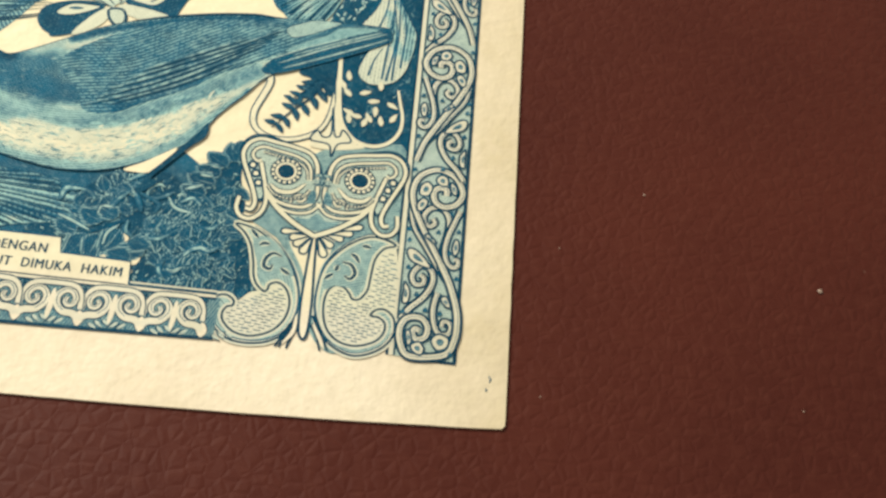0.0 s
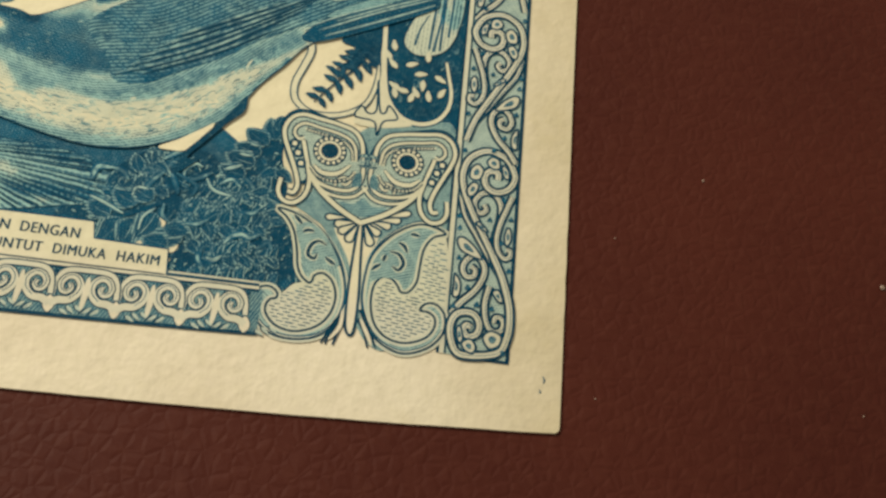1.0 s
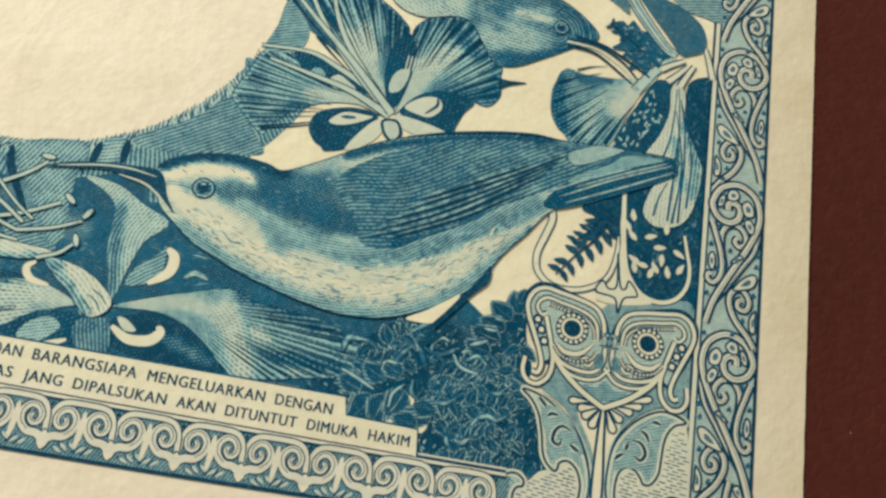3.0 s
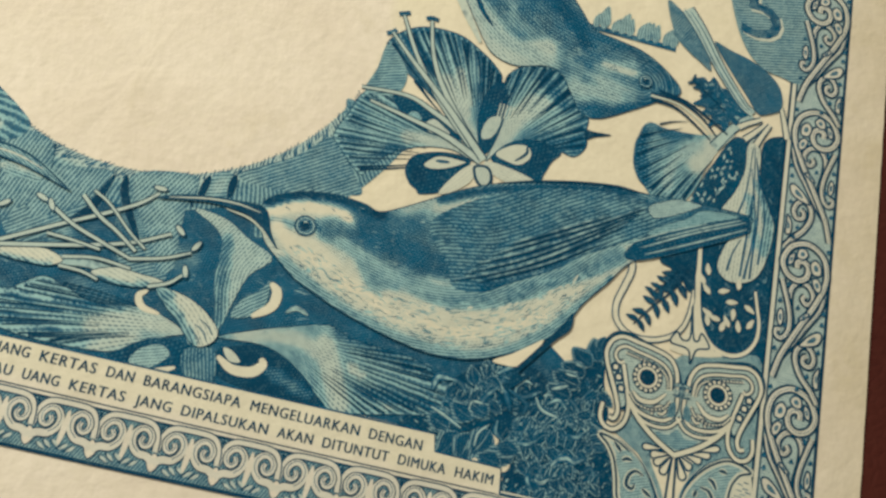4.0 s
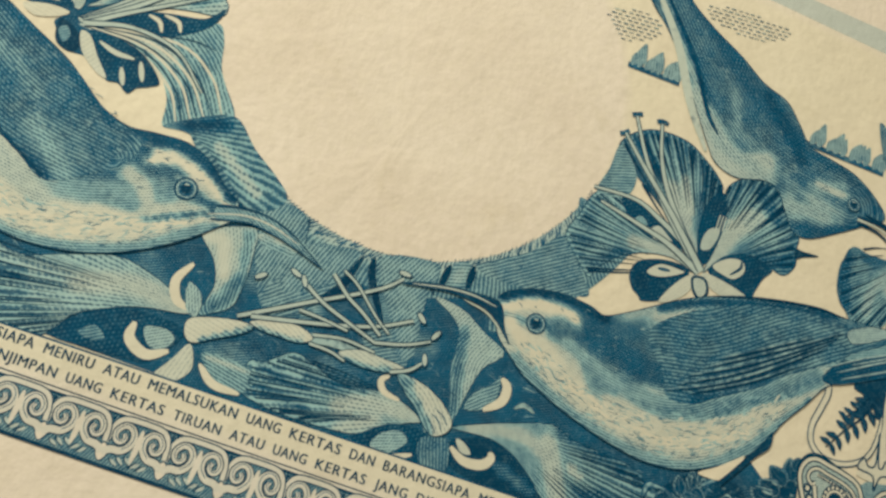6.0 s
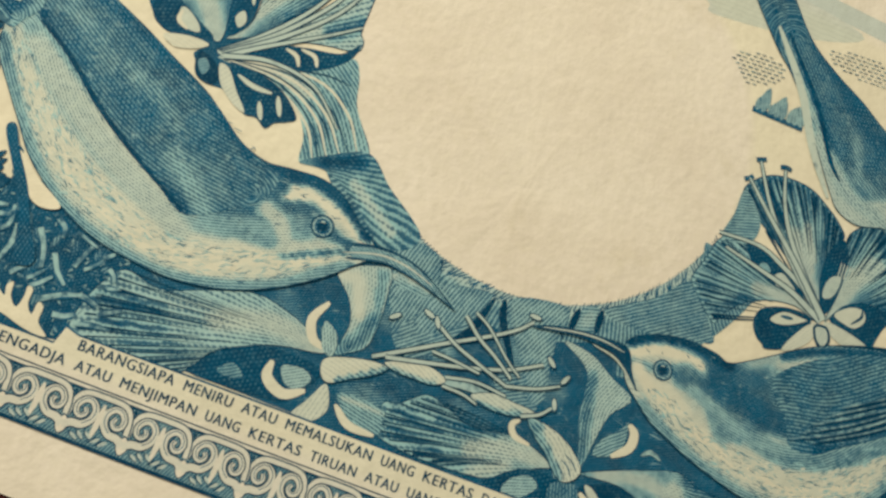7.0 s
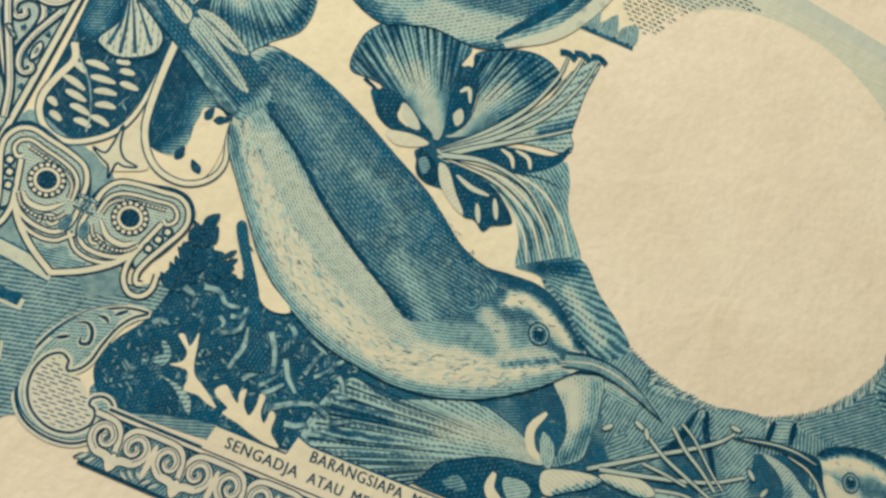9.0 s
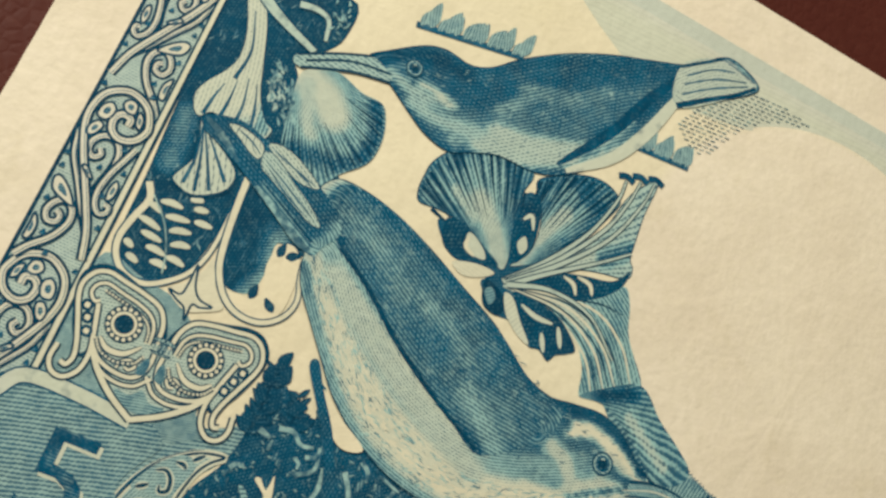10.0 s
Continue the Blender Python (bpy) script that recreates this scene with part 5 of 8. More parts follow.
plumage(b, [(16.42, -10.92), (20.22, -12.57), (25.33, -12.53), (31.07, -10.77), (36.65, -6.95), (33.75, -10.96), (29.49, -13.87), (24.08, -14.63), (18.68, -13.21)], GUIDE, 170, 0.8, 0.16, 0.0, 0.45, 22)
plumage(b, [(12.21, -7.75), (16.93, -6.01), (20.54, -6.53), (23.99, -6.25), (23.51, -10.09), (20.77, -11.3), (17.65, -8.97)], GUIDE, 50, 0.45, 0.07, 0.5, 0.9, 23)
bird = b.put("sunbird_print", note, "engraved blue sunbird with pale belly, facing the middle")
b = Engraving(9)
b.fill([(23.99, -6.25), (26.56, -3.6), (31.11, -1.21), (36.44, 0.15), (40.63, 0.46), (44.38, 0.94), (40.13, -2.64), (36.8, -5.02), (33.99, -7.21), (30.78, -9.25), (28.82, -10.47), (26.66, -10.6), (25.89, -8.98)], 0.74, 0.5, ("along", [(25.98, -9.42), (30.58, -8.15), (36.21, -4.22), (43.01, 0.4)], 0.3), gap=0.35,
       strokes=[([(27.11, -6.31), (31.97, -3.5), (36.65, -1.18)], 0.9, 0.75), ([(28.77, -10.25), (32.78, -8.01), (37.2, -4.67)], 0.5, 1.05), ([(30.33, -6.82), (34.39, -4.26)], 0.3, 0.45), ([(32.16, -1.98), (37.51, -0.69), (41.25, -0.6)], 0.6, 0.6), ([(25.2, -7.78), (27.55, -8.52)], 0.8, 0.7), ([(34.77, -6.53), (38.79, -3.02)], 0.35, 0.5)])
for f in ([(28.98, -9.05), (32.97, -6.55), (37.8, -2.57)], [(29.23, -8.06), (32.81, -5.65), (36.84, -2.35)], [(30.74, -9.03), (34.76, -6.44), (39.21, -2.66)], [(35.63, -0.59), (39.27, 0.07), (43.91, 0.81)], [(37.65, -1.63), (40.73, -0.25), (44.36, 1.04)]):
    b.line(f, 0.14, 0.6, 0.9, swell=True)
for f in ([(28.27, -9.93), (32.66, -7.34), (38.28, -2.67)], [(28.89, -8.61), (33.31, -5.9), (38.19, -2.11)], [(28.41, -1.5), (31.87, -0.34), (36.35, 0.72), (39.99, 0.98)]):
    b.line(f, 0.28, 1.3, swell=True)
plumage(b, [(24.41, -6.13), (27.01, -3.57), (31.14, -1.4), (36.47, -0.04), (40.66, 0.27), (36.73, -4.56), (33.11, -7.36), (29.16, -10.01), (26.57, -10.17)], [(25.89, -8.98), (30.37, -7.04), (36.03, -3.07), (42.99, 0.54)], 420, 0.9, 0.06, 0.66, 1.0, 24, 0.1)
for f in ([(26.55, -10.24), (30.56, -8.31), (34.56, -5.61), (39.05, -2.04)], [(27.27, -9.49), (31.27, -7.33), (35.29, -4.55), (39.43, -1.44)], [(27.96, -8.57), (31.98, -6.33), (36.06, -3.62), (39.81, -0.84)], [(29.07, -7.47), (32.69, -5.28), (36.83, -2.67), (40.2, -0.33)], [(30.19, -6.36), (33.85, -4.1), (37.6, -1.72)], [(29.02, -9.47), (33.04, -7.26), (37.09, -4.34)]):
    b.line(f, 0.24, 1.2, swell=True)
    b.line([(x, y + 0.22) for x, y in f], 0.13, 0.45, 0.8, swell=True)
b.put("wing", bird, "dark blue folded wing")
b = Engraving(9.6)
b.fill([(39.15, -4.29), (40.93, -2.19), (44.86, 0.21), (48.47, 1.39), (48.91, 0.86), (48.81, -0.01), (45.61, -2.0), (41.67, -4.11), (39.69, -4.85)], 1.05, 0.4, ("along", [(39.39, -4.36), (44.11, -1.34), (48.73, 0.81)], 0.26))
for f, t in (([(44.7, 0.81), (46.43, 1.15), (47.92, 1.13), (45.38, -0.09), (40.96, -2.38), (41.24, -1.67), (43.72, -0.12)], 0.42), ([(40.52, 0.06), (42.59, 1.2), (44.34, 1.36), (44.65, 1.15), (42.99, 0.02), (41.12, -0.86)], 0.28)):
    b.fill(f, t, 0.5, ("along", [(40.71, -0.59), (43.87, 0.57), (47.63, 1.1)], 0.2), gap=0.3, outline=0.1)
for f in ([(40.22, -3.7), (44.12, -1.39), (48.53, 0.85)], [(40.74, -4.08), (44.66, -1.97), (48.68, 0.3)], [(41.46, -2.58), (44.97, -0.65), (48.13, 0.94)], [(39.7, -3.31), (42.27, -1.71), (45.38, -0.14)]):
    b.line(f, 0.15, 0.3, 0.7, swell=True)
b.put("tail", bird, "dark blue tail feathers")
b = Engraving(10)
b.fill([(11.95, -8.38), (9.83, -8.34), (7.79, -8.56), (5.82, -9), (4.29, -9.72), (5.95, -9.42), (7.93, -9.08), (10.04, -9.11), (11.64, -9.58), (13.56, -11.26), (12.83, -10.1)], 1.15, 0.3, ("dir", -10, 0.2), gap=0.3)
b.line([(5.12, -9.43), (7.85, -8.78), (9.9, -8.6), (11.73, -8.81)], 0.14, 0.0, 0.6, swell=True)
b.line([(9.21, -9.17), (11.2, -9.52), (12.75, -10.58)], 0.16, 0.0, 0.6, swell=True)
b.put("beak", bird, "slender curved dark beak")


def eye(p, r, parent):
    e = Engraving(10)
    ring = [(p[0] + math.cos(a), p[1] + math.sin(a)) for a in np.linspace(0, 2 * math.pi, 13)[:-1]]

    def disc(k):
        return [(p[0] + (x - p[0]) * k, p[1] + (y - p[1]) * k) for x, y in ring]
    e.fill(disc(r * 1.25), 1.1, 0.5)
    e.fill(disc(r * 1.02), 0.34, 0.8, ("dir", 0, 0.2), gap=0.3)
    e.fill(disc(r * 0.84), 0.9, 0.6)
    e.fill(disc(r * 0.58), 1.3)
    e.line([(p[0] - r * 0.3, p[1] + r * 0.35), (p[0] - r * 0.1, p[1] + r * 0.5), (p[0] + r * 0.15, p[1] + r * 0.45)], r * 0.2, 0.2, 0.6, swell=True)
    return e.put("eye", parent)


eye((15.07, -8.92), 0.66, bird)
b = Engraving(9)
b.fill([(30.63, -15.33), (31.98, -14.45), (33.31, -13.4), (34.08, -12.85), (33.64, -14.02), (32.56, -15.26), (31.52, -15.45)], 0.05, 0.0)
b.fill([(35.93, -10.2), (35.97, -11.5), (34.94, -12.71), (33.7, -14.36), (32.67, -15.85), (33.52, -15.8), (32.25, -17.07), (32.22, -15.79), (33.25, -14.3), (34.29, -12.79), (35.34, -11.21)], 1.15, 0.4, ("dir", 40, 0.24))
b.put("leg", bird, "dark blue leg")

b = Engraving(8)
b.fill([(-8.43, -9.14), (-10.31, -7.64), (-12.12, -6.2), (-14.02, -5.58), (-16.3, -5.78), (-18.53, -6.03), (-21.21, -5.04), (-23.8, -3.1), (-27.14, -1.55), (-30.46, -0.01), (-33.6, 1.14), (-36.46, 1.69), (-38.53, 1.48), (-39.48, -0.24), (-38.83, -2.21), (-38.51, -4.33), (-37.97, -6.3), (-36.25, -8.51), (-34.48, -10.66), (-33.2, -12.18), (-31.59, -13.53), (-29.31, -14.98), (-26.83, -15.94), (-24.12, -16.39), (-21.08, -16.52), (-17.83, -15.95), (-14.76, -14.67), (-11.84, -12.73), (-9.75, -10.78)],
       0.18, 0.22, ("along", [(-37.85, -4.89), (-33.46, -10.16), (-28.37, -13.29), (-21.87, -14.56), (-15.55, -12.62), (-10.11, -9.79)], 0.21), outline=0.14, gap=0.32, strokes=[
        ([(-36.42, -0.42), (-30.48, -4.21), (-23.94, -7.27), (-19.26, -7.72), (-15.69, -7.4)], 3.0, 0.98), ([(-33.18, -1.93), (-27.07, -6.11), (-20.79, -8.44)], 2.2, 0.95),
        ([(-16.27, -5.86), (-13.5, -5.7), (-11.23, -6.7), (-9.49, -8.17)], 0.6, 1.05), ([(-15.76, -7.21), (-13.62, -6.67), (-11.5, -7.27), (-9.34, -9)], 0.6, 0.0), ([(-15.06, -8.46), (-13.51, -8.86), (-12.15, -9.36)], 0.5, 0.85), ([(-18, -9.8), (-15.44, -9.3), (-13.44, -9.05)], 1.3, 0.62), ([(-13.36, -9.9), (-9.84, -9.22)], 0.4, 0.3),
        ([(-20.52, -11.39), (-17.03, -11.12), (-13.5, -9.52)], 0.9, 0.4), ([(-35.03, -6.56), (-31.28, -10.39), (-25.8, -13.37), (-20.25, -14.27), (-14.63, -12.65)], 1.9, 0.1), ([(-37.83, -3.05), (-35.35, -5.82)], 0.9, 0.15),
        ([(-33.05, -12.53), (-29.23, -15.16), (-23.62, -16.58), (-17.79, -16.05), (-13.26, -13.86), (-9.72, -10.85)], 0.45, 0.9), ([(-38.26, -5.1), (-36.08, -8.42), (-33.68, -11.56)], 0.5, 0.75), ([(-15.55, -12.62), (-11.73, -10.5), (-8.87, -9.24)], 0.3, 0.7), ([(-22.74, -10.24), (-19.62, -11.41)], 0.8, 0.5), ([(-20.41, -8.26), (-17.19, -8.32), (-15.06, -8.46)], 1.5, 0.85), ([(-18.42, -6.33), (-15.39, -5.72), (-12.41, -6.33), (-9.85, -8.11)], 0.8, 1.1), ([(-17.18, -10.74), (-13.83, -9.89)], 0.8, 0.45), ([(-15.28, -7.88), (-12.93, -7.25), (-10.39, -8.35)], 0.5, 0.05), ([(-24.49, -14.47), (-20.85, -14.95), (-17.64, -14.18)], 0.9, 0.05), ([(-12.18, -9.29), (-10.25, -9.4)], 0.3, 0.95), ([(-19.75, -9.95), (-16.98, -8.89), (-14.27, -8.09)], 1.5, 0.82), ([(-16.62, -9.83), (-14.01, -9.4)], 0.9, 0.6), ([(-15.66, -7.48), (-13.5, -6.97), (-10.61, -8.14)], 0.45, 0.06), ([(-18.42, -6.33), (-15.39, -5.72), (-12.41, -6.33), (-9.4, -8.31)], 0.6, 1.1), ([(-19.51, -13.94), (-14.7, -12.46), (-11.22, -10.63)], 0.8, 0.06), ([(-37.32, -3.24), (-33.53, -7.12), (-28.21, -10.65), (-23.19, -12.39), (-18.95, -11.98)], 0.9, 0.38), ([(-31.66, -11.44), (-28.37, -13.29), (-24.34, -14.82), (-19.15, -14.84)], 0.8, 0.04), ([(-12.29, -8.98), (-10.07, -9.24)], 0.28, 0.95), ([(-14.8, -12.21), (-10.92, -10.15), (-8.42, -9.17)], 0.22, 0.95), ([(-36.9, -7.52), (-32.23, -12.99), (-27.33, -15.75), (-21.08, -16.52), (-14.79, -14.6), (-10.51, -11.28)], 0.8, 0.5), ([(-36.02, -4.91), (-32.36, -7.48), (-29.39, -9.44), (-26.0, -11.3), (-21.92, -13.19)], 1.3, 0.22), ([(-20.19, -6.25), (-16.56, -5.72), (-13.0, -6.09), (-10.46, -7.01)], 0.9, 1.05), ([(-16.95, -9.26), (-15.51, -9.95), (-14.98, -11.42)], 1.0, 0.2), ([(-16.0, -7.93), (-14.06, -7.28), (-11.78, -7.9)], 0.45, 0.06), ([(-20.64, -11.22), (-18.23, -11.48), (-15.93, -11.39)], 0.9, 0.5)])
GUIDE = [(-38.34, -3.78), (-35.74, -7.8), (-32.01, -11.61), (-27.22, -14.03), (-21.73, -14.92), (-16.18, -13.33), (-10.04, -9.98)]
plumage(b, [(-38.17, -3.23), (-35.19, -6.19), (-31.09, -9.86), (-26.09, -12.66), (-21.43, -13.52), (-15.69, -12.25), (-10.92, -10.15), (-13.42, -13.42), (-18.79, -15.73), (-23.91, -15.88), (-28.62, -14.67), (-32.69, -11.94), (-36.4, -7.7)], GUIDE, 600, 0.75, 0.07, 0.4, 0.5, 31)
plumage(b, [(-35.72, -6.91), (-31.28, -10.39), (-25.94, -13.02), (-20.4, -13.91), (-14.63, -12.65), (-19.01, -15.2), (-24.2, -15.18), (-29.07, -13.61), (-33.15, -10.87)], GUIDE, 190, 0.9, 0.17, 0.0, 0.45, 32)
plumage(b, [(-18.78, -6.6), (-14.38, -5.88), (-11.5, -7.27), (-13.64, -9.14), (-17.56, -10.92), (-20.14, -11.22)], [(-19.91, -10.68), (-16.05, -8.91), (-11.07, -8.43)], 70, 0.45, 0.07, 0.5, 0.9, 33)
bird = b.put("sunbird_print", note, "engraved blue sunbird stooping head-down, with pale belly")
b = Engraving(9)
b.fill([(-38.47, -0.62), (-38.02, 1.29), (-36, 1.62), (-33.11, 1.02), (-29.91, -0.28), (-26.58, -1.82), (-23.19, -3.49), (-20.68, -5.24), (-18.46, -6.22), (-16.92, -6.62), (-17.44, -8.88), (-18.6, -9.9), (-21.89, -11.98), (-24.42, -10.8), (-26.72, -9.49), (-28.45, -8.48), (-30.27, -7.25), (-32.15, -5.89), (-34.07, -4.41), (-36.43, -2.93)], 0.78, 0.55, ("along", [(-37.96, -0.8), (-32.22, -4.2), (-25.57, -7.62), (-18.43, -8.67)], 0.28), gap=0.35,
       strokes=[([(-36.97, -2.12), (-32.14, -6.41), (-26.27, -10.16), (-21.27, -11.73)], 0.6, 1.05), ([(-33.5, -1.17), (-27.99, -3.85), (-22.44, -6.55)], 1.0, 0.75), ([(-34.42, -3.06), (-29.7, -6.08)], 0.7, 0.75), ([(-35.43, 1.31), (-29.7, -0.78), (-23.57, -3.68), (-19.39, -6.21)], 0.5, 1.0), ([(-24.08, -9.12), (-20.95, -10.28)], 0.8, 0.75), ([(-18.93, -10.88), (-17.44, -8.88), (-16.65, -6.72)], 1.2, 0.7), ([(-21.19, -11.91), (-19, -10.7)], 0.4, 0.8), ([(-35.59, -0.73), (-32.68, -2.42), (-30.81, -3.73)], 1.1, 0.6), ([(-30.06, -3.37), (-27.26, -4.7), (-24.84, -6.22)], 0.9, 0.58), ([(-24.13, -8.06), (-21.74, -8.31), (-20.39, -9.43)], 0.8, 0.62), ([(-24.19, -8.51), (-22.65, -9.54), (-21.09, -10.99)], 1.2, 0.45)])
plumage(b, [(-37.79, -0.23), (-35.87, 1.31), (-29.78, -0.59), (-23.12, -3.69), (-17.85, -6.61), (-19.15, -10.33), (-23.34, -10.95), (-29.13, -8.47), (-34.64, -4.55)], [(-37.96, -0.8), (-32.22, -4.2), (-25.57, -7.62), (-18.43, -8.67)], 600, 0.6, 0.06, 0.55, 1.0, 34, 0.3)
b.line([(-36.43, -2.93), (-33.55, -4.6), (-30.3, -7.18), (-26.75, -9.41), (-22.34, -11.76)], 0.4, 1.15, swell=True)
b.put("wing", bird, "dark blue folded wing")
b = Engraving(9.6)
b.fill([(-48.23, 1.46), (-46.1, 2.18), (-44.02, 1.76), (-39.53, 0.51), (-36.82, -1.57), (-37.5, -3.46), (-38.2, -4.32), (-40.54, -3.31), (-43.85, -1.48), (-46.13, -0.28), (-48.04, 0.48)], 0.98, 0.4, ("along", [(-47.92, 1.13), (-43.86, -0.51), (-38.01, -3.27)], 0.26), strokes=[([(-38.12, -4.2), (-37.35, -3.29), (-36.7, -1.64)], 1.1, 0.5), ([(-42.62, -1.42), (-40.35, -2.77), (-38.38, -3.89)], 0.6, 0.6)])
for f, t in (([(-46.66, 1.55), (-45.72, 1.8), (-44.16, 1.41), (-43.77, 0.81), (-43.93, 0.22), (-44.68, 0.4), (-45.6, 0.95)], 0.16), ([(-43.72, 1.47), (-42.79, 1.88), (-41.3, 1.53), (-39.56, 0.58), (-39.46, 0.14), (-40.69, -0.01), (-42.21, 0.55)], 0.2), ([(-43.73, 0.92), (-42.81, 0.95), (-41.05, -0.15), (-39.44, -1.11), (-38.23, -2.14), (-38.93, -2.32), (-40.64, -1.6), (-42.62, -0.66), (-43.55, -0.16)], 0.26)):
    b.fill(f, t, 0.3, ("along", [(-43.82, 1.32), (-41.13, 0.03), (-38.12, -2.0)], 0.24), gap=0.3, outline=0.1)
b.line([(-43.32, -1.56), (-41.26, -2.62), (-39.27, -3.81), (-38.01, -4.06)], 0.55, 0.42, 0.6, swell=True)
b.line([(-42.7, -1.24), (-40.54, -2.34), (-38.36, -3.44)], 0.18, 1.1)
b.line([(-48.17, 1.31), (-46.78, 0.63), (-45.07, -0.61)], 0.5, 0.5, 0.7, swell=True)
for f in ([(-43.45, 1.43), (-41.45, 0.77), (-39.61, 0.29)], [(-43.42, 0.4), (-41.24, -0.7), (-38.91, -1.95)], [(-46.04, 1.57), (-44.8, 1.15), (-43.92, 0.59)], [(-42.94, 1.25), (-40.94, 0.59), (-39.33, -0.16)], [(-43.01, -0.05), (-41.26, -1.16), (-39.41, -1.99)]):
    b.line(f, 0.12, 0.9, 0.4, swell=True)
b.put("tail", bird, "dark blue tail with pale feather edges")
b = Engraving(10)
b.fill([(-10.17, -9.1), (-8.57, -8.75), (-6.44, -8.62), (-4.26, -9.24), (-2.48, -10.13), (-1.57, -10.9), (-3.13, -10.4), (-5.26, -9.89), (-7.3, -9.62), (-9.97, -10.17)], 0.5, 0.6, ("dir", -30, 0.2), gap=0.3)
b.line([(-10.3, -9.25), (-8.57, -8.75), (-6.41, -8.69), (-4.22, -9.36), (-1.69, -10.86)], 0.26, 1.15, end=0.1)
b.line([(-10.38, -10.35), (-7.77, -9.65), (-5.52, -9.83), (-3.66, -10.27), (-1.69, -10.86)], 0.16, 1.1, end=0.08)
b.line([(-10.72, -10.06), (-8.17, -9.2), (-5.98, -9.22), (-3.82, -9.81)], 0.12, 0.05, 0.4, swell=True)
b.put("beak", bird, "slender curved dark beak")
eye((-12.79, -8.9), 0.7, bird)
b = Engraving(9)
b.fill([(-33.72, -12.23), (-31.93, -13.49), (-29.7, -14.8), (-30.94, -15.35), (-32.21, -14.61)], 0.05, 0.0)
b.fill([(-35.21, -11.17), (-34.73, -10.63), (-33.72, -12.23), (-32.18, -14.39), (-31.15, -16.35), (-29.67, -18.87), (-30.91, -19.35), (-32.07, -15.94), (-33.71, -13.44)], 1.0, 0.5, ("dir", 80, 0.24))
b.put("leg", bird, "dark blue leg")

# ---- small sunbirds above ----
b = Engraving(6)
b.fill([(-39.96, 11.09), (-38.63, 12.37), (-36.47, 14.04), (-34.77, 14.62), (-32.76, 14.45), (-31.08, 15.21), (-29.25, 17), (-26.02, 19.41), (-22.48, 21.36), (-19.14, 22.75), (-15.74, 24.27), (-13.53, 26.28), (-11.95, 26.79), (-9.59, 25.98), (-9.62, 24.94), (-12.85, 22.34), (-15.82, 20.24), (-17.44, 17.72), (-18.95, 14.28), (-21.14, 11.58), (-23.1, 9.94), (-25.29, 9.08), (-28.19, 8.92), (-30.3, 8.09), (-31.91, 7.33), (-33.93, 7.69), (-35.72, 8.66), (-37.59, 9.82), (-38.83, 10.35)],
       0.78, 0.6, ("along", [(-36.81, 9.03), (-32.31, 9.56), (-26.53, 13.76), (-20.64, 19.16), (-11.45, 25.2)], 0.27), outline=0.14, gap=0.35, strokes=[
        ([(-38.56, 12.21), (-35.95, 13.93), (-32.69, 14.28), (-29.92, 16.09)], 0.7, 1.0), ([(-35.32, 12.36), (-31.52, 12.5), (-26.74, 15.71), (-22, 20), (-16.58, 23.39)], 1.9, 0.98), ([(-21.75, 13.29), (-19.26, 16.73), (-16.98, 21.23)], 0.9, 1.0), ([(-38, 10.83), (-35.44, 10.29), (-32.79, 10.78)], 0.6, 0.3),
        ([(-31.83, 8.34), (-29.76, 10.46)], 0.7, 0.5), ([(-27.27, 9.07), (-24.78, 10.4), (-22.66, 11.53)], 0.8, 0.25), ([(-25.32, 11.87), (-26.27, 10.35)], 0.7, 0.5), ([(-21.72, 11.77), (-18.35, 15.64), (-15.97, 19.88)], 0.35, 0.15), ([(-37.67, 10.02), (-35.1, 8.27), (-31.98, 7.53)], 0.4, 0.95), ([(-29.42, 12.15), (-27.68, 14.15)], 0.8, 0.55), ([(-14.6, 24.25), (-11.18, 26.21)], 0.8, 0.35), ([(-30.02, 9.14), (-26.41, 9.9), (-23.11, 11.74)], 1.3, 0.2), ([(-25.51, 11.43), (-21.23, 13.58), (-19.27, 16.83)], 0.7, 0.3), ([(-30.45, 6.64), (-26.33, 8.42), (-22.25, 10.82)], 0.4, 0.9), ([(-39.57, 11.08), (-36.66, 13.12), (-32.53, 13.62)], 1.0, 1.08), ([(-35.61, 11.11), (-34.44, 11.13), (-33.11, 10.78)], 0.5, 0.1), ([(-35.7, 9.57), (-33.21, 9.23), (-30.53, 9.72)], 0.9, 0.32), ([(-28.92, 10.59), (-25.62, 11.03), (-22.93, 11.97)], 1.3, 0.18), ([(-30.68, 15.2), (-25.86, 18.66), (-17.65, 22.85)], 0.8, 1.0), ([(-28.06, 14.88), (-23.93, 16.17), (-21.53, 18.31)], 1.0, 0.66), ([(-37.46, 9.32), (-35.14, 8.17), (-32.03, 7.43)], 0.5, 1.0)])
b.line([(-23.69, 10.56), (-20.44, 15.17), (-18.21, 19.59), (-15.78, 23.6)], 0.95, 1.05, swell=True)
b.line([(-22.89, 10.44), (-19.74, 13.17), (-17.69, 16.46), (-16.35, 19.76), (-15.57, 21.94)], 1.05, 0.13, 0.3, swell=True)
b.fill([(-16.53, 23.84), (-13.13, 26.37), (-11.19, 26.12), (-9.7, 25.83), (-9.79, 24.99), (-11.58, 23.3), (-15.86, 20.14)], 0.16, 0.4, ("along", [(-15.66, 21.89), (-13.1, 24.46), (-9.92, 25.42)], 0.25), gap=0.3)
b.line([(-15.89, 20.23), (-13.49, 22.12), (-11.18, 23.86), (-9.58, 25.44)], 0.5, 1.1, end=0.3)
b.line([(-16.58, 23.64), (-14.73, 25.1), (-13.05, 26.47)], 0.28, 1.1)
b.line([(-13.13, 26.37), (-11.42, 26.1), (-9.8, 25.77)], 0.12, 0.9)
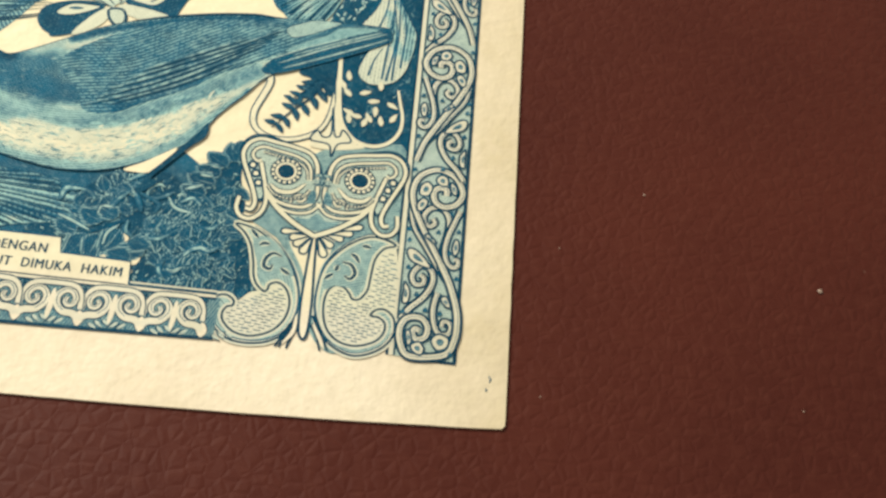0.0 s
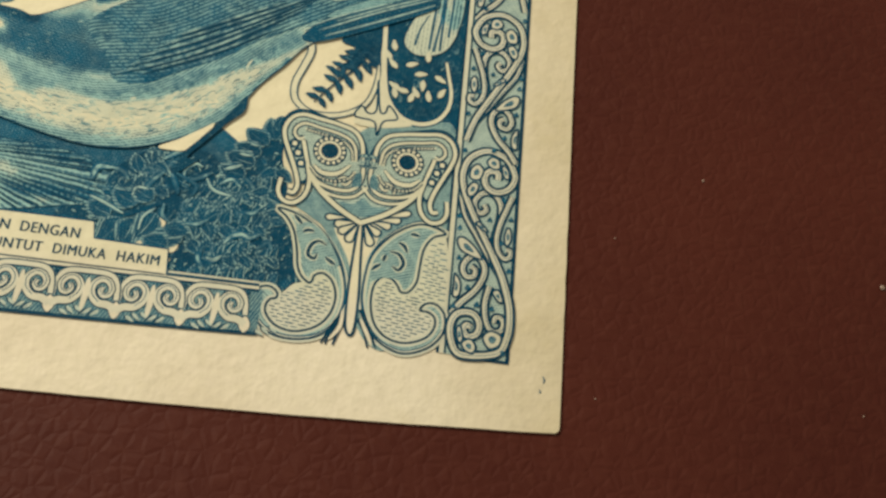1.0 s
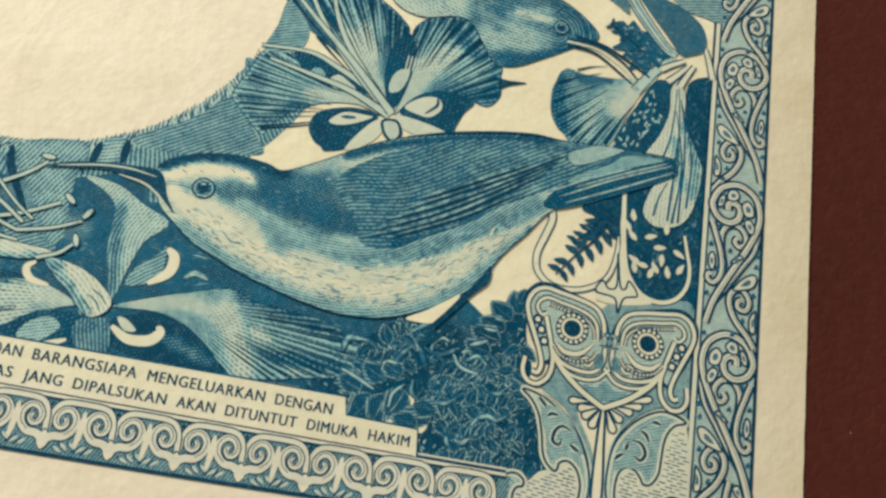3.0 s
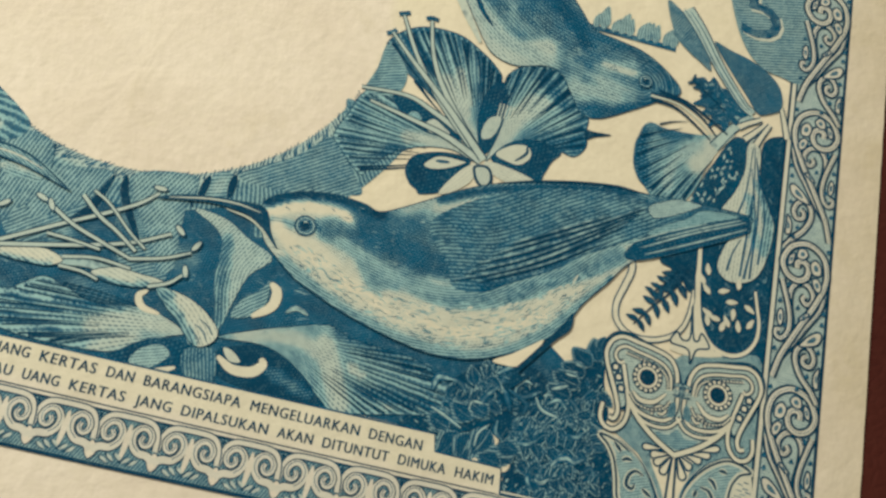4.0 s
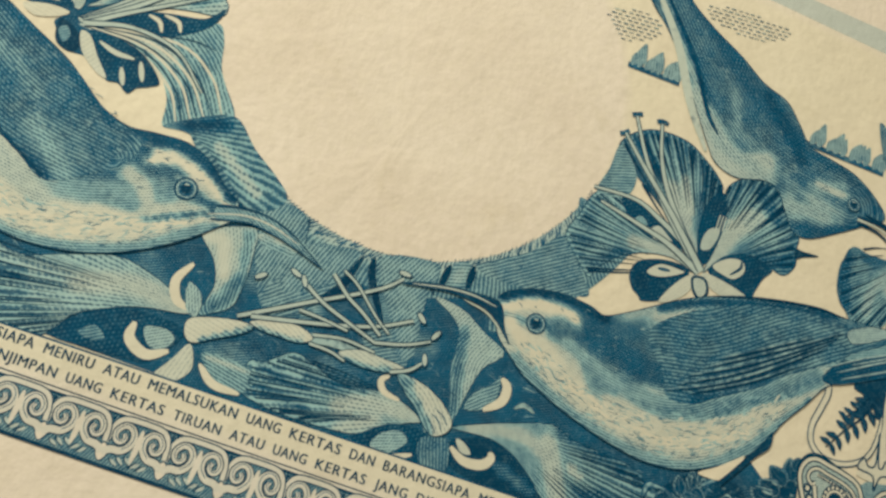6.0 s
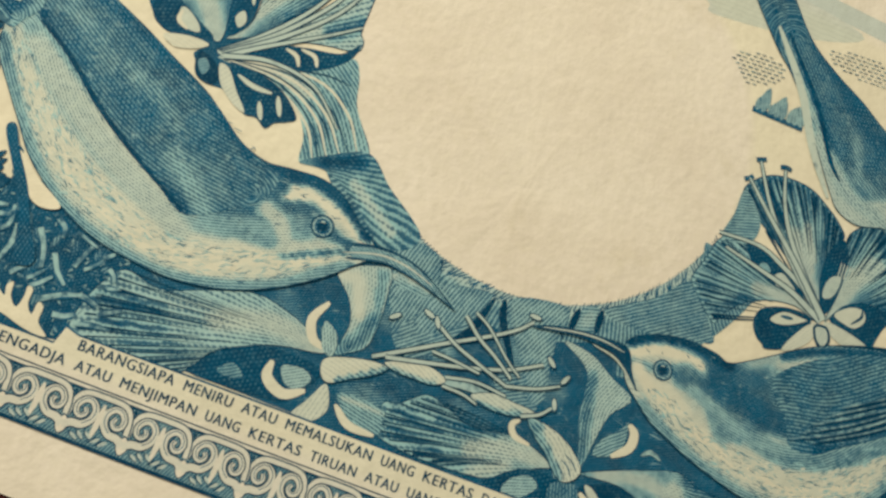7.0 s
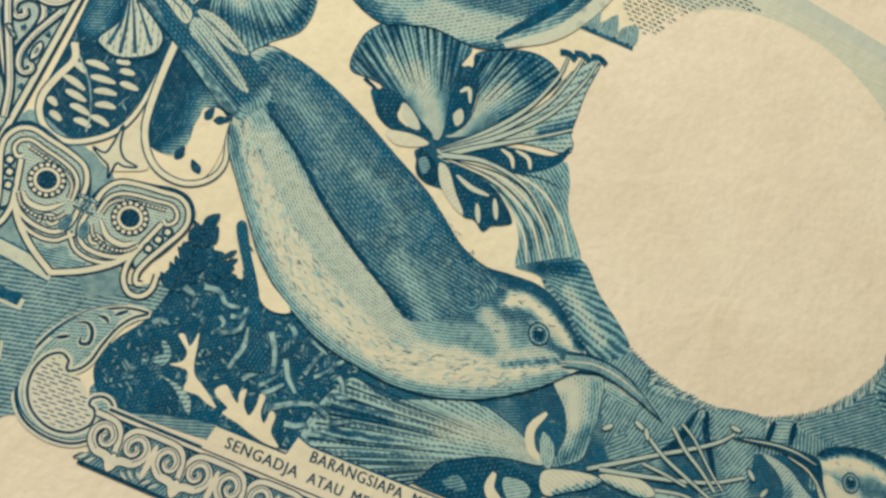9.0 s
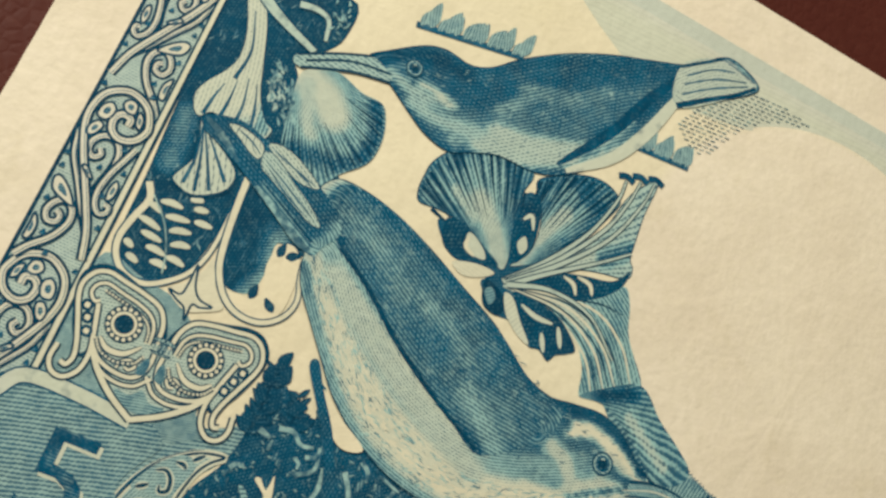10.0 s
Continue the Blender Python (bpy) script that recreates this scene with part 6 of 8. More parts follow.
for f in ([(-15.81, 23.19), (-13.81, 24.9), (-11.78, 25.78)], [(-15.82, 22.36), (-13.31, 24.23), (-10.53, 25.48)], [(-15.78, 21.39), (-13.31, 23.33), (-10.32, 25.19)]):
    b.line(f, 0.14, 0.9)
plumage(b, [(-36.86, 11.48), (-33.92, 13.68), (-29.8, 15.79), (-23.65, 20.14), (-17.44, 22.62), (-20.45, 15.55), (-24.01, 11.06), (-29.28, 9.23), (-33.71, 8.3)], [(-36.97, 9.43), (-30.79, 11.89), (-24.87, 16.24), (-17.44, 22.62)], 170, 0.45, 0.08, 0.5, 0.9, 41, 0.3)
bird = b.put("sunbird_print", note, "small engraved blue sunbird with pale rump above the blossom")
b = Engraving(7)
b.fill([(-44.55, 8.62), (-41.86, 10.18), (-39.77, 11.2), (-37.87, 10.5), (-38.11, 9.97), (-40.6, 9.33), (-43.98, 7.79)], 0.3, 0.4, ("dir", -8, 0.3))
for f in ([(-44.55, 8.62), (-41.86, 10.18), (-39.57, 11.27)], [(-43.99, 7.83), (-40.6, 9.33), (-37.67, 10.02)], [(-43.82, 8.46), (-40.9, 10.05), (-37.92, 10.63)]):
    b.line(f, 0.2, 1.2)
b.put("beak", bird, "pale curved beak")
eye((-36.54, 11.97), 0.55, bird)

b = Engraving(5)
b.fill([(12.7, 26.72), (15.19, 28.55), (19.55, 23.54), (22.56, 21.46), (25.69, 19.92), (28.28, 18.36), (30.68, 17.61), (32.26, 16.06), (33.73, 14.48), (35.93, 14.09), (38.26, 13.64), (40.5, 12.38), (41.78, 10.84), (40, 9.48), (37.85, 7.97), (35.47, 6.49), (33.86, 6.47), (32.66, 8.09), (31.83, 9.34), (30.37, 9.8), (27.87, 9.07), (25.9, 9.52), (24.78, 10.76), (22.57, 14.15), (20.59, 17.16), (18.59, 19.63), (16.56, 21.55)],
       0.78, 0.6, ("along", [(18.48, 22.45), (23.86, 16.39), (29.87, 11.85), (38.39, 10.54)], 0.28), outline=0.14, gap=0.35, strokes=[
        ([(20.42, 23.37), (26.67, 18.2), (32.61, 14.11)], 1.3, 0.95), ([(17.52, 22), (21.17, 17.42), (24.28, 12.71)], 0.4, 0.25), ([(19.13, 21.02), (23.64, 15.17), (25.49, 12.15)], 0.35, 1.05), ([(24.44, 11.71), (27.14, 10.13), (30.44, 10.49)], 1.5, 0.3), ([(23.22, 13.52), (25.08, 11.37)], 0.9, 0.35), ([(26.61, 12.98), (29.64, 12.31)], 0.8, 0.6),
        ([(22.04, 14.21), (23.97, 11.24), (26.23, 9.45), (29.08, 10.55)], 2.0, 0.2), ([(21.32, 15.29), (23.04, 12.56), (24.75, 10.54)], 0.8, 0.12), ([(32.32, 8.48), (34.6, 9.67), (37.19, 9.32)], 1.3, 0.3), ([(34.94, 11.13), (37.05, 11.77)], 0.7, 0.15), ([(30.98, 8.95), (33.67, 8)], 1.0, 0.45), ([(25.91, 16.47), (26.83, 13.73)], 0.6, 0.5), ([(34.14, 8.59), (37.5, 8.83)], 0.9, 0.5), ([(34.74, 10.94), (37.26, 12.12)], 0.7, 0.4), ([(33.22, 13.82), (37.79, 13.27), (41.05, 11.09)], 0.5, 0.95), ([(33.72, 7.04), (36.86, 7.52), (40.22, 9.78)], 0.5, 0.95), ([(31.58, 11.49), (34.98, 8.61)], 0.7, 0.6), ([(25.29, 9.67), (27.49, 9.98), (30.21, 11.59)], 1.3, 0.16), ([(24.13, 13.63), (26.69, 11.32), (29.43, 10.46)], 1.0, 0.25), ([(35.13, 11.56), (36.74, 11.35), (37.77, 11.46)], 0.5, 0.1), ([(32.89, 8.53), (34.9, 8.74), (36.44, 8.78)], 1.0, 0.3), ([(29.01, 17.31), (31.6, 14.93), (33.33, 12.8)], 0.9, 1.05), ([(35.06, 6.66), (38.09, 8.32), (40.44, 9.73)], 0.7, 1.0)])
b.line([(16.56, 23.18), (19.98, 18.47), (22.25, 13.93), (24.7, 10.23)], 0.8, 0.16, 0.35, swell=True)
b.line([(17.56, 23.07), (21.43, 18.29), (24.04, 13.62), (25.41, 12.04)], 0.45, 1.1, swell=True)
plumage(b, [(20.69, 22.33), (27.42, 17.41), (33.34, 13.32), (38.06, 12.02), (35.2, 7.64), (31.93, 10.02), (26.7, 11.58)], [(18.96, 22.68), (24.84, 16.82), (30.36, 12.06), (38.39, 10.54)], 120, 0.45, 0.08, 0.5, 0.9, 42, 0.3)
bird = b.put("sunbird_print", note, "small engraved blue sunbird reaching down to a blossom")
b = Engraving(7)
for f in ([(39.28, 10.04), (41.75, 10.05), (43.85, 9.08), (45.25, 7.75)], [(39.36, 9.52), (41.6, 9.3), (43.57, 8.14), (44.81, 7.25)], [(39.96, 10.47), (42.48, 10.11), (44.96, 8.89), (46.18, 8.19)]):
    b.line(f, 0.3, 1.2, end=0.15)
b.line([(39.31, 9.83), (41.69, 9.71), (43.7, 8.66), (45.03, 7.52)], 0.22, 0.05, 0.5, end=0.12)
b.put("beak", bird, "slender curved beak")
eye((38.67, 10.93), 0.5, bird)

# ---- pale fern tips and twigs near the upper corners ----
for (p, q), n in (([(-37.69, 15.32), (-29.09, 17.25)], 13), ([(-17.94, 15.23), (-13.23, 15.75)], 8), ([(16.27, 14.92), (20.98, 15.1)], 8), ([(33.3, 14.68), (40.83, 14.82)], 10)):
    b = Engraving(3)
    b.line([p, ((p[0] + q[0]) / 2, (p[1] + q[1]) / 2), q], 0.5, 0.8, 0.5)
    for k in range(n):
        s = (k + 0.5) / n
        leaf(b, p[0] + (q[0] - p[0]) * s, p[1] + (q[1] - p[1]) * s, radians(75 + 12 * math.sin(k * 2.1)), 2.2 * (0.75 + 0.35 * math.sin(k * 1.7) ** 2), 0.45, 0.8, 0.24)
    b.put("fern_tip", note, "grey-blue fern tip on pale ground")

# ---- ornamental corners: dark ground, horned masks, scrolls ----
AX = 45.1  # axis of the mask
EYE = (42.32, -13.64)


def side(pts, left):
    return mirror(pts) if left else pts


def around(pts):
    """The same curve mirrored about the mask's own axis."""
    return [(2 * AX - x, y) for x, y in pts]


def light_leaves(e, spots, size, tone=0.05, tint=0.3):
    for x, y, a in spots:
        leaf(e, x, y, radians(a), size, tone, tint, 0.26)


def dashes(e, outline, turn, dx, dy, width, tone, seed):
    """Rows of short engraved dashes inside an outline."""
    rng = random.Random(seed)
    edge = spline(outline, True)
    mid = edge.mean(0)
    c, s = math.cos(radians(turn)), math.sin(radians(turn))
    pts = []
    for j in range(-40, 41):
        for i in range(-20, 21):
            u, v = (i + 0.5 * (j % 2) + rng.uniform(-0.12, 0.12)) * dx, j * dy
            pts.append((mid[0] + c * u - s * v, mid[1] + s * u + c * v))
    p = np.array(pts)
    p = p[inside(p, edge)]
    d, _, _ = away(p, np.vstack([edge, edge[:1]]))
    z = e.z
    for x, y in p[d > 0.18]:
        h = dx * rng.uniform(0.28, 0.4)
        e.z = z
        e.line([(x - c * h, y - s * h), (x, y), (x + c * h, y + s * h)], width * rng.uniform(0.8, 1.2), tone, 0.3, step=1)
    e.z = z + 1
    return e


def drop(e, root, tip, fat, tone=0.04, tint=0.2, rim=0.15):
    """A pale teardrop from root to tip with an ink outline."""
    a, b = np.array(root), np.array(tip)
    d = b - a
    n = np.array((-d[1], d[0])) / max(np.hypot(*d), 1e-6) * fat
    e.fill([tuple(a), tuple(a + 0.45 * d + 0.6 * n), tuple(a + 0.85 * d + n), tuple(b), tuple(a + 0.85 * d - n), tuple(a + 0.45 * d - 0.6 * n)], tone, tint, gap=0.5, outline=rim)


def corner(left):
    s = lambda pts: side(pts, left)
    g = Engraving(3)
    g.fill(s([(41.56, -16.45), (41.58, -15.09), (44.76, -11.28), (48.39, -10.39), (50.87, -9.95), (51.28, -13.44), (51.51, -19.7), (51.56, -24.16), (48.5, -27.64), (46.18, -27.17), (44.1, -22.56), (42.53, -19.38), (41.42, -18.34)]), 0.42, 0.9, ("dir", 12, 0.15), gap=0.6)
    g.fill(s([(40.34, -18.02), (41.52, -17.02), (42.67, -17.33), (44.22, -19.06), (45.12, -21.1), (44.51, -22.38), (43.29, -20.06), (41.44, -18.82)]), 0.5, 0.9, ("dir", 12, 0.15), gap=0.5)
    root = g.put("corner_ornament", note, "grey-blue corner ornament with a horned mask and scrolls")
    if not left:
        # fan of drops and a spear under the chin
        g = Engraving(4)
        g.fill(s([(41.76, -17.98), (42.8, -18.31), (45.12, -18.79), (47.21, -17.96), (48.7, -17.1), (49.24, -18.01), (47.76, -18.99), (46.39, -20.66), (45.77, -22.9), (45.24, -23.92), (44.38, -22.17), (43.4, -20.41), (42.38, -19.35)]), 0.46, 0.95, ("dir", 12, 0.15))
        g.fill(s([(43.37, -19.32), (45.12, -18.87), (46.59, -18.44), (46.28, -20.68), (45.81, -22.9), (45.66, -23.85), (45.34, -23.9), (44.53, -21.67)]), 0.03, 0.1)
        for (p, q), fat in (([(44.86, -18.84), (43.32, -19.25)], 0.3), ([(44.91, -18.9), (43.7, -19.83)], 0.3), ([(45, -18.94), (44.34, -20.45)], 0.3), ([(45.35, -18.88), (46.04, -20.52)], 0.3), ([(45.47, -18.81), (46.54, -19.62)], 0.3), ([(45.83, -18.66), (47.26, -18.87)], 0.3), ([(46.15, -18.51), (47.91, -18.27)], 0.28), ([(46.57, -18.24), (48.56, -17.57)], 0.26),
                            ([(44.34, -18.6), (42.64, -18.78)], 0.26)):
            drop(g, s([p])[0], s([q])[0], fat)
        g.fill(s([(45.01, -18.98), (45.27, -18.94), (45.43, -21.53), (45.61, -24.32), (45.59, -26.5), (45.36, -27.14), (44.98, -26.59), (44.85, -24.44), (44.88, -21.62)]), 0.03, 0.1, rim=(0.17, 1.3))
        for f in ([(44.61, -25.85), (44.16, -26.93), (43.78, -27.94)], [(44.85, -26.04), (44.54, -26.98), (44.29, -27.96)], [(45.79, -25.9), (46.25, -26.74), (46.59, -27.86)], [(45.86, -25.21), (46.63, -26.69), (47.13, -27.78)], [(44.43, -26.1), (43.92, -27.07), (43.5, -27.91)]):
            g.line(s(f), 0.36, 1.2, end=0.12)
        for f in ([(44.68, -25.38), (44.61, -26.64), (43.99, -27.62)], [(45.9, -25.89), (46.49, -26.93), (46.84, -27.67)]):
            g.line(s(f), 0.26, 0.03, 0.1, swell=True)
        g.put("spear", root, "pale spear under a fan of drops")
    # scroll leaves
    scrolls = [([(40.2, -25.21), (40.21, -24.8), (39.71, -24.46), (39.13, -24.55), (38.76, -25.09), (38.75, -26.03), (39.24, -27.04), (40.28, -27.76), (41.78, -27.9), (43.22, -27.5), (44.22, -26.56), (44.63, -25.29), (44.64, -23.81), (44.14, -22.21), (43.17, -20.66), (41.97, -19.56), (40.7, -18.85), (39.39, -18.62), (40.1, -19.25), (40.7, -20.19), (41.08, -21.54), (41.27, -22.65), (41.6, -23.35), (42.16, -23.81), (42.4, -23.65), (42.5, -23.22), (43.08, -23), (43.76, -23.53), (44.09, -24.63), (43.83, -25.89), (43.02, -26.86), (41.71, -27.36), (40.48, -27.14), (39.71, -26.41), (39.61, -25.78), (39.84, -25.34)],
                [(40.58, -24.74), (41.24, -24.03), (42.33, -23.66), (43.2, -23.03), (43.98, -24.03), (43.98, -25.26), (43.3, -26.7), (41.71, -27.4), (40.37, -27.11), (39.69, -26.29), (39.86, -25.46)],
                ([(40.56, -18.97), (40.91, -19.3), (41.17, -19.57)], [(41.32, -20.18), (41.61, -19.97), (42.08, -20.0)], [(43.03, -20.89), (42.43, -20.69), (41.97, -21.09), (41.86, -21.78), (42.31, -22.01), (42.46, -21.63)], [(43.06, -21.83), (43.43, -22.07), (43.76, -22.25)]),
                [(40.8, -19.73), (41.85, -19.44), (43.07, -20.46), (44.06, -22.22), (43.42, -22.31), (42.57, -22.44), (41.91, -23.13), (41.39, -21.68)])]
    if not left:
        scrolls.append(([(50.41, -24.78), (49.82, -24.7), (50.16, -24.2), (50.86, -24.13), (51.5, -24.79), (51.53, -26.09), (50.64, -27.26), (49.1, -27.91), (47.74, -27.59), (46.7, -26.73), (46, -25.25), (45.81, -23.64), (46.07, -21.49), (46.93, -19.99), (48.19, -18.83), (49.54, -18.3), (51.11, -18.76), (50.26, -19.2), (49.68, -20.21), (49.51, -21.73), (49.4, -22.72), (48.93, -23.5), (48.4, -23.58), (48.16, -23.2), (47.69, -22.73), (47.02, -22.7), (46.55, -23.36), (46.47, -24.69), (46.85, -26.07), (47.75, -26.95), (49.03, -27.17), (50.31, -26.66), (50.86, -25.9), (50.87, -25.16)],
                        [(47.7, -22.85), (48.93, -23.5), (49.58, -22.15), (49.8, -20.19), (51.13, -18.98), (51.56, -24.16), (51.03, -26.08), (49.03, -27.17), (47.34, -26.68), (46.53, -24.89), (46.69, -23.21)],
                        ([(48.66, -19.2), (48.97, -19.18), (49.3, -19.28)], [(47.89, -19.95), (48.3, -20.15), (48.58, -20.65)], [(47.37, -20.72), (48.01, -20.84), (48.37, -21.48), (48.07, -22.01), (47.62, -21.78)], [(46.27, -22.26), (46.51, -21.98), (46.84, -21.76)], [(47.12, -21.0), (47.03, -21.26), (46.97, -21.5)]),
                        [(46.49, -21.61), (47.44, -20.14), (49.11, -19.02), (50.19, -18.65), (49.42, -19.95), (49.16, -21.91), (48.65, -23.41), (48.15, -22.78), (47.05, -22.71), (46.33, -23.05)]))
    for outline, ground, cuts, leafy in scrolls:
        g = Engraving(4)
        g.z += 14
        if left:
            s = lambda pts: [(x + 0.7, y - 0.15) for x, y in mirror(pts)]
        g.fill(s(ground), 0.06, 0.3, ("dir", -4, 0.2), gap=0.4)
        dashes(g, s(ground), 4 if left else -4, 0.72, 0.23, 0.08, 0.8, 5)
        g.fill(s(outline), 0.3, 0.85, ("along", s(outline[5:18]), 0.2), gap=0.4)
        g.line(s(outline), 0.5, 0.05, 0.4, closed=True)
        g.line(s(outline), 0.17, 1.25, closed=True)
        g.fill(s(leafy), 0.36, 0.95, ("dir", 20, 0.2), gap=0.4)
        inner = s(outline[5:17])
        g.line([(x * 0.985 + 0.015 * inner[6][0], y + 0.22) for x, y in inner], 0.12, 1.0, 0.1, swell=True)
        for c in cuts:
            g.line(s(c), 0.5, 0.08, 0.5, swell=True)
        for c in cuts:
            g.line(s(c), 0.25, 1.2, swell=True)
        g.put("scroll", root, "grey-blue acanthus scroll around dashed pale ground")
    # mask
    s = lambda pts: side(pts, left)
    g = Engraving(6)
    half = [(45.18, -14.25), (44.56, -12.4), (43.58, -11.51), (41.87, -11.02), (40.56, -10.67), (39.55, -10.8), (38.86, -11.56), (38.77, -12.5), (39.09, -13.62), (39.7, -15.06), (40.67, -16.46), (41.47, -15.77), (42.9, -17.35), (44, -18.16), (45.07, -18.78)]
    g.fill(s(half + around(half)[::-1]), 0.2, 0.45, ("dir", 12, 0.2), rim=(0.2, 1.3))
    lines = [([(44.69, -13.97), (44.52, -12.69), (43.9, -11.77), (42.68, -11.37), (41.3, -11.15), (40.15, -10.99), (39.36, -11.38), (38.96, -12.25), (39.1, -13.19), (39.65, -14.46), (40.2, -15.76), (40.43, -16.69), (40.22, -17.3), (39.82, -17.23)], 0.27),
             ([(40.37, -13.08), (40.91, -14.93), (41.2, -16.24), (41.02, -17.4), (40.34, -18.08), (39.59, -17.97), (39.18, -17.3), (39.24, -16.3)], 0.27),
             ([(44.22, -14.18), (44.09, -13.15), (43.59, -12.48), (42.64, -12.1), (41.4, -11.88), (40.39, -11.7), (39.81, -12.03), (39.68, -12.6), (40.06, -13.03), (40.39, -12.86)], 0.20),
             ([(41.1, -15.31), (41.66, -16.13), (42.74, -16.55), (43.93, -16.56), (44.57, -16.1), (44.82, -15.34), (44.82, -14.6)], 0.24),
             ([(41.45, -16.18), (42.35, -16.9), (43.48, -17.14), (44.42, -16.95), (44.97, -16.43), (45.28, -16.09)], 0.20),
             ([(41.15, -15.65), (42.03, -16.81), (43.37, -17.93), (44.84, -18.76), (45.12, -18.9)], 0.34)]
    both = [(h, w) for f, w in lines for h in (f, around(f))]
    for h, w in both:
        g.line(s(h), w + 0.24, 1.25)
    for h, w in both:
        g.line(s(h), w, 0.04, 0.25)
    # shaded mouth, curled nostrils and barred bridge
    h = [(44.96, -17.03), (44.41, -17.51), (43.44, -17.49), (44.13, -18.09), (44.88, -18.41)]
    g.fill(s(h + around(h)[::-1]), 0.5, 0.7, ("dir", 12, 0.18), gap=0.3)
    h = [(43.01, -16.31), (43.12, -15.85), (43.61, -15.55), (44.04, -15.75), (43.78, -16.12), (43.46, -16.07)]
    for q in (h, around(h)):
        g.line(s(q), 0.36, 1.2)
        g.line(s(q), 0.17, 0.04, 0.25)
    h = [(44.27, -15.48), (44.6, -14.96), (44.82, -15.34), (44.74, -16.05), (44.23, -16.18)]
    for q in (h, around(h)):
        g.fill(s(q), 0.7, 0.4, ("dir", 70, 0.14), gap=0.3)
    nose = [(44.3, -13.72), (45.1, -13.5), (45.15, -14.5), (44.4, -14.42)]
    g.fill(s(nose + around(nose)[::-1]), 0.3, 0.7, ("dir", 80, 0.25), gap=0.3, outline=0.12)
    for k in range(5):
        x = AX - 0.5 + 0.25 * k
        g.line(s([(x, -13.75), (x + 0.02, -14.0), (x, -14.3)]), 0.06, 0.8)
    for h in [(39.81, -13.45), (40.14, -14.16), (40.44, -14.96)]:
        for x, y in s([h]) + s(around([h])):
            g.fill([(x - 0.24, y - 0.2), (x + 0.2, y - 0.24), (x + 0.22, y + 0.2), (x - 0.2, y + 0.24)], 0.04, 0.2, gap=0.4, outline=0.2)
    # rows of pale beads on dark bands along brow and cheek
    for f in ([(44.0, -14.15), (43.85, -13.39), (43.37, -12.85), (42.48, -12.54), (41.38, -12.34), (40.46, -12.17)], [(41.16, -15.12), (41.69, -15.73), (42.7, -16.0), (43.81, -15.68), (44.25, -15.05)]):
        for q in (f, around(f)):
            g.line(s(q), 0.32, 1.2)
            z = g.z
            for k, p in enumerate(spline(s(q), step=4)):
                g.z = z + k % 2
                g.line([(p[0] - 0.08, p[1]), tuple(p), (p[0] + 0.08, p[1])], 0.15, 0.04, 0.3, step=1)
            g.z = z + 2
    h = [(41.31, -14.91), (42.0, -15.44), (43.05, -15.35), (43.91, -14.52)]
    for q in (h, around(h)):
        g.line(s(q), 0.52, 1.15, swell=True)
        g.line(s(q), 0.34, 0.04, 0.25, swell=True)
    # round eyes in a ring of pale beads
    for c in (EYE, around([EYE])[0]):
        c = s([c])[0]

        def ring(r, n=17):
            return [(c[0] + r * math.cos(a), c[1] + r * math.sin(a)) for a in np.linspace(0, 6.283, n)[:-1]]
        g.fill(ring(1.2), 1.2, 0.3, gap=0.4)
        z = g.z
        for k, p in enumerate(ring(0.99, 17)):
            g.z = z + 2 * (k % 2)
            g.fill([(p[0] + 0.13 * math.cos(a), p[1] + 0.13 * math.sin(a)) for a in (0.3, 1.56, 2.8, 4.1, 5.3)], 0.03, 0.2, gap=0.5)
        g.z = z + 4
        g.fill(ring(0.8), 0.03, 0.2, gap=0.4)
        g.fill(ring(0.62), 1.35, 0.2, gap=0.4)
    g.put("mask", root, "ornamental mask with round dark eyes and beaded brows")
    return root


corner(False)
corner(True)

# horns and leafy loops above the masks
g = Engraving(2)
g.fill([(49.39, 8.47), (51.53, 9.65), (51.96, 8.87), (52.02, 0.71), (51.73, -4.27), (51.37, -9.99), (49.03, -10.59), (46.59, -9.39), (45.75, -7.77), (45.59, -4.98), (44.73, -3.78), (42.58, -3.41), (41.2, -3.55), (45.17, -1.61), (47.84, 0.03), (49.3, 4.51)], 1.12, 0.4, ("dir", 25, 0.22), gap=0.7)
g.fill([(46.92, 8.26), (45.6, 6.01), (44.58, 3.13), (43.93, 1.42), (47.24, 1.11), (47.97, 4.12), (48.38, 7.63)], 1.05, 0.5, ("dir", 60, 0.22), gap=0.6)
plumage(g, [(49.56, 7.72), (51.47, 8.72), (51.88, 0.67), (51.55, -4.32), (50.73, -9.23), (48.48, -9.82), (46.54, -8.95), (45.87, -5.38), (46.56, -1.32), (48.88, 3.87)], [(48.93, 8.06), (48.72, 0.78), (48.83, -8.81)], 170, 0.6, 0.08, 0.55, 1.0, 81, 0.6)
g.put("corner_ground", note, "dark blue hatched ground behind flowers")
g = Engraving(4)
g.z += 10
for f in ([(39.68, -4.34), (39.93, -5.56), (39.56, -6.98), (39.13, -8.5), (39.31, -9.78), (40.26, -10.61), (41.54, -10.78), (42.97, -10.43), (44.26, -9.5), (44.87, -8.06), (45.07, -5.85), (45.01, -3.2), (44.91, -0.48)], [(44.91, -0.48), (45.21, -4.23), (45.48, -6.82), (45.92, -8.59), (46.96, -9.93), (48.37, -10.33), (49.62, -9.86), (50.4, -8.71), (50.55, -7.34), (50.26, -5.93), (49.98, -4.66)]):
    g.line(f, 0.66, 1.05, 0.5, end=0.4)
    g.line(f, 0.45, 0.02, 0.2, end=0.2)
g.fill([(45.27, -5.28), (45.87, -8.55), (46.98, -10.13), (47.88, -10.57), (45.38, -11.16), (43.66, -10.96), (44.59, -9.79), (45.16, -7.91)], 0.05, 0.2)
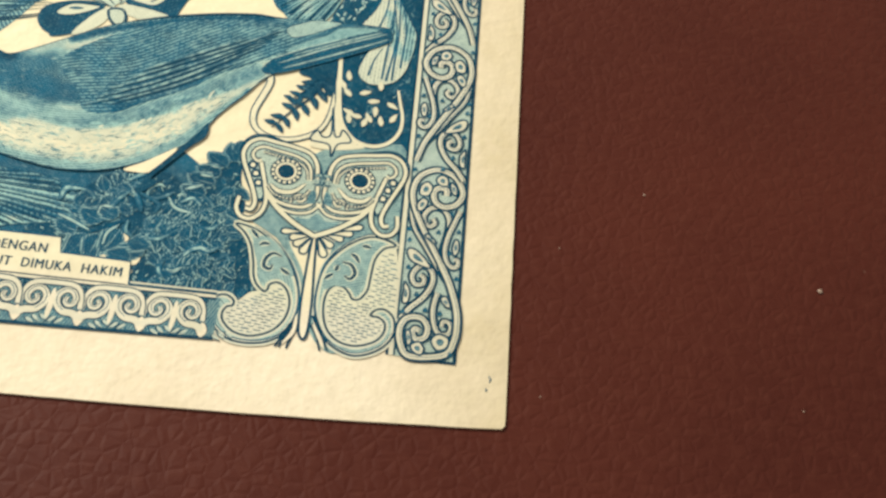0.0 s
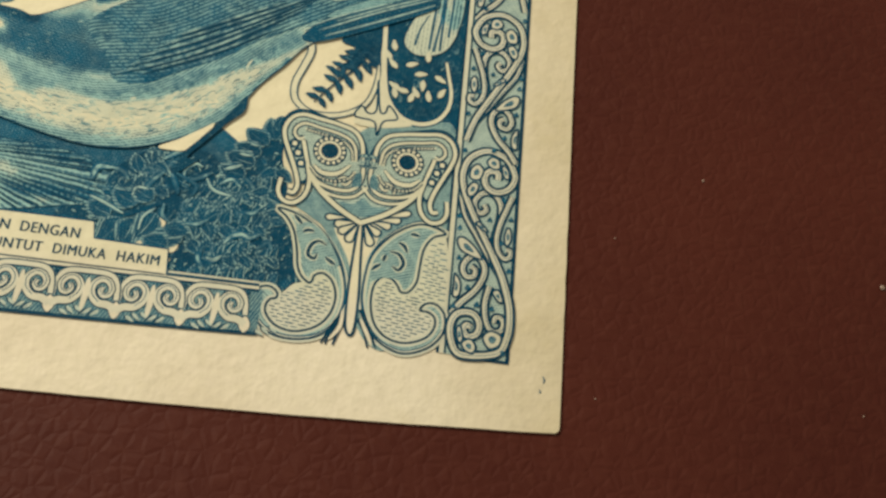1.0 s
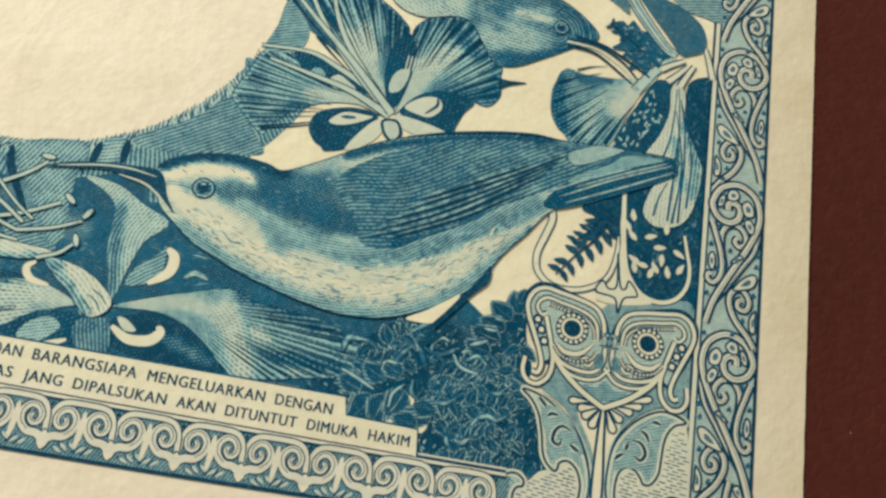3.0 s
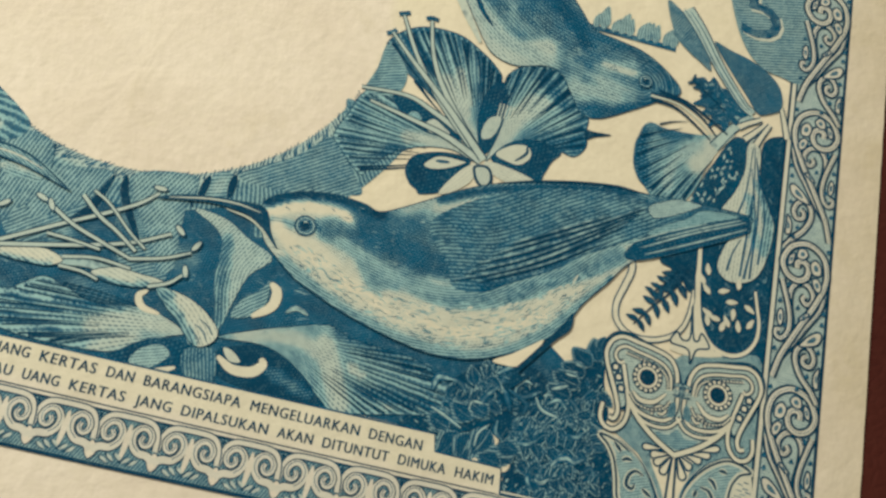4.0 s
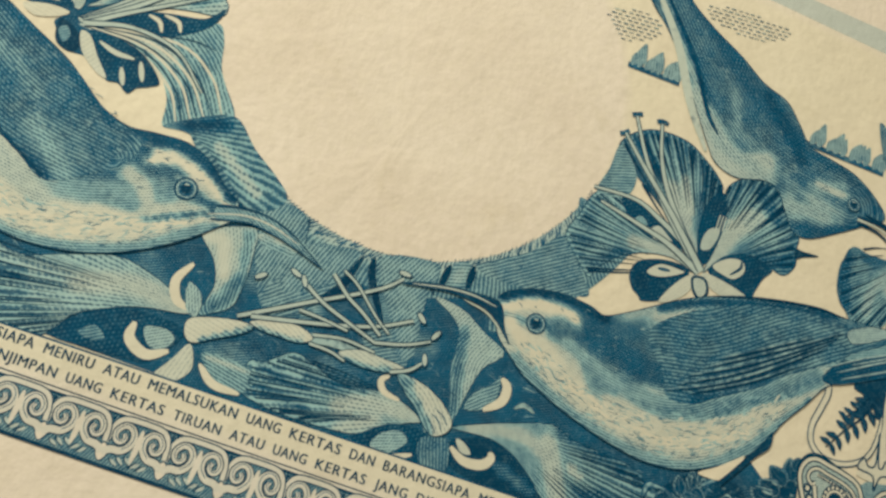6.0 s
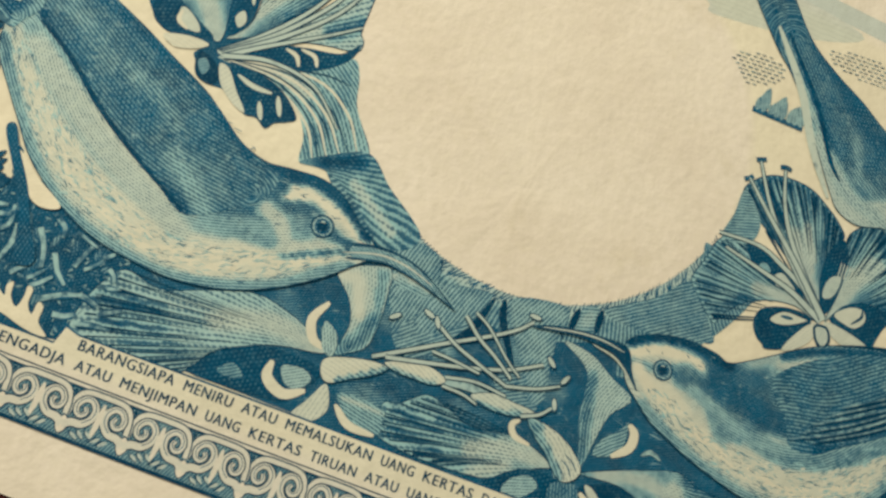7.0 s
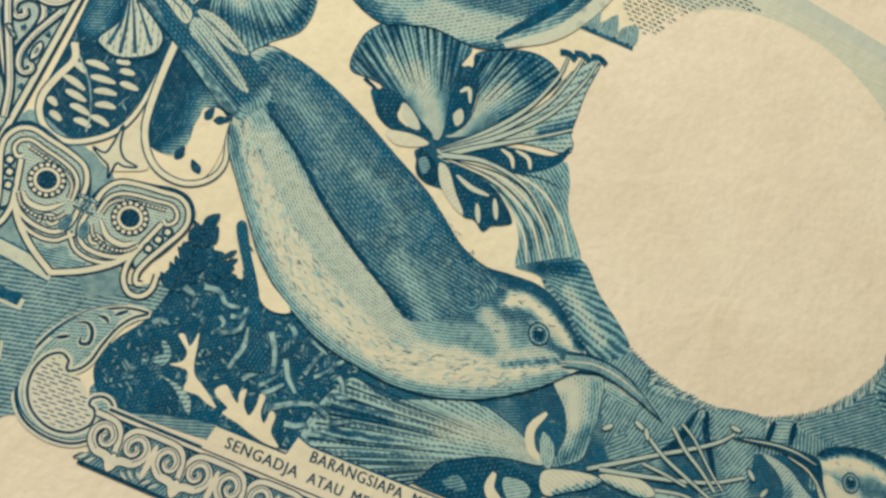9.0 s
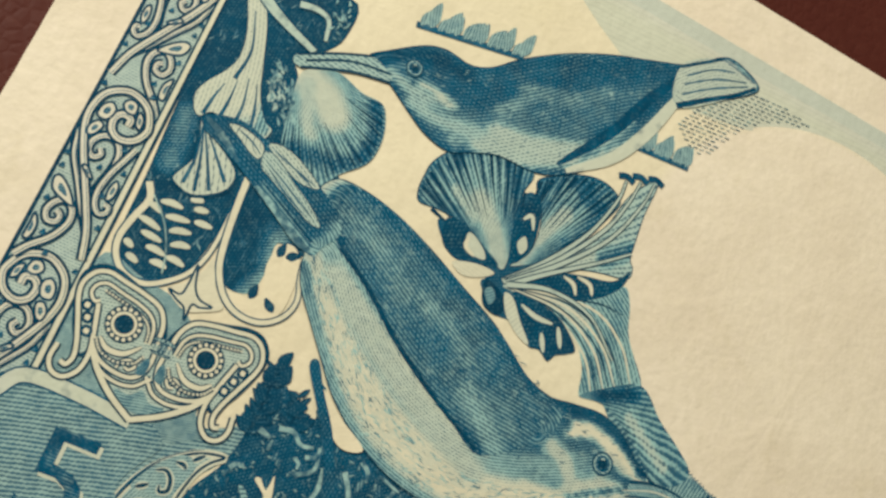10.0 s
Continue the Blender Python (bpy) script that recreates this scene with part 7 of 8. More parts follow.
g.fill([(43.73, -10.45), (44.14, -9.52), (44.62, -10.04), (45.22, -9.68), (45.08, -7.15), (45.47, -9.64), (45.88, -9.82), (46.11, -9.17), (46.81, -10.16), (45.83, -10.58), (45.44, -11.79), (45.16, -10.7)], 0.05, 0.3, outline=0.15)
g.fill([(42.01, -4.21), (42.7, -2.67), (44.61, -0.65), (45.01, -3.2), (44.97, -5.76), (44.48, -6.06), (43.98, -5.42), (43.38, -6.27), (42.69, -5.51), (43.02, -4.65)], 1.15, 0.4, ("dir", 25, 0.22), gap=0.6)
spray(g, [(44.4, -4.32), (43.36, -6.36), (41.98, -7.99), (40.65, -9.82)], 7, 1.35, 1.12, 0.4, 62, pale=False)
spray(g, [(43.6, -4.63), (42.63, -6.08), (41.62, -7.06)], 4, 1.0, 1.12, 0.4, 60, pale=False)
light_leaves(g, [(x, y, a) for (x, y), a in zip([(46.05, -4.34), (45.83, -5.18), (46.96, -5.49), (47.68, -6.15), (48.58, -4.92), (48.37, -6.54), (49.21, -6.02), (46.47, -8.44), (47.48, -8.62), (48.17, -8.13), (48.97, -8.35), (49.59, -7.88), (46.73, -7.62), (47.4, -7.76), (46.34, -5.87)], (100, 120, 20, 10, 90, 270, 330, 100, 70, 120, 100, 60, 150, 170, 130))], 1.0)
g.put("horn", note, "pale curling horns enclosing leaf sprays")
g = Engraving(2)
g.fill([(-50.36, 9.95), (-42.78, 14.56), (-41.97, 11.51), (-43.28, 9.26), (-44.37, 7.89), (-43.04, 4.6), (-41.03, 2.43), (-38.26, 1.6), (-37.82, -3.57), (-38.65, -4.63), (-40.39, -4.49), (-40.34, -6.53), (-40.75, -8.42), (-42.49, -8.62), (-43.64, -6.87), (-43.92, -3.57), (-44.64, -7.86), (-46.02, -10.02), (-47.98, -10.64), (-49.69, -9.44), (-49.92, -7.9), (-50, -4.12), (-50.3, 1.48)], 1.12, 0.4, ("dir", 25, 0.22), gap=0.7,
       strokes=[([(-49.48, 1.03), (-48.98, -2.71)], 0.9, 0.7), ([(-40.5, -4.24), (-40.02, -6.8), (-40.93, -8.92)], 1.1, 0.5)])
plumage(g, [(-50.02, 9.66), (-42.98, 13.93), (-43.36, 9.46), (-44.36, 7.66), (-43.04, 4.6), (-38.7, 1.6), (-38.53, -3.92), (-40.53, -7.05), (-42.72, -8.1), (-43.93, -4.01), (-45.16, -8.45), (-47.88, -10.19), (-49.76, -8.23), (-49.97, 1.21)], [(-48.82, 10.88), (-47.83, 1.94), (-46.44, -8.25)], 320, 0.6, 0.08, 0.55, 1.0, 82, 0.6)
g.put("corner_ground", note, "dark blue hatched ground behind flowers")
g = Engraving(4)
g.z += 10
g.fill([(-40.49, -6.18), (-40.16, -4.55), (-39.23, -4.26), (-38.49, -5.2), (-38.18, -7.19), (-38.44, -9), (-39.65, -9.98), (-41.21, -9.67), (-40.93, -8.92), (-40.07, -8.09)], 0.03, 0.0)
for f in ([(-49.61, -4.49), (-49.11, -5.55), (-49.51, -7.11), (-49.76, -8.65), (-49.41, -9.84), (-48.5, -10.64), (-47.15, -10.77), (-45.9, -10.03), (-44.82, -8.86), (-44.2, -7.17), (-44.03, -4.61), (-44.1, -1.26), (-44.06, 0.45)], [(-44.06, 0.45), (-43.88, -3.17), (-43.54, -6.37), (-43.06, -8.09), (-42.09, -9.42), (-40.81, -10.05), (-39.28, -9.92), (-38.09, -8.96), (-37.66, -7.56), (-38.13, -5.94), (-38.28, -4.66), (-37.99, -3.82)]):
    g.line(f, 0.68, 1.05, 0.5, end=0.36)
    g.line(f, 0.46, 0.02, 0.2, end=0.2)
g.fill([(-43.78, -7.38), (-42.76, -9.25), (-41.9, -10.09), (-42.83, -10.79), (-44.16, -11.26), (-45.55, -10.36), (-44.63, -9.45), (-44.01, -8.25)], 0.05, 0.2)
g.fill([(-45.55, -10.37), (-44.75, -10.4), (-44.56, -9.61), (-44.51, -8.14), (-44.09, -9.51), (-43.49, -10.21), (-42.56, -10.35), (-43.28, -10.69), (-43.81, -10.73), (-43.85, -11.85), (-44.19, -11.11), (-44.88, -10.79)], 0.05, 0.3, outline=0.15)
for f in ([(-48.43, -5.35), (-47.74, -5.15), (-46.95, -5.16)], [(-47.74, -6.13), (-47.06, -5.93), (-46.18, -5.8)], [(-47.13, -6.94), (-46.57, -6.64), (-45.78, -6.47)], [(-46.67, -7.75), (-46.11, -7.45), (-45.45, -7.35)], [(-46.58, -8.58), (-45.99, -8.52), (-45.3, -8.67)], [(-49.25, -6.88), (-48.53, -6.92), (-47.65, -7.14)], [(-48.69, -7.71), (-48.07, -7.72), (-47.26, -7.81)], [(-48.02, -8.48), (-47.43, -8.42), (-46.68, -8.54)], [(-47.4, -9.28), (-46.85, -9.16), (-46.26, -9.27)], [(-46.29, -4.88), (-45.88, -4.74), (-45.37, -4.64)], [(-45.93, -5.66), (-45.42, -5.56), (-44.72, -5.53)],
          [(-46.75, -4.41), (-46.37, -4.2), (-45.93, -4.13)], [(-49.07, -5.8), (-48.6, -5.81), (-48.09, -6.06)], [(-48.91, -9.48), (-48.51, -9.53), (-48.04, -9.71)], [(-49.42, -8.72), (-49.12, -8.73), (-48.71, -8.94)]):
    g.line(f, 0.46, 0.06, 0.4, swell=True)
g.line([(-49, -5.13), (-47.61, -6.59), (-46.72, -8.3), (-46.37, -9.68)], 0.1, 0.3, 0.4)
for x, y, a in ((0, 0, 80), (1.2, -3.6, 140), (-0.6, -3.4, 80), (0.5, 0.2, 30)):
    p = (-40.03, -5.37)
    leaf(g, p[0] + x, p[1] + y, radians(a), 1.1, 1.1, 0.3, 0.34)
g.put("horn", note, "pale curling horns enclosing leaf sprays")

e = Engraving(4)
for pts in (STIPPLE, [(13.19, 19.0), (16.78, 20.4), (18.46, 18.56), (15.68, 16.72), (14.15, 17.48)], [(21.0, 22.84), (23.95, 24.22), (30.1, 24.27), (26.79, 21.71), (23.19, 21.78)]):
    dashes(e, pts, 8, 0.6, 0.36, 0.08, 0.55, 9)
e.put("stipple", note, "rows of small engraved dots above the window")

# ---- flowers in the upper corners ----
g = Engraving(5)
PETAL = [(45.75, 8.18), (43.96, 7.53), (41.07, 7.23), (39.82, 7.43), (39.15, 7.02), (38.82, 5.97), (38.61, 5.08), (38.72, 3.36), (39.27, 2.2), (39.92, 1.63), (40.48, 1.04), (41.47, 0.73), (43.12, 1.2), (43.93, 2.35), (44.64, 4.34), (45.56, 6.44), (46.82, 8.4)]
g.fill(PETAL, 0.6, 0.4, ("fan", (47.5, 10.32), 230), strokes=[([(46.34, 8.25), (45.14, 6.73), (44.04, 4.94)], 1.7, 0.14), ([(43.58, 6.63), (41.94, 4.32), (41.74, 2.22)], 1.0, 0.3), ([(39.15, 6.33), (39.11, 3.99), (39.85, 2.16)], 0.9, 0.95), ([(40.64, 6.79), (43.02, 7.24)], 0.7, 0.9)])
ribs(g, (47.5, 10.32), PETAL, 10, 12, 0.62, 0.3)
g.line([(45.14, 6.73), (46.52, 8.84), (48.07, 10.66)], 1.0, 1.1, end=0.7)
g.line([(45.14, 6.73), (46.52, 8.84), (48.07, 10.66)], 0.8, 0.25, 0.4, end=0.5)
flower = g.put("trumpet_flower", note, "engraved blue trumpet flower with ribbed petals")
g = Engraving(5)
g.fill([(48.77, 8.72), (47.99, 7.69), (48.01, 5.6), (47.38, 3.35), (46.41, 1.3), (48.11, 1.13), (48.76, 0.47), (47.82, -0.54), (47.14, -1.32), (46.62, -3.32), (47.3, -4.29), (48.34, -4.39), (49.61, -3.85), (50.42, -2.51), (50.9, -0.17), (50.95, 1.34), (50.13, 3.13), (49.31, 4.95), (49.25, 7.01)], 0.14, 0.3, ("along", [(48.58, 8.14), (48.8, 3.77), (48.44, -4.02)], 0.28), outline=0.12, strokes=[([(49.46, 4.47), (50.52, 1.22), (50.3, -1.33)], 0.6, 0.5), ([(48.61, 3.2), (49.5, -0.56)], 0.5, 0.45)])
for f in ([(48.52, 7.75), (48.32, 3.63), (47.66, 0.9)], [(48.67, 7.79), (48.95, 3.3), (48.55, -3.75)], [(48.86, 6.9), (49.47, 2.94), (49.36, -3.77)], [(49.01, 6.42), (50.04, 2.09), (49.93, -2.41)], [(48.31, -0.65), (47.75, -2.04), (47.45, -3.57)], [(48.59, 5.77), (49.34, 0.89), (48.9, -3.9)]):
    g.line(f, 0.08, 0.95, 0.3, end=0.2)
g.put("petal", flower, "pale hanging petal")
g = Engraving(4)
POD = [(46.87, 7.88), (47.67, 6.02), (46.95, 3.74), (45.79, 2.08), (44.36, 1.16), (43.82, 1.71), (44.83, 4.4), (46.04, 6.58)]
g.fill(POD, 1.08, 0.4, ("dir", 40, 0.24), gap=0.4)
plumage(g, POD, [(46.93, 7.37), (44.47, 1.49)], 36, 0.5, 0.16, 0.3, 0.7, 95, 0.5)
g.put("bud", flower, "dark blue flecked bud")
g = Engraving(6)
for f in ([(48.93, 10.48), (47.75, 9.74), (47.06, 9.21)], [(49.23, 10.03), (48.34, 8.95), (47.67, 8.22)], [(49.72, 10.18), (49.09, 8.91), (48.69, 7.99)], [(50.54, 12.07), (50.92, 10.82), (51.31, 9.32)]):
    g.line(f, 0.5, 1.1, end=0.7)
    g.line(f, 0.28, 0.0, 0.3, end=0.45)
f = [(41.34, 18.99), (42.85, 17.18), (44.71, 14.39), (47.06, 11.53), (48.14, 10.78)]
STALK = f
g.fill([(42.7, 12.31), (43.53, 12.9), (44.02, 12.61), (44.45, 13.19), (45.19, 12.43), (45.95, 12.4), (46.81, 11.46), (47.76, 10.61), (47.13, 9.98), (46.81, 9.24), (46.28, 9.51), (45.91, 8.43), (45.25, 8.98), (44.43, 8.4), (44.59, 9.52), (43.61, 9.44), (44.02, 10.1), (42.92, 10.19), (43.61, 11.06)], 1.0, 0.6, ("dir", 40, 0.22), gap=0.4)
plumage(g, [(43.21, 12.25), (45.21, 12.33), (47.17, 10.48), (45.35, 9), (43.74, 9.96)], [(43.03, 11.65), (47.2, 10.22)], 40, 0.5, 0.1, 0.4, 0.8, 93, 0.5)
g.fill([(39.52, 19.25), (40.59, 18.86), (42.08, 17.62), (43.3, 15.96), (44.08, 13.74), (43, 14.29), (41.8, 15.03), (40.52, 16.31)], 0.7, 0.8, ("dir", 60, 0.22), gap=0.4)
spray(g, [(45.69, 10.3), (43.79, 11.61), (42.53, 12.48)], 4, 0.9, 1.15, 0.5, pale=False)
g.fill([(44.05, 16.55), (45.52, 16.23), (47.2, 15.86), (48.8, 15.24), (50.26, 13.91), (50.55, 12.01), (49.42, 11.12), (48.53, 10.95), (47.37, 12.34), (45.74, 14.27)], 0.85, 0.8, ("dir", 40, 0.22), gap=0.5)
g.line(STALK, 1.35, 1.1, 0.4, end=0.8)
g.line(STALK, 1.1, 0.2, 0.6, end=0.6)
for k in (-0.3, 0.2):
    g.line([(x + k, y) for x, y in STALK], 0.12, 0.7, 0.6, swell=True)
g.put("branch", flower, "pale grey-blue stem with a dark leaf tuft")

g = Engraving(5)
PETAL = [(-43.81, 7.27), (-42.89, 8.23), (-41.36, 8.82), (-39.32, 8.27), (-37.66, 8.23), (-36.95, 7.17), (-36.61, 5.45), (-36.94, 3.62), (-38.45, 1.9), (-39.57, 0.4), (-41.23, 1.25), (-42.92, 1.99), (-43.41, 4.32)]
g.fill(PETAL, 0.5, 0.4, ("fan", (-44.26, 8.12), 150), strokes=[([(-43.16, 7.3), (-41.6, 6.75), (-40.49, 5.7)], 2.0, 0.12), ([(-43.0, 6.91), (-42.19, 4.52), (-41.35, 3.58)], 0.8, 0.2), ([(-42.01, 2.07), (-39.92, 2.27), (-38.04, 3.04)], 0.9, 0.9), ([(-37.99, 7.81), (-37.19, 5.85), (-37.47, 3.81)], 0.8, 0.95)])
ribs(g, (-44.26, 8.12), PETAL, 15, 11, 0.66, 0.22)
flower = g.put("trumpet_flower", note, "engraved blue trumpet flower with ribbed petals")
g = Engraving(5)
g.fill([(-49.51, 11.35), (-48.42, 8.58), (-48.02, 6.51), (-48.42, 5.05), (-49.22, 3.66), (-49.55, 2.55), (-49.25, 1.53), (-48.66, 1.13), (-47.97, 1.79), (-46.47, 1.61), (-45.17, 1.5), (-44.24, 1.6), (-43.9, 2.56), (-44.6, 3.01), (-45.6, 4.5), (-46.52, 7.29), (-47.35, 9.7), (-48.62, 11.9)], 0.13, 0.3, ("along", [(-49.0, 11.66), (-47.3, 6.83), (-46.59, 1.41)], 0.27), outline=0.12, strokes=[([(-44.96, 3.92), (-44.5, 2.1)], 0.5, 0.55), ([(-45.91, 2.24), (-44.66, 1.78)], 0.4, 0.4)])
for f in ([(-48.09, 4.11), (-48.36, 2.85), (-48.53, 1.39)], [(-47.4, 4.65), (-47.36, 3.14), (-47.44, 1.72)], [(-46.81, 5.22), (-46.4, 3.35), (-46.37, 1.67)], [(-46.13, 5.13), (-45.56, 3.35), (-45.2, 1.58)], [(-48.42, 10.04), (-47.47, 7.21), (-47.65, 4.74)]):
    g.line(f, 0.06, 0.95, 0.3, end=0.3)
g.put("petal", flower, "pale hanging petal")
g = Engraving(4)
POD = [(-48.05, 11.0), (-46.43, 9.27), (-44.54, 7.95), (-43.6, 6.57), (-43.36, 4.81), (-43.37, 2.25), (-44.76, 3.47), (-45.79, 4.86), (-46.62, 7.23)]
g.fill(POD, 1.1, 0.4, ("dir", 30, 0.24), gap=0.4)
plumage(g, [(-45.51, 5.96), (-45.14, 7.12), (-44.24, 5.73), (-44.01, 4.22), (-44.95, 4.39)], [(-45.6, 6.38), (-44.01, 4.22)], 40, 0.5, 0.18, 0.25, 0.6, 96, 0.5)
g.put("bud", flower, "dark blue flecked bud")
g = Engraving(5)
g.z += 8
g.fill([(-48.46, 1.14), (-46.95, 0.16), (-45.03, -1.06), (-44.72, -2.23), (-45.3, -3.23), (-46.74, -4.11), (-47.92, -3.98), (-48.5, -3.42), (-47.85, -1.67), (-48.17, -0.06)], 0.15, 0.35, ("along", [(-48.25, 1.03), (-46.48, -3.8)], 0.4), rim=(0.2, 1.0))
for f in ([(-48.15, 0.63), (-47.68, -1.58), (-47.71, -3.57)], [(-48.08, 0.66), (-47.29, -1.81), (-46.82, -3.76)], [(-48.02, 0.7), (-46.83, -1.57), (-45.96, -3.31)], [(-47.8, 0.59), (-46.2, -1.23), (-45.27, -2.3)]):
    g.line(f, 0.1, 0.85, 0.3, end=0.28)
g.put("petal", flower, "pale hanging petal")
g = Engraving(6)
for f, w in (([(-49.08, 11.97), (-47.53, 10.92), (-45.89, 10.18), (-43.54, 9.35)], 0.9), ([(-45.86, 12.18), (-44.62, 12.43), (-43.56, 12.07), (-43.17, 10.5)], 0.5)):
    g.line(f, w + 0.26, 1.1, end=w * 0.7)
    g.line(f, w, 0.22, 0.4, end=w * 0.5)
plumage(g, [(-46.11, 6.66), (-45.23, 7.64), (-43.7, 6.12), (-42.54, 3.94), (-43.68, 3.08), (-44.77, 4.1)], [(-45.58, 7.44), (-43.42, 3.45)], 40, 0.6, 0.16, 0.4, 0.6, 91, 0.5)
plumage(g, [(-43.71, 13.49), (-42.61, 14.16), (-41.97, 11.51), (-42.89, 10.47)], [(-43.35, 13.71), (-42.17, 10.9)], 24, 0.5, 0.14, 0.4, 0.6, 92, 0.5)
g.put("branch", flower, "pale stem and leaves")

# ---- grey ground below the left-hand mask ----
g = Engraving(2)
g.fill([(-48.8, -19.3), (-46, -19.14), (-43.52, -18.95), (-39.05, -17.25), (-37.46, -16.5), (-37.83, -18.89), (-39.78, -21.35), (-40.71, -24.06), (-41.6, -26.69), (-42.7, -27.7), (-44.51, -27.93)], 0.48, 1.0, ("dir", 15, 0.27), gap=0.7)
g.put("panel_ground", note, "grey-blue ruled ground of the corner")

# ---- numeral panels ----


CAP = 0.729  # height of a capital in the built-in font


def word_mesh(text, width, height, bold):
    """A flat word in the built-in font, fitted to a width and a letter height."""
    cu = bpy.data.curves.new("word", "FONT")
    cu.body, cu.size, cu.offset = text, 1.0, bold
    cu.resolution_u, cu.space_character = 3, 1.12
    ob = bpy.data.objects.new("word", cu)
    scene.collection.objects.link(ob)
    me = bpy.data.meshes.new_from_object(ob.evaluated_get(bpy.context.evaluated_depsgraph_get()))
    bpy.data.objects.remove(ob)
    n = len(me.vertices)
    v = np.empty(n * 3)
    me.vertices.foreach_get("co", v)
    v = v.reshape(n, 3)[:, :2]
    faces = [tuple(p.vertices) for p in me.polygons]
    lo, hi = v.min(0), v.max(0)
    if len(text) > 1:  # capitals keep one height, whatever hangs below the line
        lo[1], hi[1] = 0.0, CAP
    return (v - lo) / (hi - lo) * np.array((width, height)), faces


def numeral_panel(outline, edges, at, width, height):
    g = Engraving(5)
    g.fill(outline, 0.5, 1.0, ("dir", 15, 0.27), gap=0.7)
    for f in edges:
        g.line(f, 1.1, 1.0)
        g.line(f, 0.85, 0.12, 0.35)
    root = g.put("numeral_panel", note, "grey-blue panel with a bevelled pale rim")
    v, faces = word_mesh("5", width, height, 0.0)
    g = Engraving(6)
    g.add(v + np.array(at) + (0.25, -0.2), faces, 0.0, 0, 0, 0.5)
    g.add(v + np.array(at), faces, 0.86, v[:, 1] / 0.2, 0, 0.9)
    g.put("numeral", root, "dark blue numeral five with pale edge")


numeral_panel([(-52.57, -23), (-51.9, -20.18), (-50.98, -18.81), (-48.34, -18.7), (-44.49, -18.91), (-42.9, -18.62), (-41.81, -19.67), (-42.8, -21.49), (-43.3, -22.78), (-42.96, -24.27), (-43.89, -27.96), (-49.81, -28.49)], ([(-52.19, -20.3), (-50.98, -18.81), (-47.62, -18.68), (-44.15, -19)],), (-48.52, -26.45), 3.7, 5.6)
numeral_panel([(42.78, 24.45), (44.29, 23.97), (45.04, 21.35), (46.13, 18.21), (47.64, 15.99), (49.95, 15.07), (52.65, 16.34), (50.96, 30.47), (42.23, 26.83)], ([(43.25, 24.72), (46.86, 24.72), (51.36, 24.8)],), (46.22, 18.17), 3.6, 5.6)

# ---- side borders with vines ----
UNIT, COL = 12.15, 53.85
STEM = [(54.5, -13.92), (54.47, -13.41), (53.94, -13.29), (53.54, -13.76), (53.69, -14.55), (54.36, -14.95), (55.2, -14.67), (55.68, -13.94), (55.68, -13.22), (55.04, -12.13), (53.69, -11.67), (52.43, -12.39), (51.93, -13.66), (52.09, -15.0), (52.78, -16.69), (53.67, -18.36), (54.5, -19.92), (55.24, -21.46), (55.81, -23.22)]
END = [(54.5, -19.92), (55.24, -21.46), (55.81, -23.22), (55.98, -24.55), (55.86, -25.89), (55.22, -27.07), (54.07, -27.65), (52.86, -27.46), (52.11, -26.61), (51.96, -25.4), (52.41, -24.54), (53.37, -24.41), (53.9, -25.05), (53.8, -25.82), (53.26, -26.11), (52.87, -25.76), (53.03, -25.3), (53.37, -25.43)]
VINE = [([(51.67, -15.67), (52.35, -17.1), (53.32, -18.66), (54.27, -20.19), (55.2, -21.55), (56.02, -22.73)], 0.23),
        ([(54.6, -19.52), (54.61, -18.47), (54.86, -17.21), (54.86, -15.98), (54.38, -15.2), (53.56, -15.13), (53.01, -15.76), (53.02, -16.46), (53.47, -16.78), (53.83, -16.43), (53.63, -16.07)], 0.33),
        ([(55.66, -15.11), (55.3, -16.16), (54.88, -17.46), (54.71, -18.69), (54.9, -19.57), (55.35, -20.03), (55.84, -19.82), (55.81, -19.39), (55.43, -19.35)], 0.30),
        ([(51.6, -24.56), (52.54, -23.71), (53.47, -22.67), (54.0, -21.49), (53.88, -20.57), (53.27, -20.14), (52.72, -20.5), (52.48, -21.19), (52.78, -21.76), (53.31, -21.64), (53.35, -21.16), (53.05, -20.97)], 0.33)]
LAST = [([(54.42, -22.26), (54.19, -23.57), (54.33, -24.77), (54.74, -25.47), (55.31, -25.48), (55.56, -25.01), (55.4, -24.53), (55.0, -24.5), (54.9, -24.92)], 0.30)]
LOOPS = [[(53.63, -12.62), (53.94, -12.15), (54.48, -12.28), (54.57, -12.99), (54.01, -13.07)], [(52.48, -14.08), (52.51, -13.31), (52.99, -12.87), (53.42, -13.32), (53.14, -14.13)], [(52.34, -14.96), (52.73, -14.4), (53.17, -14.63), (52.89, -15.38), (52.47, -15.54)], [(55.41, -19.07), (55.24, -18.37), (55.44, -17.62), (55.8, -17.9), (55.76, -18.68)], [(53.15, -17.61), (53.48, -17.52), (54.08, -18.16), (53.7, -18.12)], [(51.93, -23.34), (51.73, -22.41), (51.99, -21.64), (52.42, -22.32), (52.37, -23.24)], [(51.8, -19.02), (52.41, -18.84), (53.21, -19.44), (53.78, -20.3), (52.98, -20.18), (52.2, -19.78)], [(54.77, -12.7), (55.23, -13.04), (55.28, -13.8), (54.87, -13.56)]]
LOWER = [[(52.82, -26.6), (53.36, -26.27), (53.79, -26.74), (53.6, -27.28), (53.03, -27.1)], [(54.22, -26.07), (54.7, -25.52), (55.45, -25.77), (55.38, -26.48), (54.68, -26.79)], [(52.39, -25.7), (52.64, -25.44), (52.88, -26.33), (52.59, -26.63)], [(54.66, -22.69), (55.1, -22.49), (55.44, -23.27), (55.08, -23.32)]]
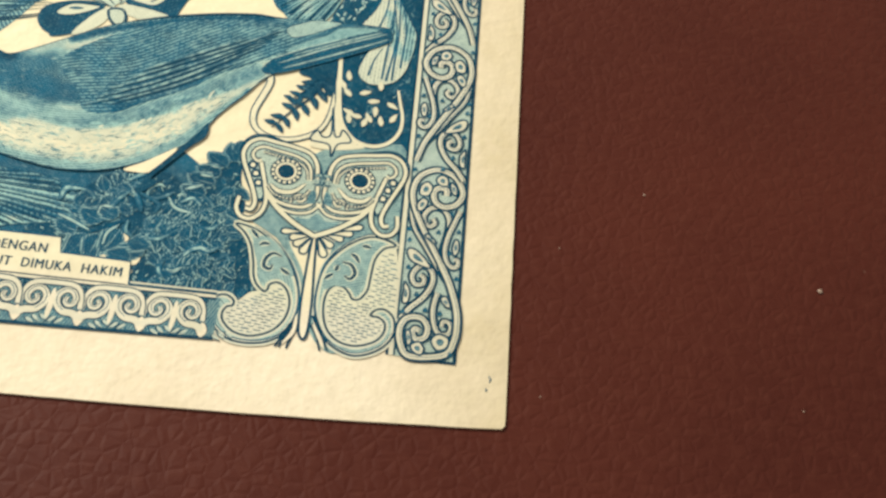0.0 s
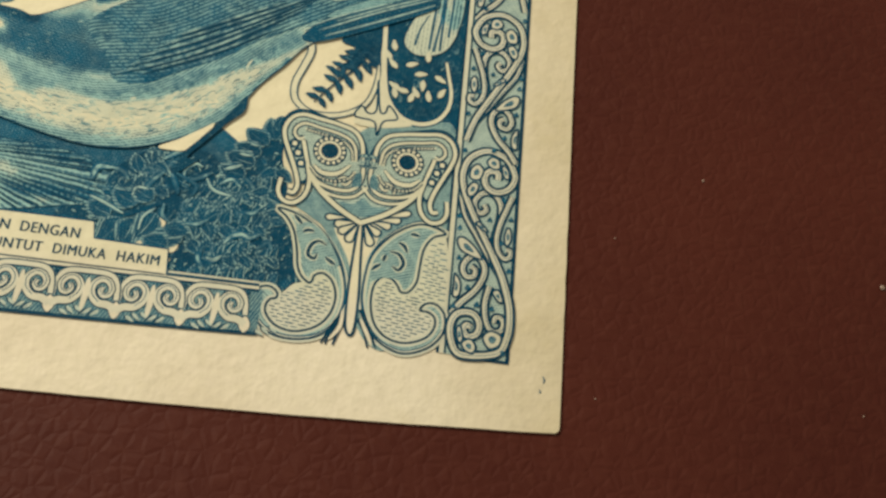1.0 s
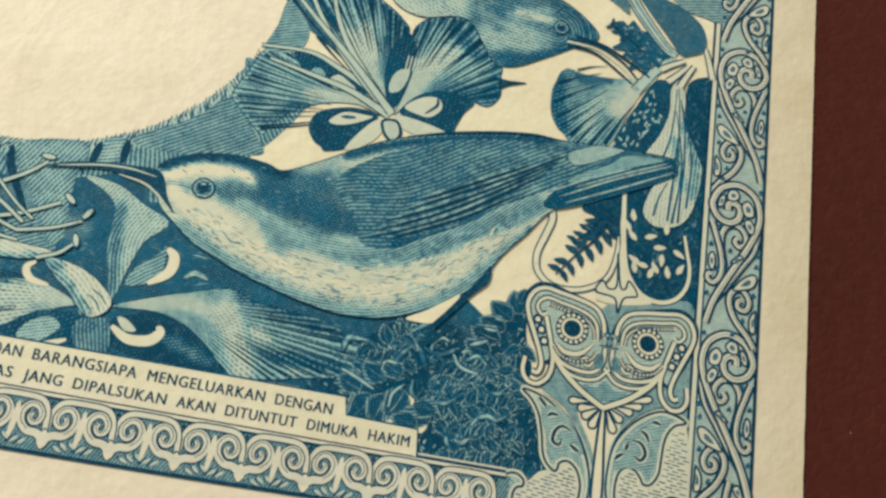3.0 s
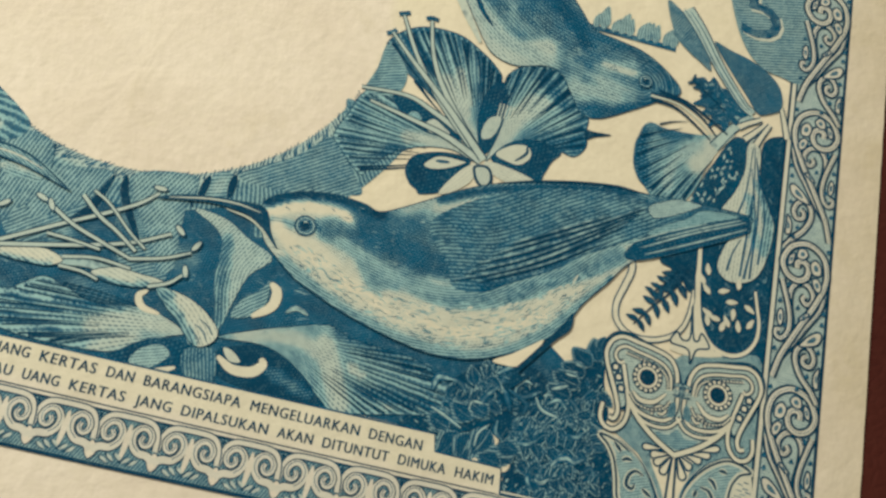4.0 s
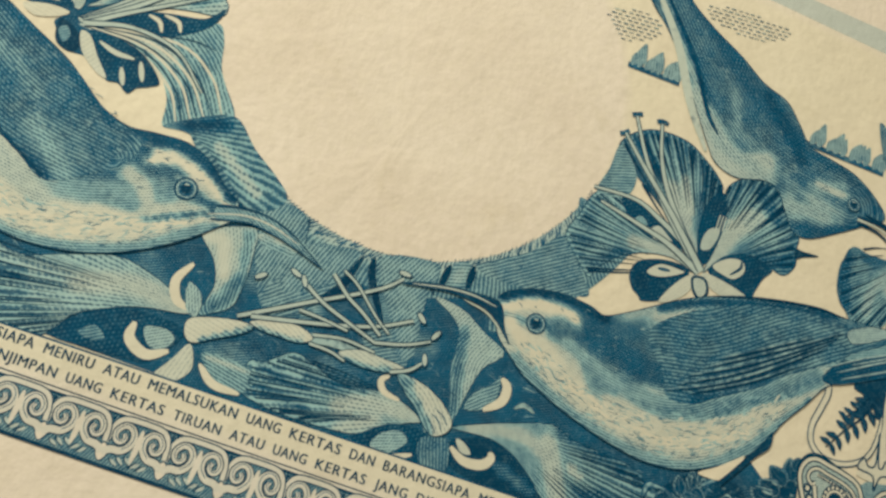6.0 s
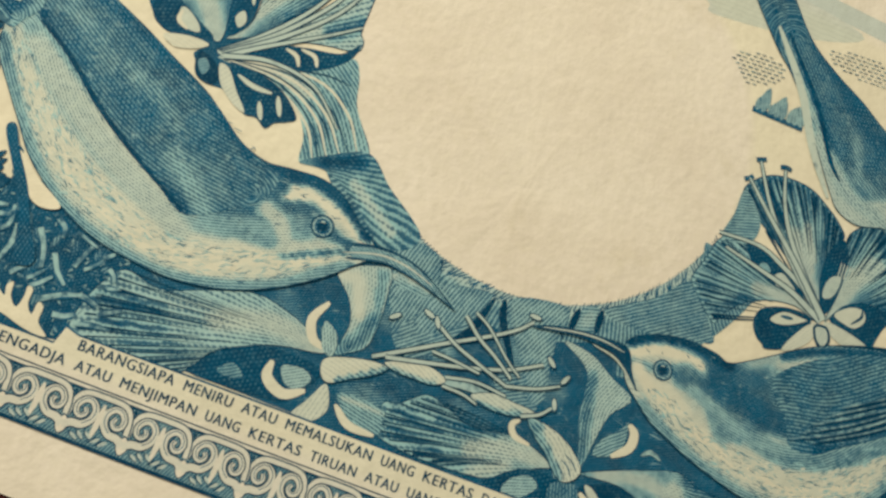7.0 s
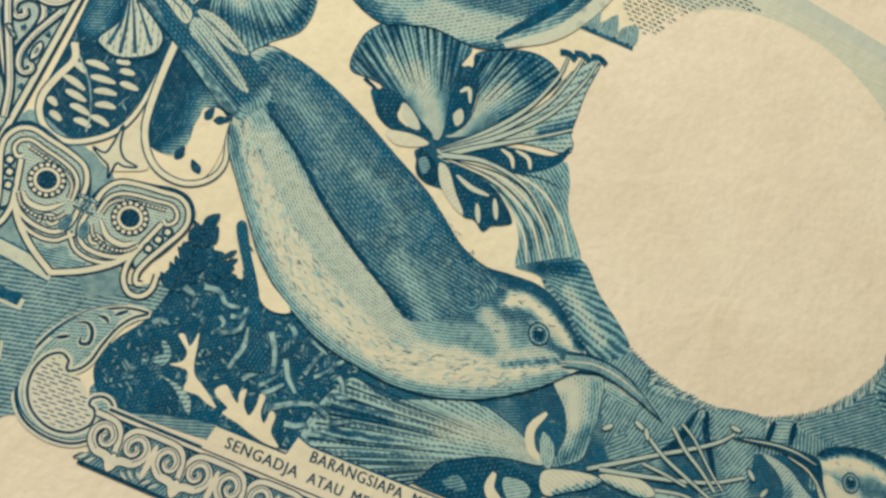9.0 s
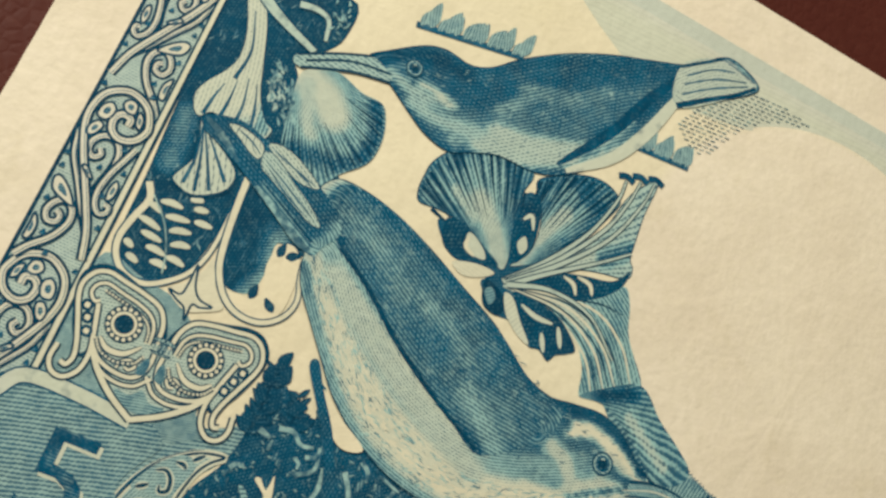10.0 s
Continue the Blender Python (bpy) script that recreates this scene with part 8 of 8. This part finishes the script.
DOTS = [(52.06, -18.12), (52.17, -20.44), (52.93, -22.56), (53.64, -23.74), (55.74, -20.92), (55.04, -15.45), (55.06, -18.88), (55.65, -16.95), (54.14, -17.22), (51.68, -17.2), (55.07, -11.34), (51.65, -11.89)]
LOWER_DOTS = [(54.71, -23.91), (55.84, -27.42), (53.64, -23.74), (55.65, -27.01), (52.04, -24.05)]


def border(left):
    s = lambda pts: side(pts, left)
    g = Engraving(3)
    g.fill(s([(51.6, -27.5), (56.0, -27.6), (56.0, 28.4), (51.2, 28.4)]), 0.2, 0.5, ("dir", 0, 0.2), gap=1.2, raw=True)
    for x, w in ((51.25, 0.22), (51.75, 0.14), (56.0, 0.26)):
        g.line(s([(x, -27.5), (x, 0), (x, 28.4)]), w, 1.25)
    g.line(s([(51.5, -27.5), (51.5, 28.4)]), 0.3, 0.02, 0.3)
    g.line(s([(53.4, -27.55), (54, -27.6), (56.1, -27.6)]), 0.22, 1.25)
    root = g.put("border_panel", note, "grey-green border panel filled with spiral vines")
    for k in range(-1, 4):
        flip = k % 2
        g = Engraving(4)
        g.z = Engraving(4).z + (k % 2) * 90

        def m(pts):
            return s([(min(max(2 * COL - x if flip else x, 51.95), 55.72), y + k * UNIT) for x, y in pts])

        def clip(pts):
            return [p for p in pts if -27.6 < p[1] < 28.0]
        if k < 0:
            curves, loops, dots = [(s(END), 0.4)] + [(s(f), w) for f, w in LAST], [s(f) for f in LOWER], s(LOWER_DOTS)
        else:
            curves, loops, dots = [(m(STEM), 0.4)] + [(m(f), w) for f, w in VINE], [m(f) for f in LOOPS], m(DOTS)
        curves = [(clip(f), w) for f, w in curves if len(clip(f)) > 3]
        for f, w in curves[1:] + curves[:1]:
            g.line(f, w + 0.4, 1.35, end=w * 0.85 + 0.36)
            g.line(f, w, 0.05, 0.3, end=w * 0.85, step=6)
            g.line([(x + 0.06, y + 0.02) for x, y in f], 0.05, 0.75, 0.5)
        for h in loops:
            if len(clip(h)) == len(h):
                g.fill(h, 0.05, 0.3, ("dir", 20, 0.2), gap=0.4, outline=0.16)
                c = np.mean(h, axis=0)
                g.fill([tuple(c + (np.array(q) - c) * 0.42) for q in h], 0.75, 0.8, ("dir", 20, 0.2), gap=0.4)
        for x, y in dots:
            if -27.3 < y < 27.6:
                g.fill([(x - 0.2, y - 0.16), (x + 0.18, y - 0.12), (x, y + 0.24)], 0.95, 0.5, gap=0.4)
        if g.v:
            g.put("vine", root)


border(False)
border(True)

# ---- foot border with paired volutes ----
FOOT = (-29.0, 0.0098, 0.00047)
HEAD = (-25.25, 0.0085, 0.00012)
X0, X1 = -38.5, 39.3
g = Engraving(5)
g.fill(bow(*FOOT, X0 + 0.6, X1) + bow(*HEAD, X0 + 2, X1, 24)[::-1], 0.62, 0.95, ("dir", 62, 0.2), gap=0.5, raw=True)
for dy, w, t, tint in ((0.0, 0.5, 1.2, 0), (0.05, 0.2, 0.0, 0.2), (0.42, 0.16, 0.0, 0.3), (0.3, 0.14, 1.1, 0)):
    g.line(bow(HEAD[0] + dy, HEAD[1], HEAD[2], X0 + 1, X1 - 0.3), w, t, tint, raw=True)
g.line(bow(*FOOT, X0 + 0.6, X1), 0.24, 1.25, raw=True)
foot = g.put("foot_border", note, "blue and cream foot border of paired volutes")
VOLUTE = [(0.0, -2.3), (0.5, -2.02), (1.15, -1.95), (1.62, -1.55), (1.7, -1.0), (1.32, -0.6), (0.82, -0.62), (0.48, -1.0), (0.56, -1.4), (0.9, -1.52), (1.16, -1.28), (1.02, -1.0)]
ARCH = [(0.06, -1.7), (0.14, -1.0), (0.4, -0.45), (0.95, -0.2), (2.07, -0.16)]
PERIOD = 4.14
start = (26.03, -25.31)[0]
for k in range(-15, 5):
    c = start + k * PERIOD
    if c < X0 + 0.2 or c > X1 - 0.4:
        continue
    g = Engraving(6)

    def at(pts):
        return [(c + x, HEAD[0] + HEAD[1] * (c + x) + HEAD[2] * (c + x) ** 2 + y * (1.14 + 0.1 * (1 - (c / 40) ** 2))) for x, y in pts]
    sides = [sx for sx in (1, -1) if X0 - 0.2 < c + sx * 1.7 < X1 + 0.2]
    for sx in sides:
        h = at([(sx * x, y) for x, y in ARCH])
        g.line(h, 0.52, 1.15)
        g.line(h, 0.32, 0.03, 0.3)
    for sx in sides:
        h = at([(sx * x, y) for x, y in VOLUTE])
        g.line(h, 0.7, 1.2, end=0.44)
    g.fill(at([(0, -1.75), (0.3, -2.05), (0.36, -2.45), (0, -2.8), (-0.36, -2.45), (-0.3, -2.05)]), 0.03, 0.1, rim=(0.1, 1.1))
    for sx in sides:
        h = at([(sx * x, y) for x, y in VOLUTE])
        g.line(h, 0.52, 0.05, 0.3, end=0.26)
        g.line([(x, y + 0.08) for x, y in h[2:]], 0.06, 0.8, 0.4)
    if 1 in sides:
        g.line(at([(2.12, -0.55), (2.1, -1.5), (2.0, -2.5)]), 0.4, 0.03, 0.2, swell=True)
    g.fill(at([(-0.12, -0.28), (0.12, -0.28), (0, -0.52)]), 1.2, gap=0.3)
    for x, y, a in ((1.0, -2.3, -40), (1.5, -2.2, -40), (-1.1, -2.35, 220), (-1.6, -2.3, 220), (0.6, -2.5, -30)):
        p = at([(x, y)])[0]
        leaf(g, p[0], p[1], radians(a), 0.8, 1.15, 0.4, 0.2, gap=0.5)
        leaf(g, p[0] + 0.12, p[1] - 0.02, radians(a), 0.66, 0.12, 0.5, 0.2, gap=0.5)
    g.put("volute", foot)

# ---- caption in two lines ----
g = Engraving(6)
g.z += 20
g.fill([(-31.11, -23.52), (-26.3, -23.45), (-26.0, -22.15)] + bow(-22.0, 0.0165, 0.0, -25, 27.6, 12) + [(27.85, -22.75), (32.7, -22.8), (32.95, -24.65)] + bow(-25.0, 0.0085, 0.00012, -31.4, 32.5, 14)[::-1], 0.02, 0.12, raw=True, gap=0.9)
g.line([(-31.11, -23.52), (-26.3, -23.45), (-26.0, -22.15)] + bow(-22.0, 0.0165, 0.0, -25, 27.6, 12) + [(27.85, -22.75), (32.7, -22.8), (32.95, -24.65)], 0.14, 1.0, raw=True)
caption = g.put("caption_panel", note, "cream caption strip with two lines of blue capitals")


def islands(n, faces):
    """The separate letters of a word: their vertices, and their faces on those."""
    mark = list(range(n))

    def top(i):
        while mark[i] != i:
            i = mark[i]
        return i
    for f in faces:
        for i in f[1:]:
            mark[top(i)] = top(f[0])
    for r in sorted({top(i) for i in range(n)}):
        ids = [i for i in range(n) if top(i) == r]
        at = {i: k for k, i in enumerate(ids)}
        yield ids, [tuple(at[i] for i in f) for f in faces if top(f[0]) == r]


def caption_line(text, x0, x1, base, height):
    words = text.split()
    total = sum(len(w.replace("I", "")) + 0.45 * w.count("I") for w in words) + 0.95 * (len(words) - 1)
    step = (x1 - x0) / total
    x = x0
    for w in words:
        size = (len(w.replace("I", "")) + 0.45 * w.count("I")) * step
        v, faces = word_mesh(w, size - step * 0.18, height, 0.0)
        v[:, 1] += base(x + v[:, 0])
        v[:, 0] += x
        for ids, own in islands(len(v), faces):
            e = Engraving(8)
            for dx in (-0.02, 0.02):
                e.add(v[ids] + (dx, 0), own, 1.15, v[ids, 1] / 0.3, 0, 0.2)
            e.put("letter", caption)
        x += size + 0.95 * step


caption_line("BARANGSIAPA MENIRU ATAU MEMALSUKAN UANG KERTAS DAN BARANGSIAPA MENGELUARKAN DENGAN", -24.7, 27.0, lambda x: -23.15 + 0.0075 * x, 0.78)
caption_line("SENGADJA ATAU MENJIMPAN UANG KERTAS TIRUAN ATAU UANG KERTAS JANG DIPALSUKAN AKAN DITUNTUT DIMUKA HAKIM", -30.1, 32.4, lambda x: -24.57 + 0.0076 * x + 0.00023 * x * x, 0.76)

# ---- crumbs on the leatherette ----


def crumb(at, size, seed):
    bm = bmesh.new()
    bmesh.ops.create_icosphere(bm, subdivisions=2, radius=size * MM)
    for v in bm.verts:
        v.co *= 1 + 0.5 * noise.noise(v.co * 2500 + Vector((seed, 0, 0)))
        v.co.z *= 0.5
    me = bpy.data.meshes.new("crumb")
    bm.to_mesh(me)
    bm.free()
    me.materials.append(CRUMB_MAT)
    ob = new("crumb", me)
    ob.matrix_world = pose(at[0] * MM, at[1] * MM, size * MM * 0.42)
    return tagged(ob, "tiny pale crumb of dust lying on brown leatherette", "crumb", group="crumbs on the leatherette")


CRUMB_MAT, nt, bsdf = nodes_of("pale_dust")
c = node(nt, "ShaderNodeTexNoise", {"Scale": 3000.0}).outputs[0]
nt.links.new(mix_colour(nt, c, (0.36, 0.25, 0.19, 1), (0.2, 0.12, 0.09, 1)), bsdf.inputs["Base Color"])
for i, (p, r) in enumerate(zip([(83.6, -17.93), (70.02, -11.27), (63.35, -17.07), (81.39, -27.95), (62.2, -29.22)], (0.2, 0.09, 0.06, 0.07, 0.06))):
    crumb(p, r, i * 7.0)

# ---- small brown fleck on the margin ----
e = Engraving(2)
for f in ([(58.47, -28.2), (58.61, -28.44), (58.54, -28.7)], [(58.28, -29.16), (58.37, -29.27), (58.3, -29.41)]):
    e.line(f, 0.1, 0.7, 0.2, swell=True)
e.put("fleck", note, "small dark fleck on the cream margin")
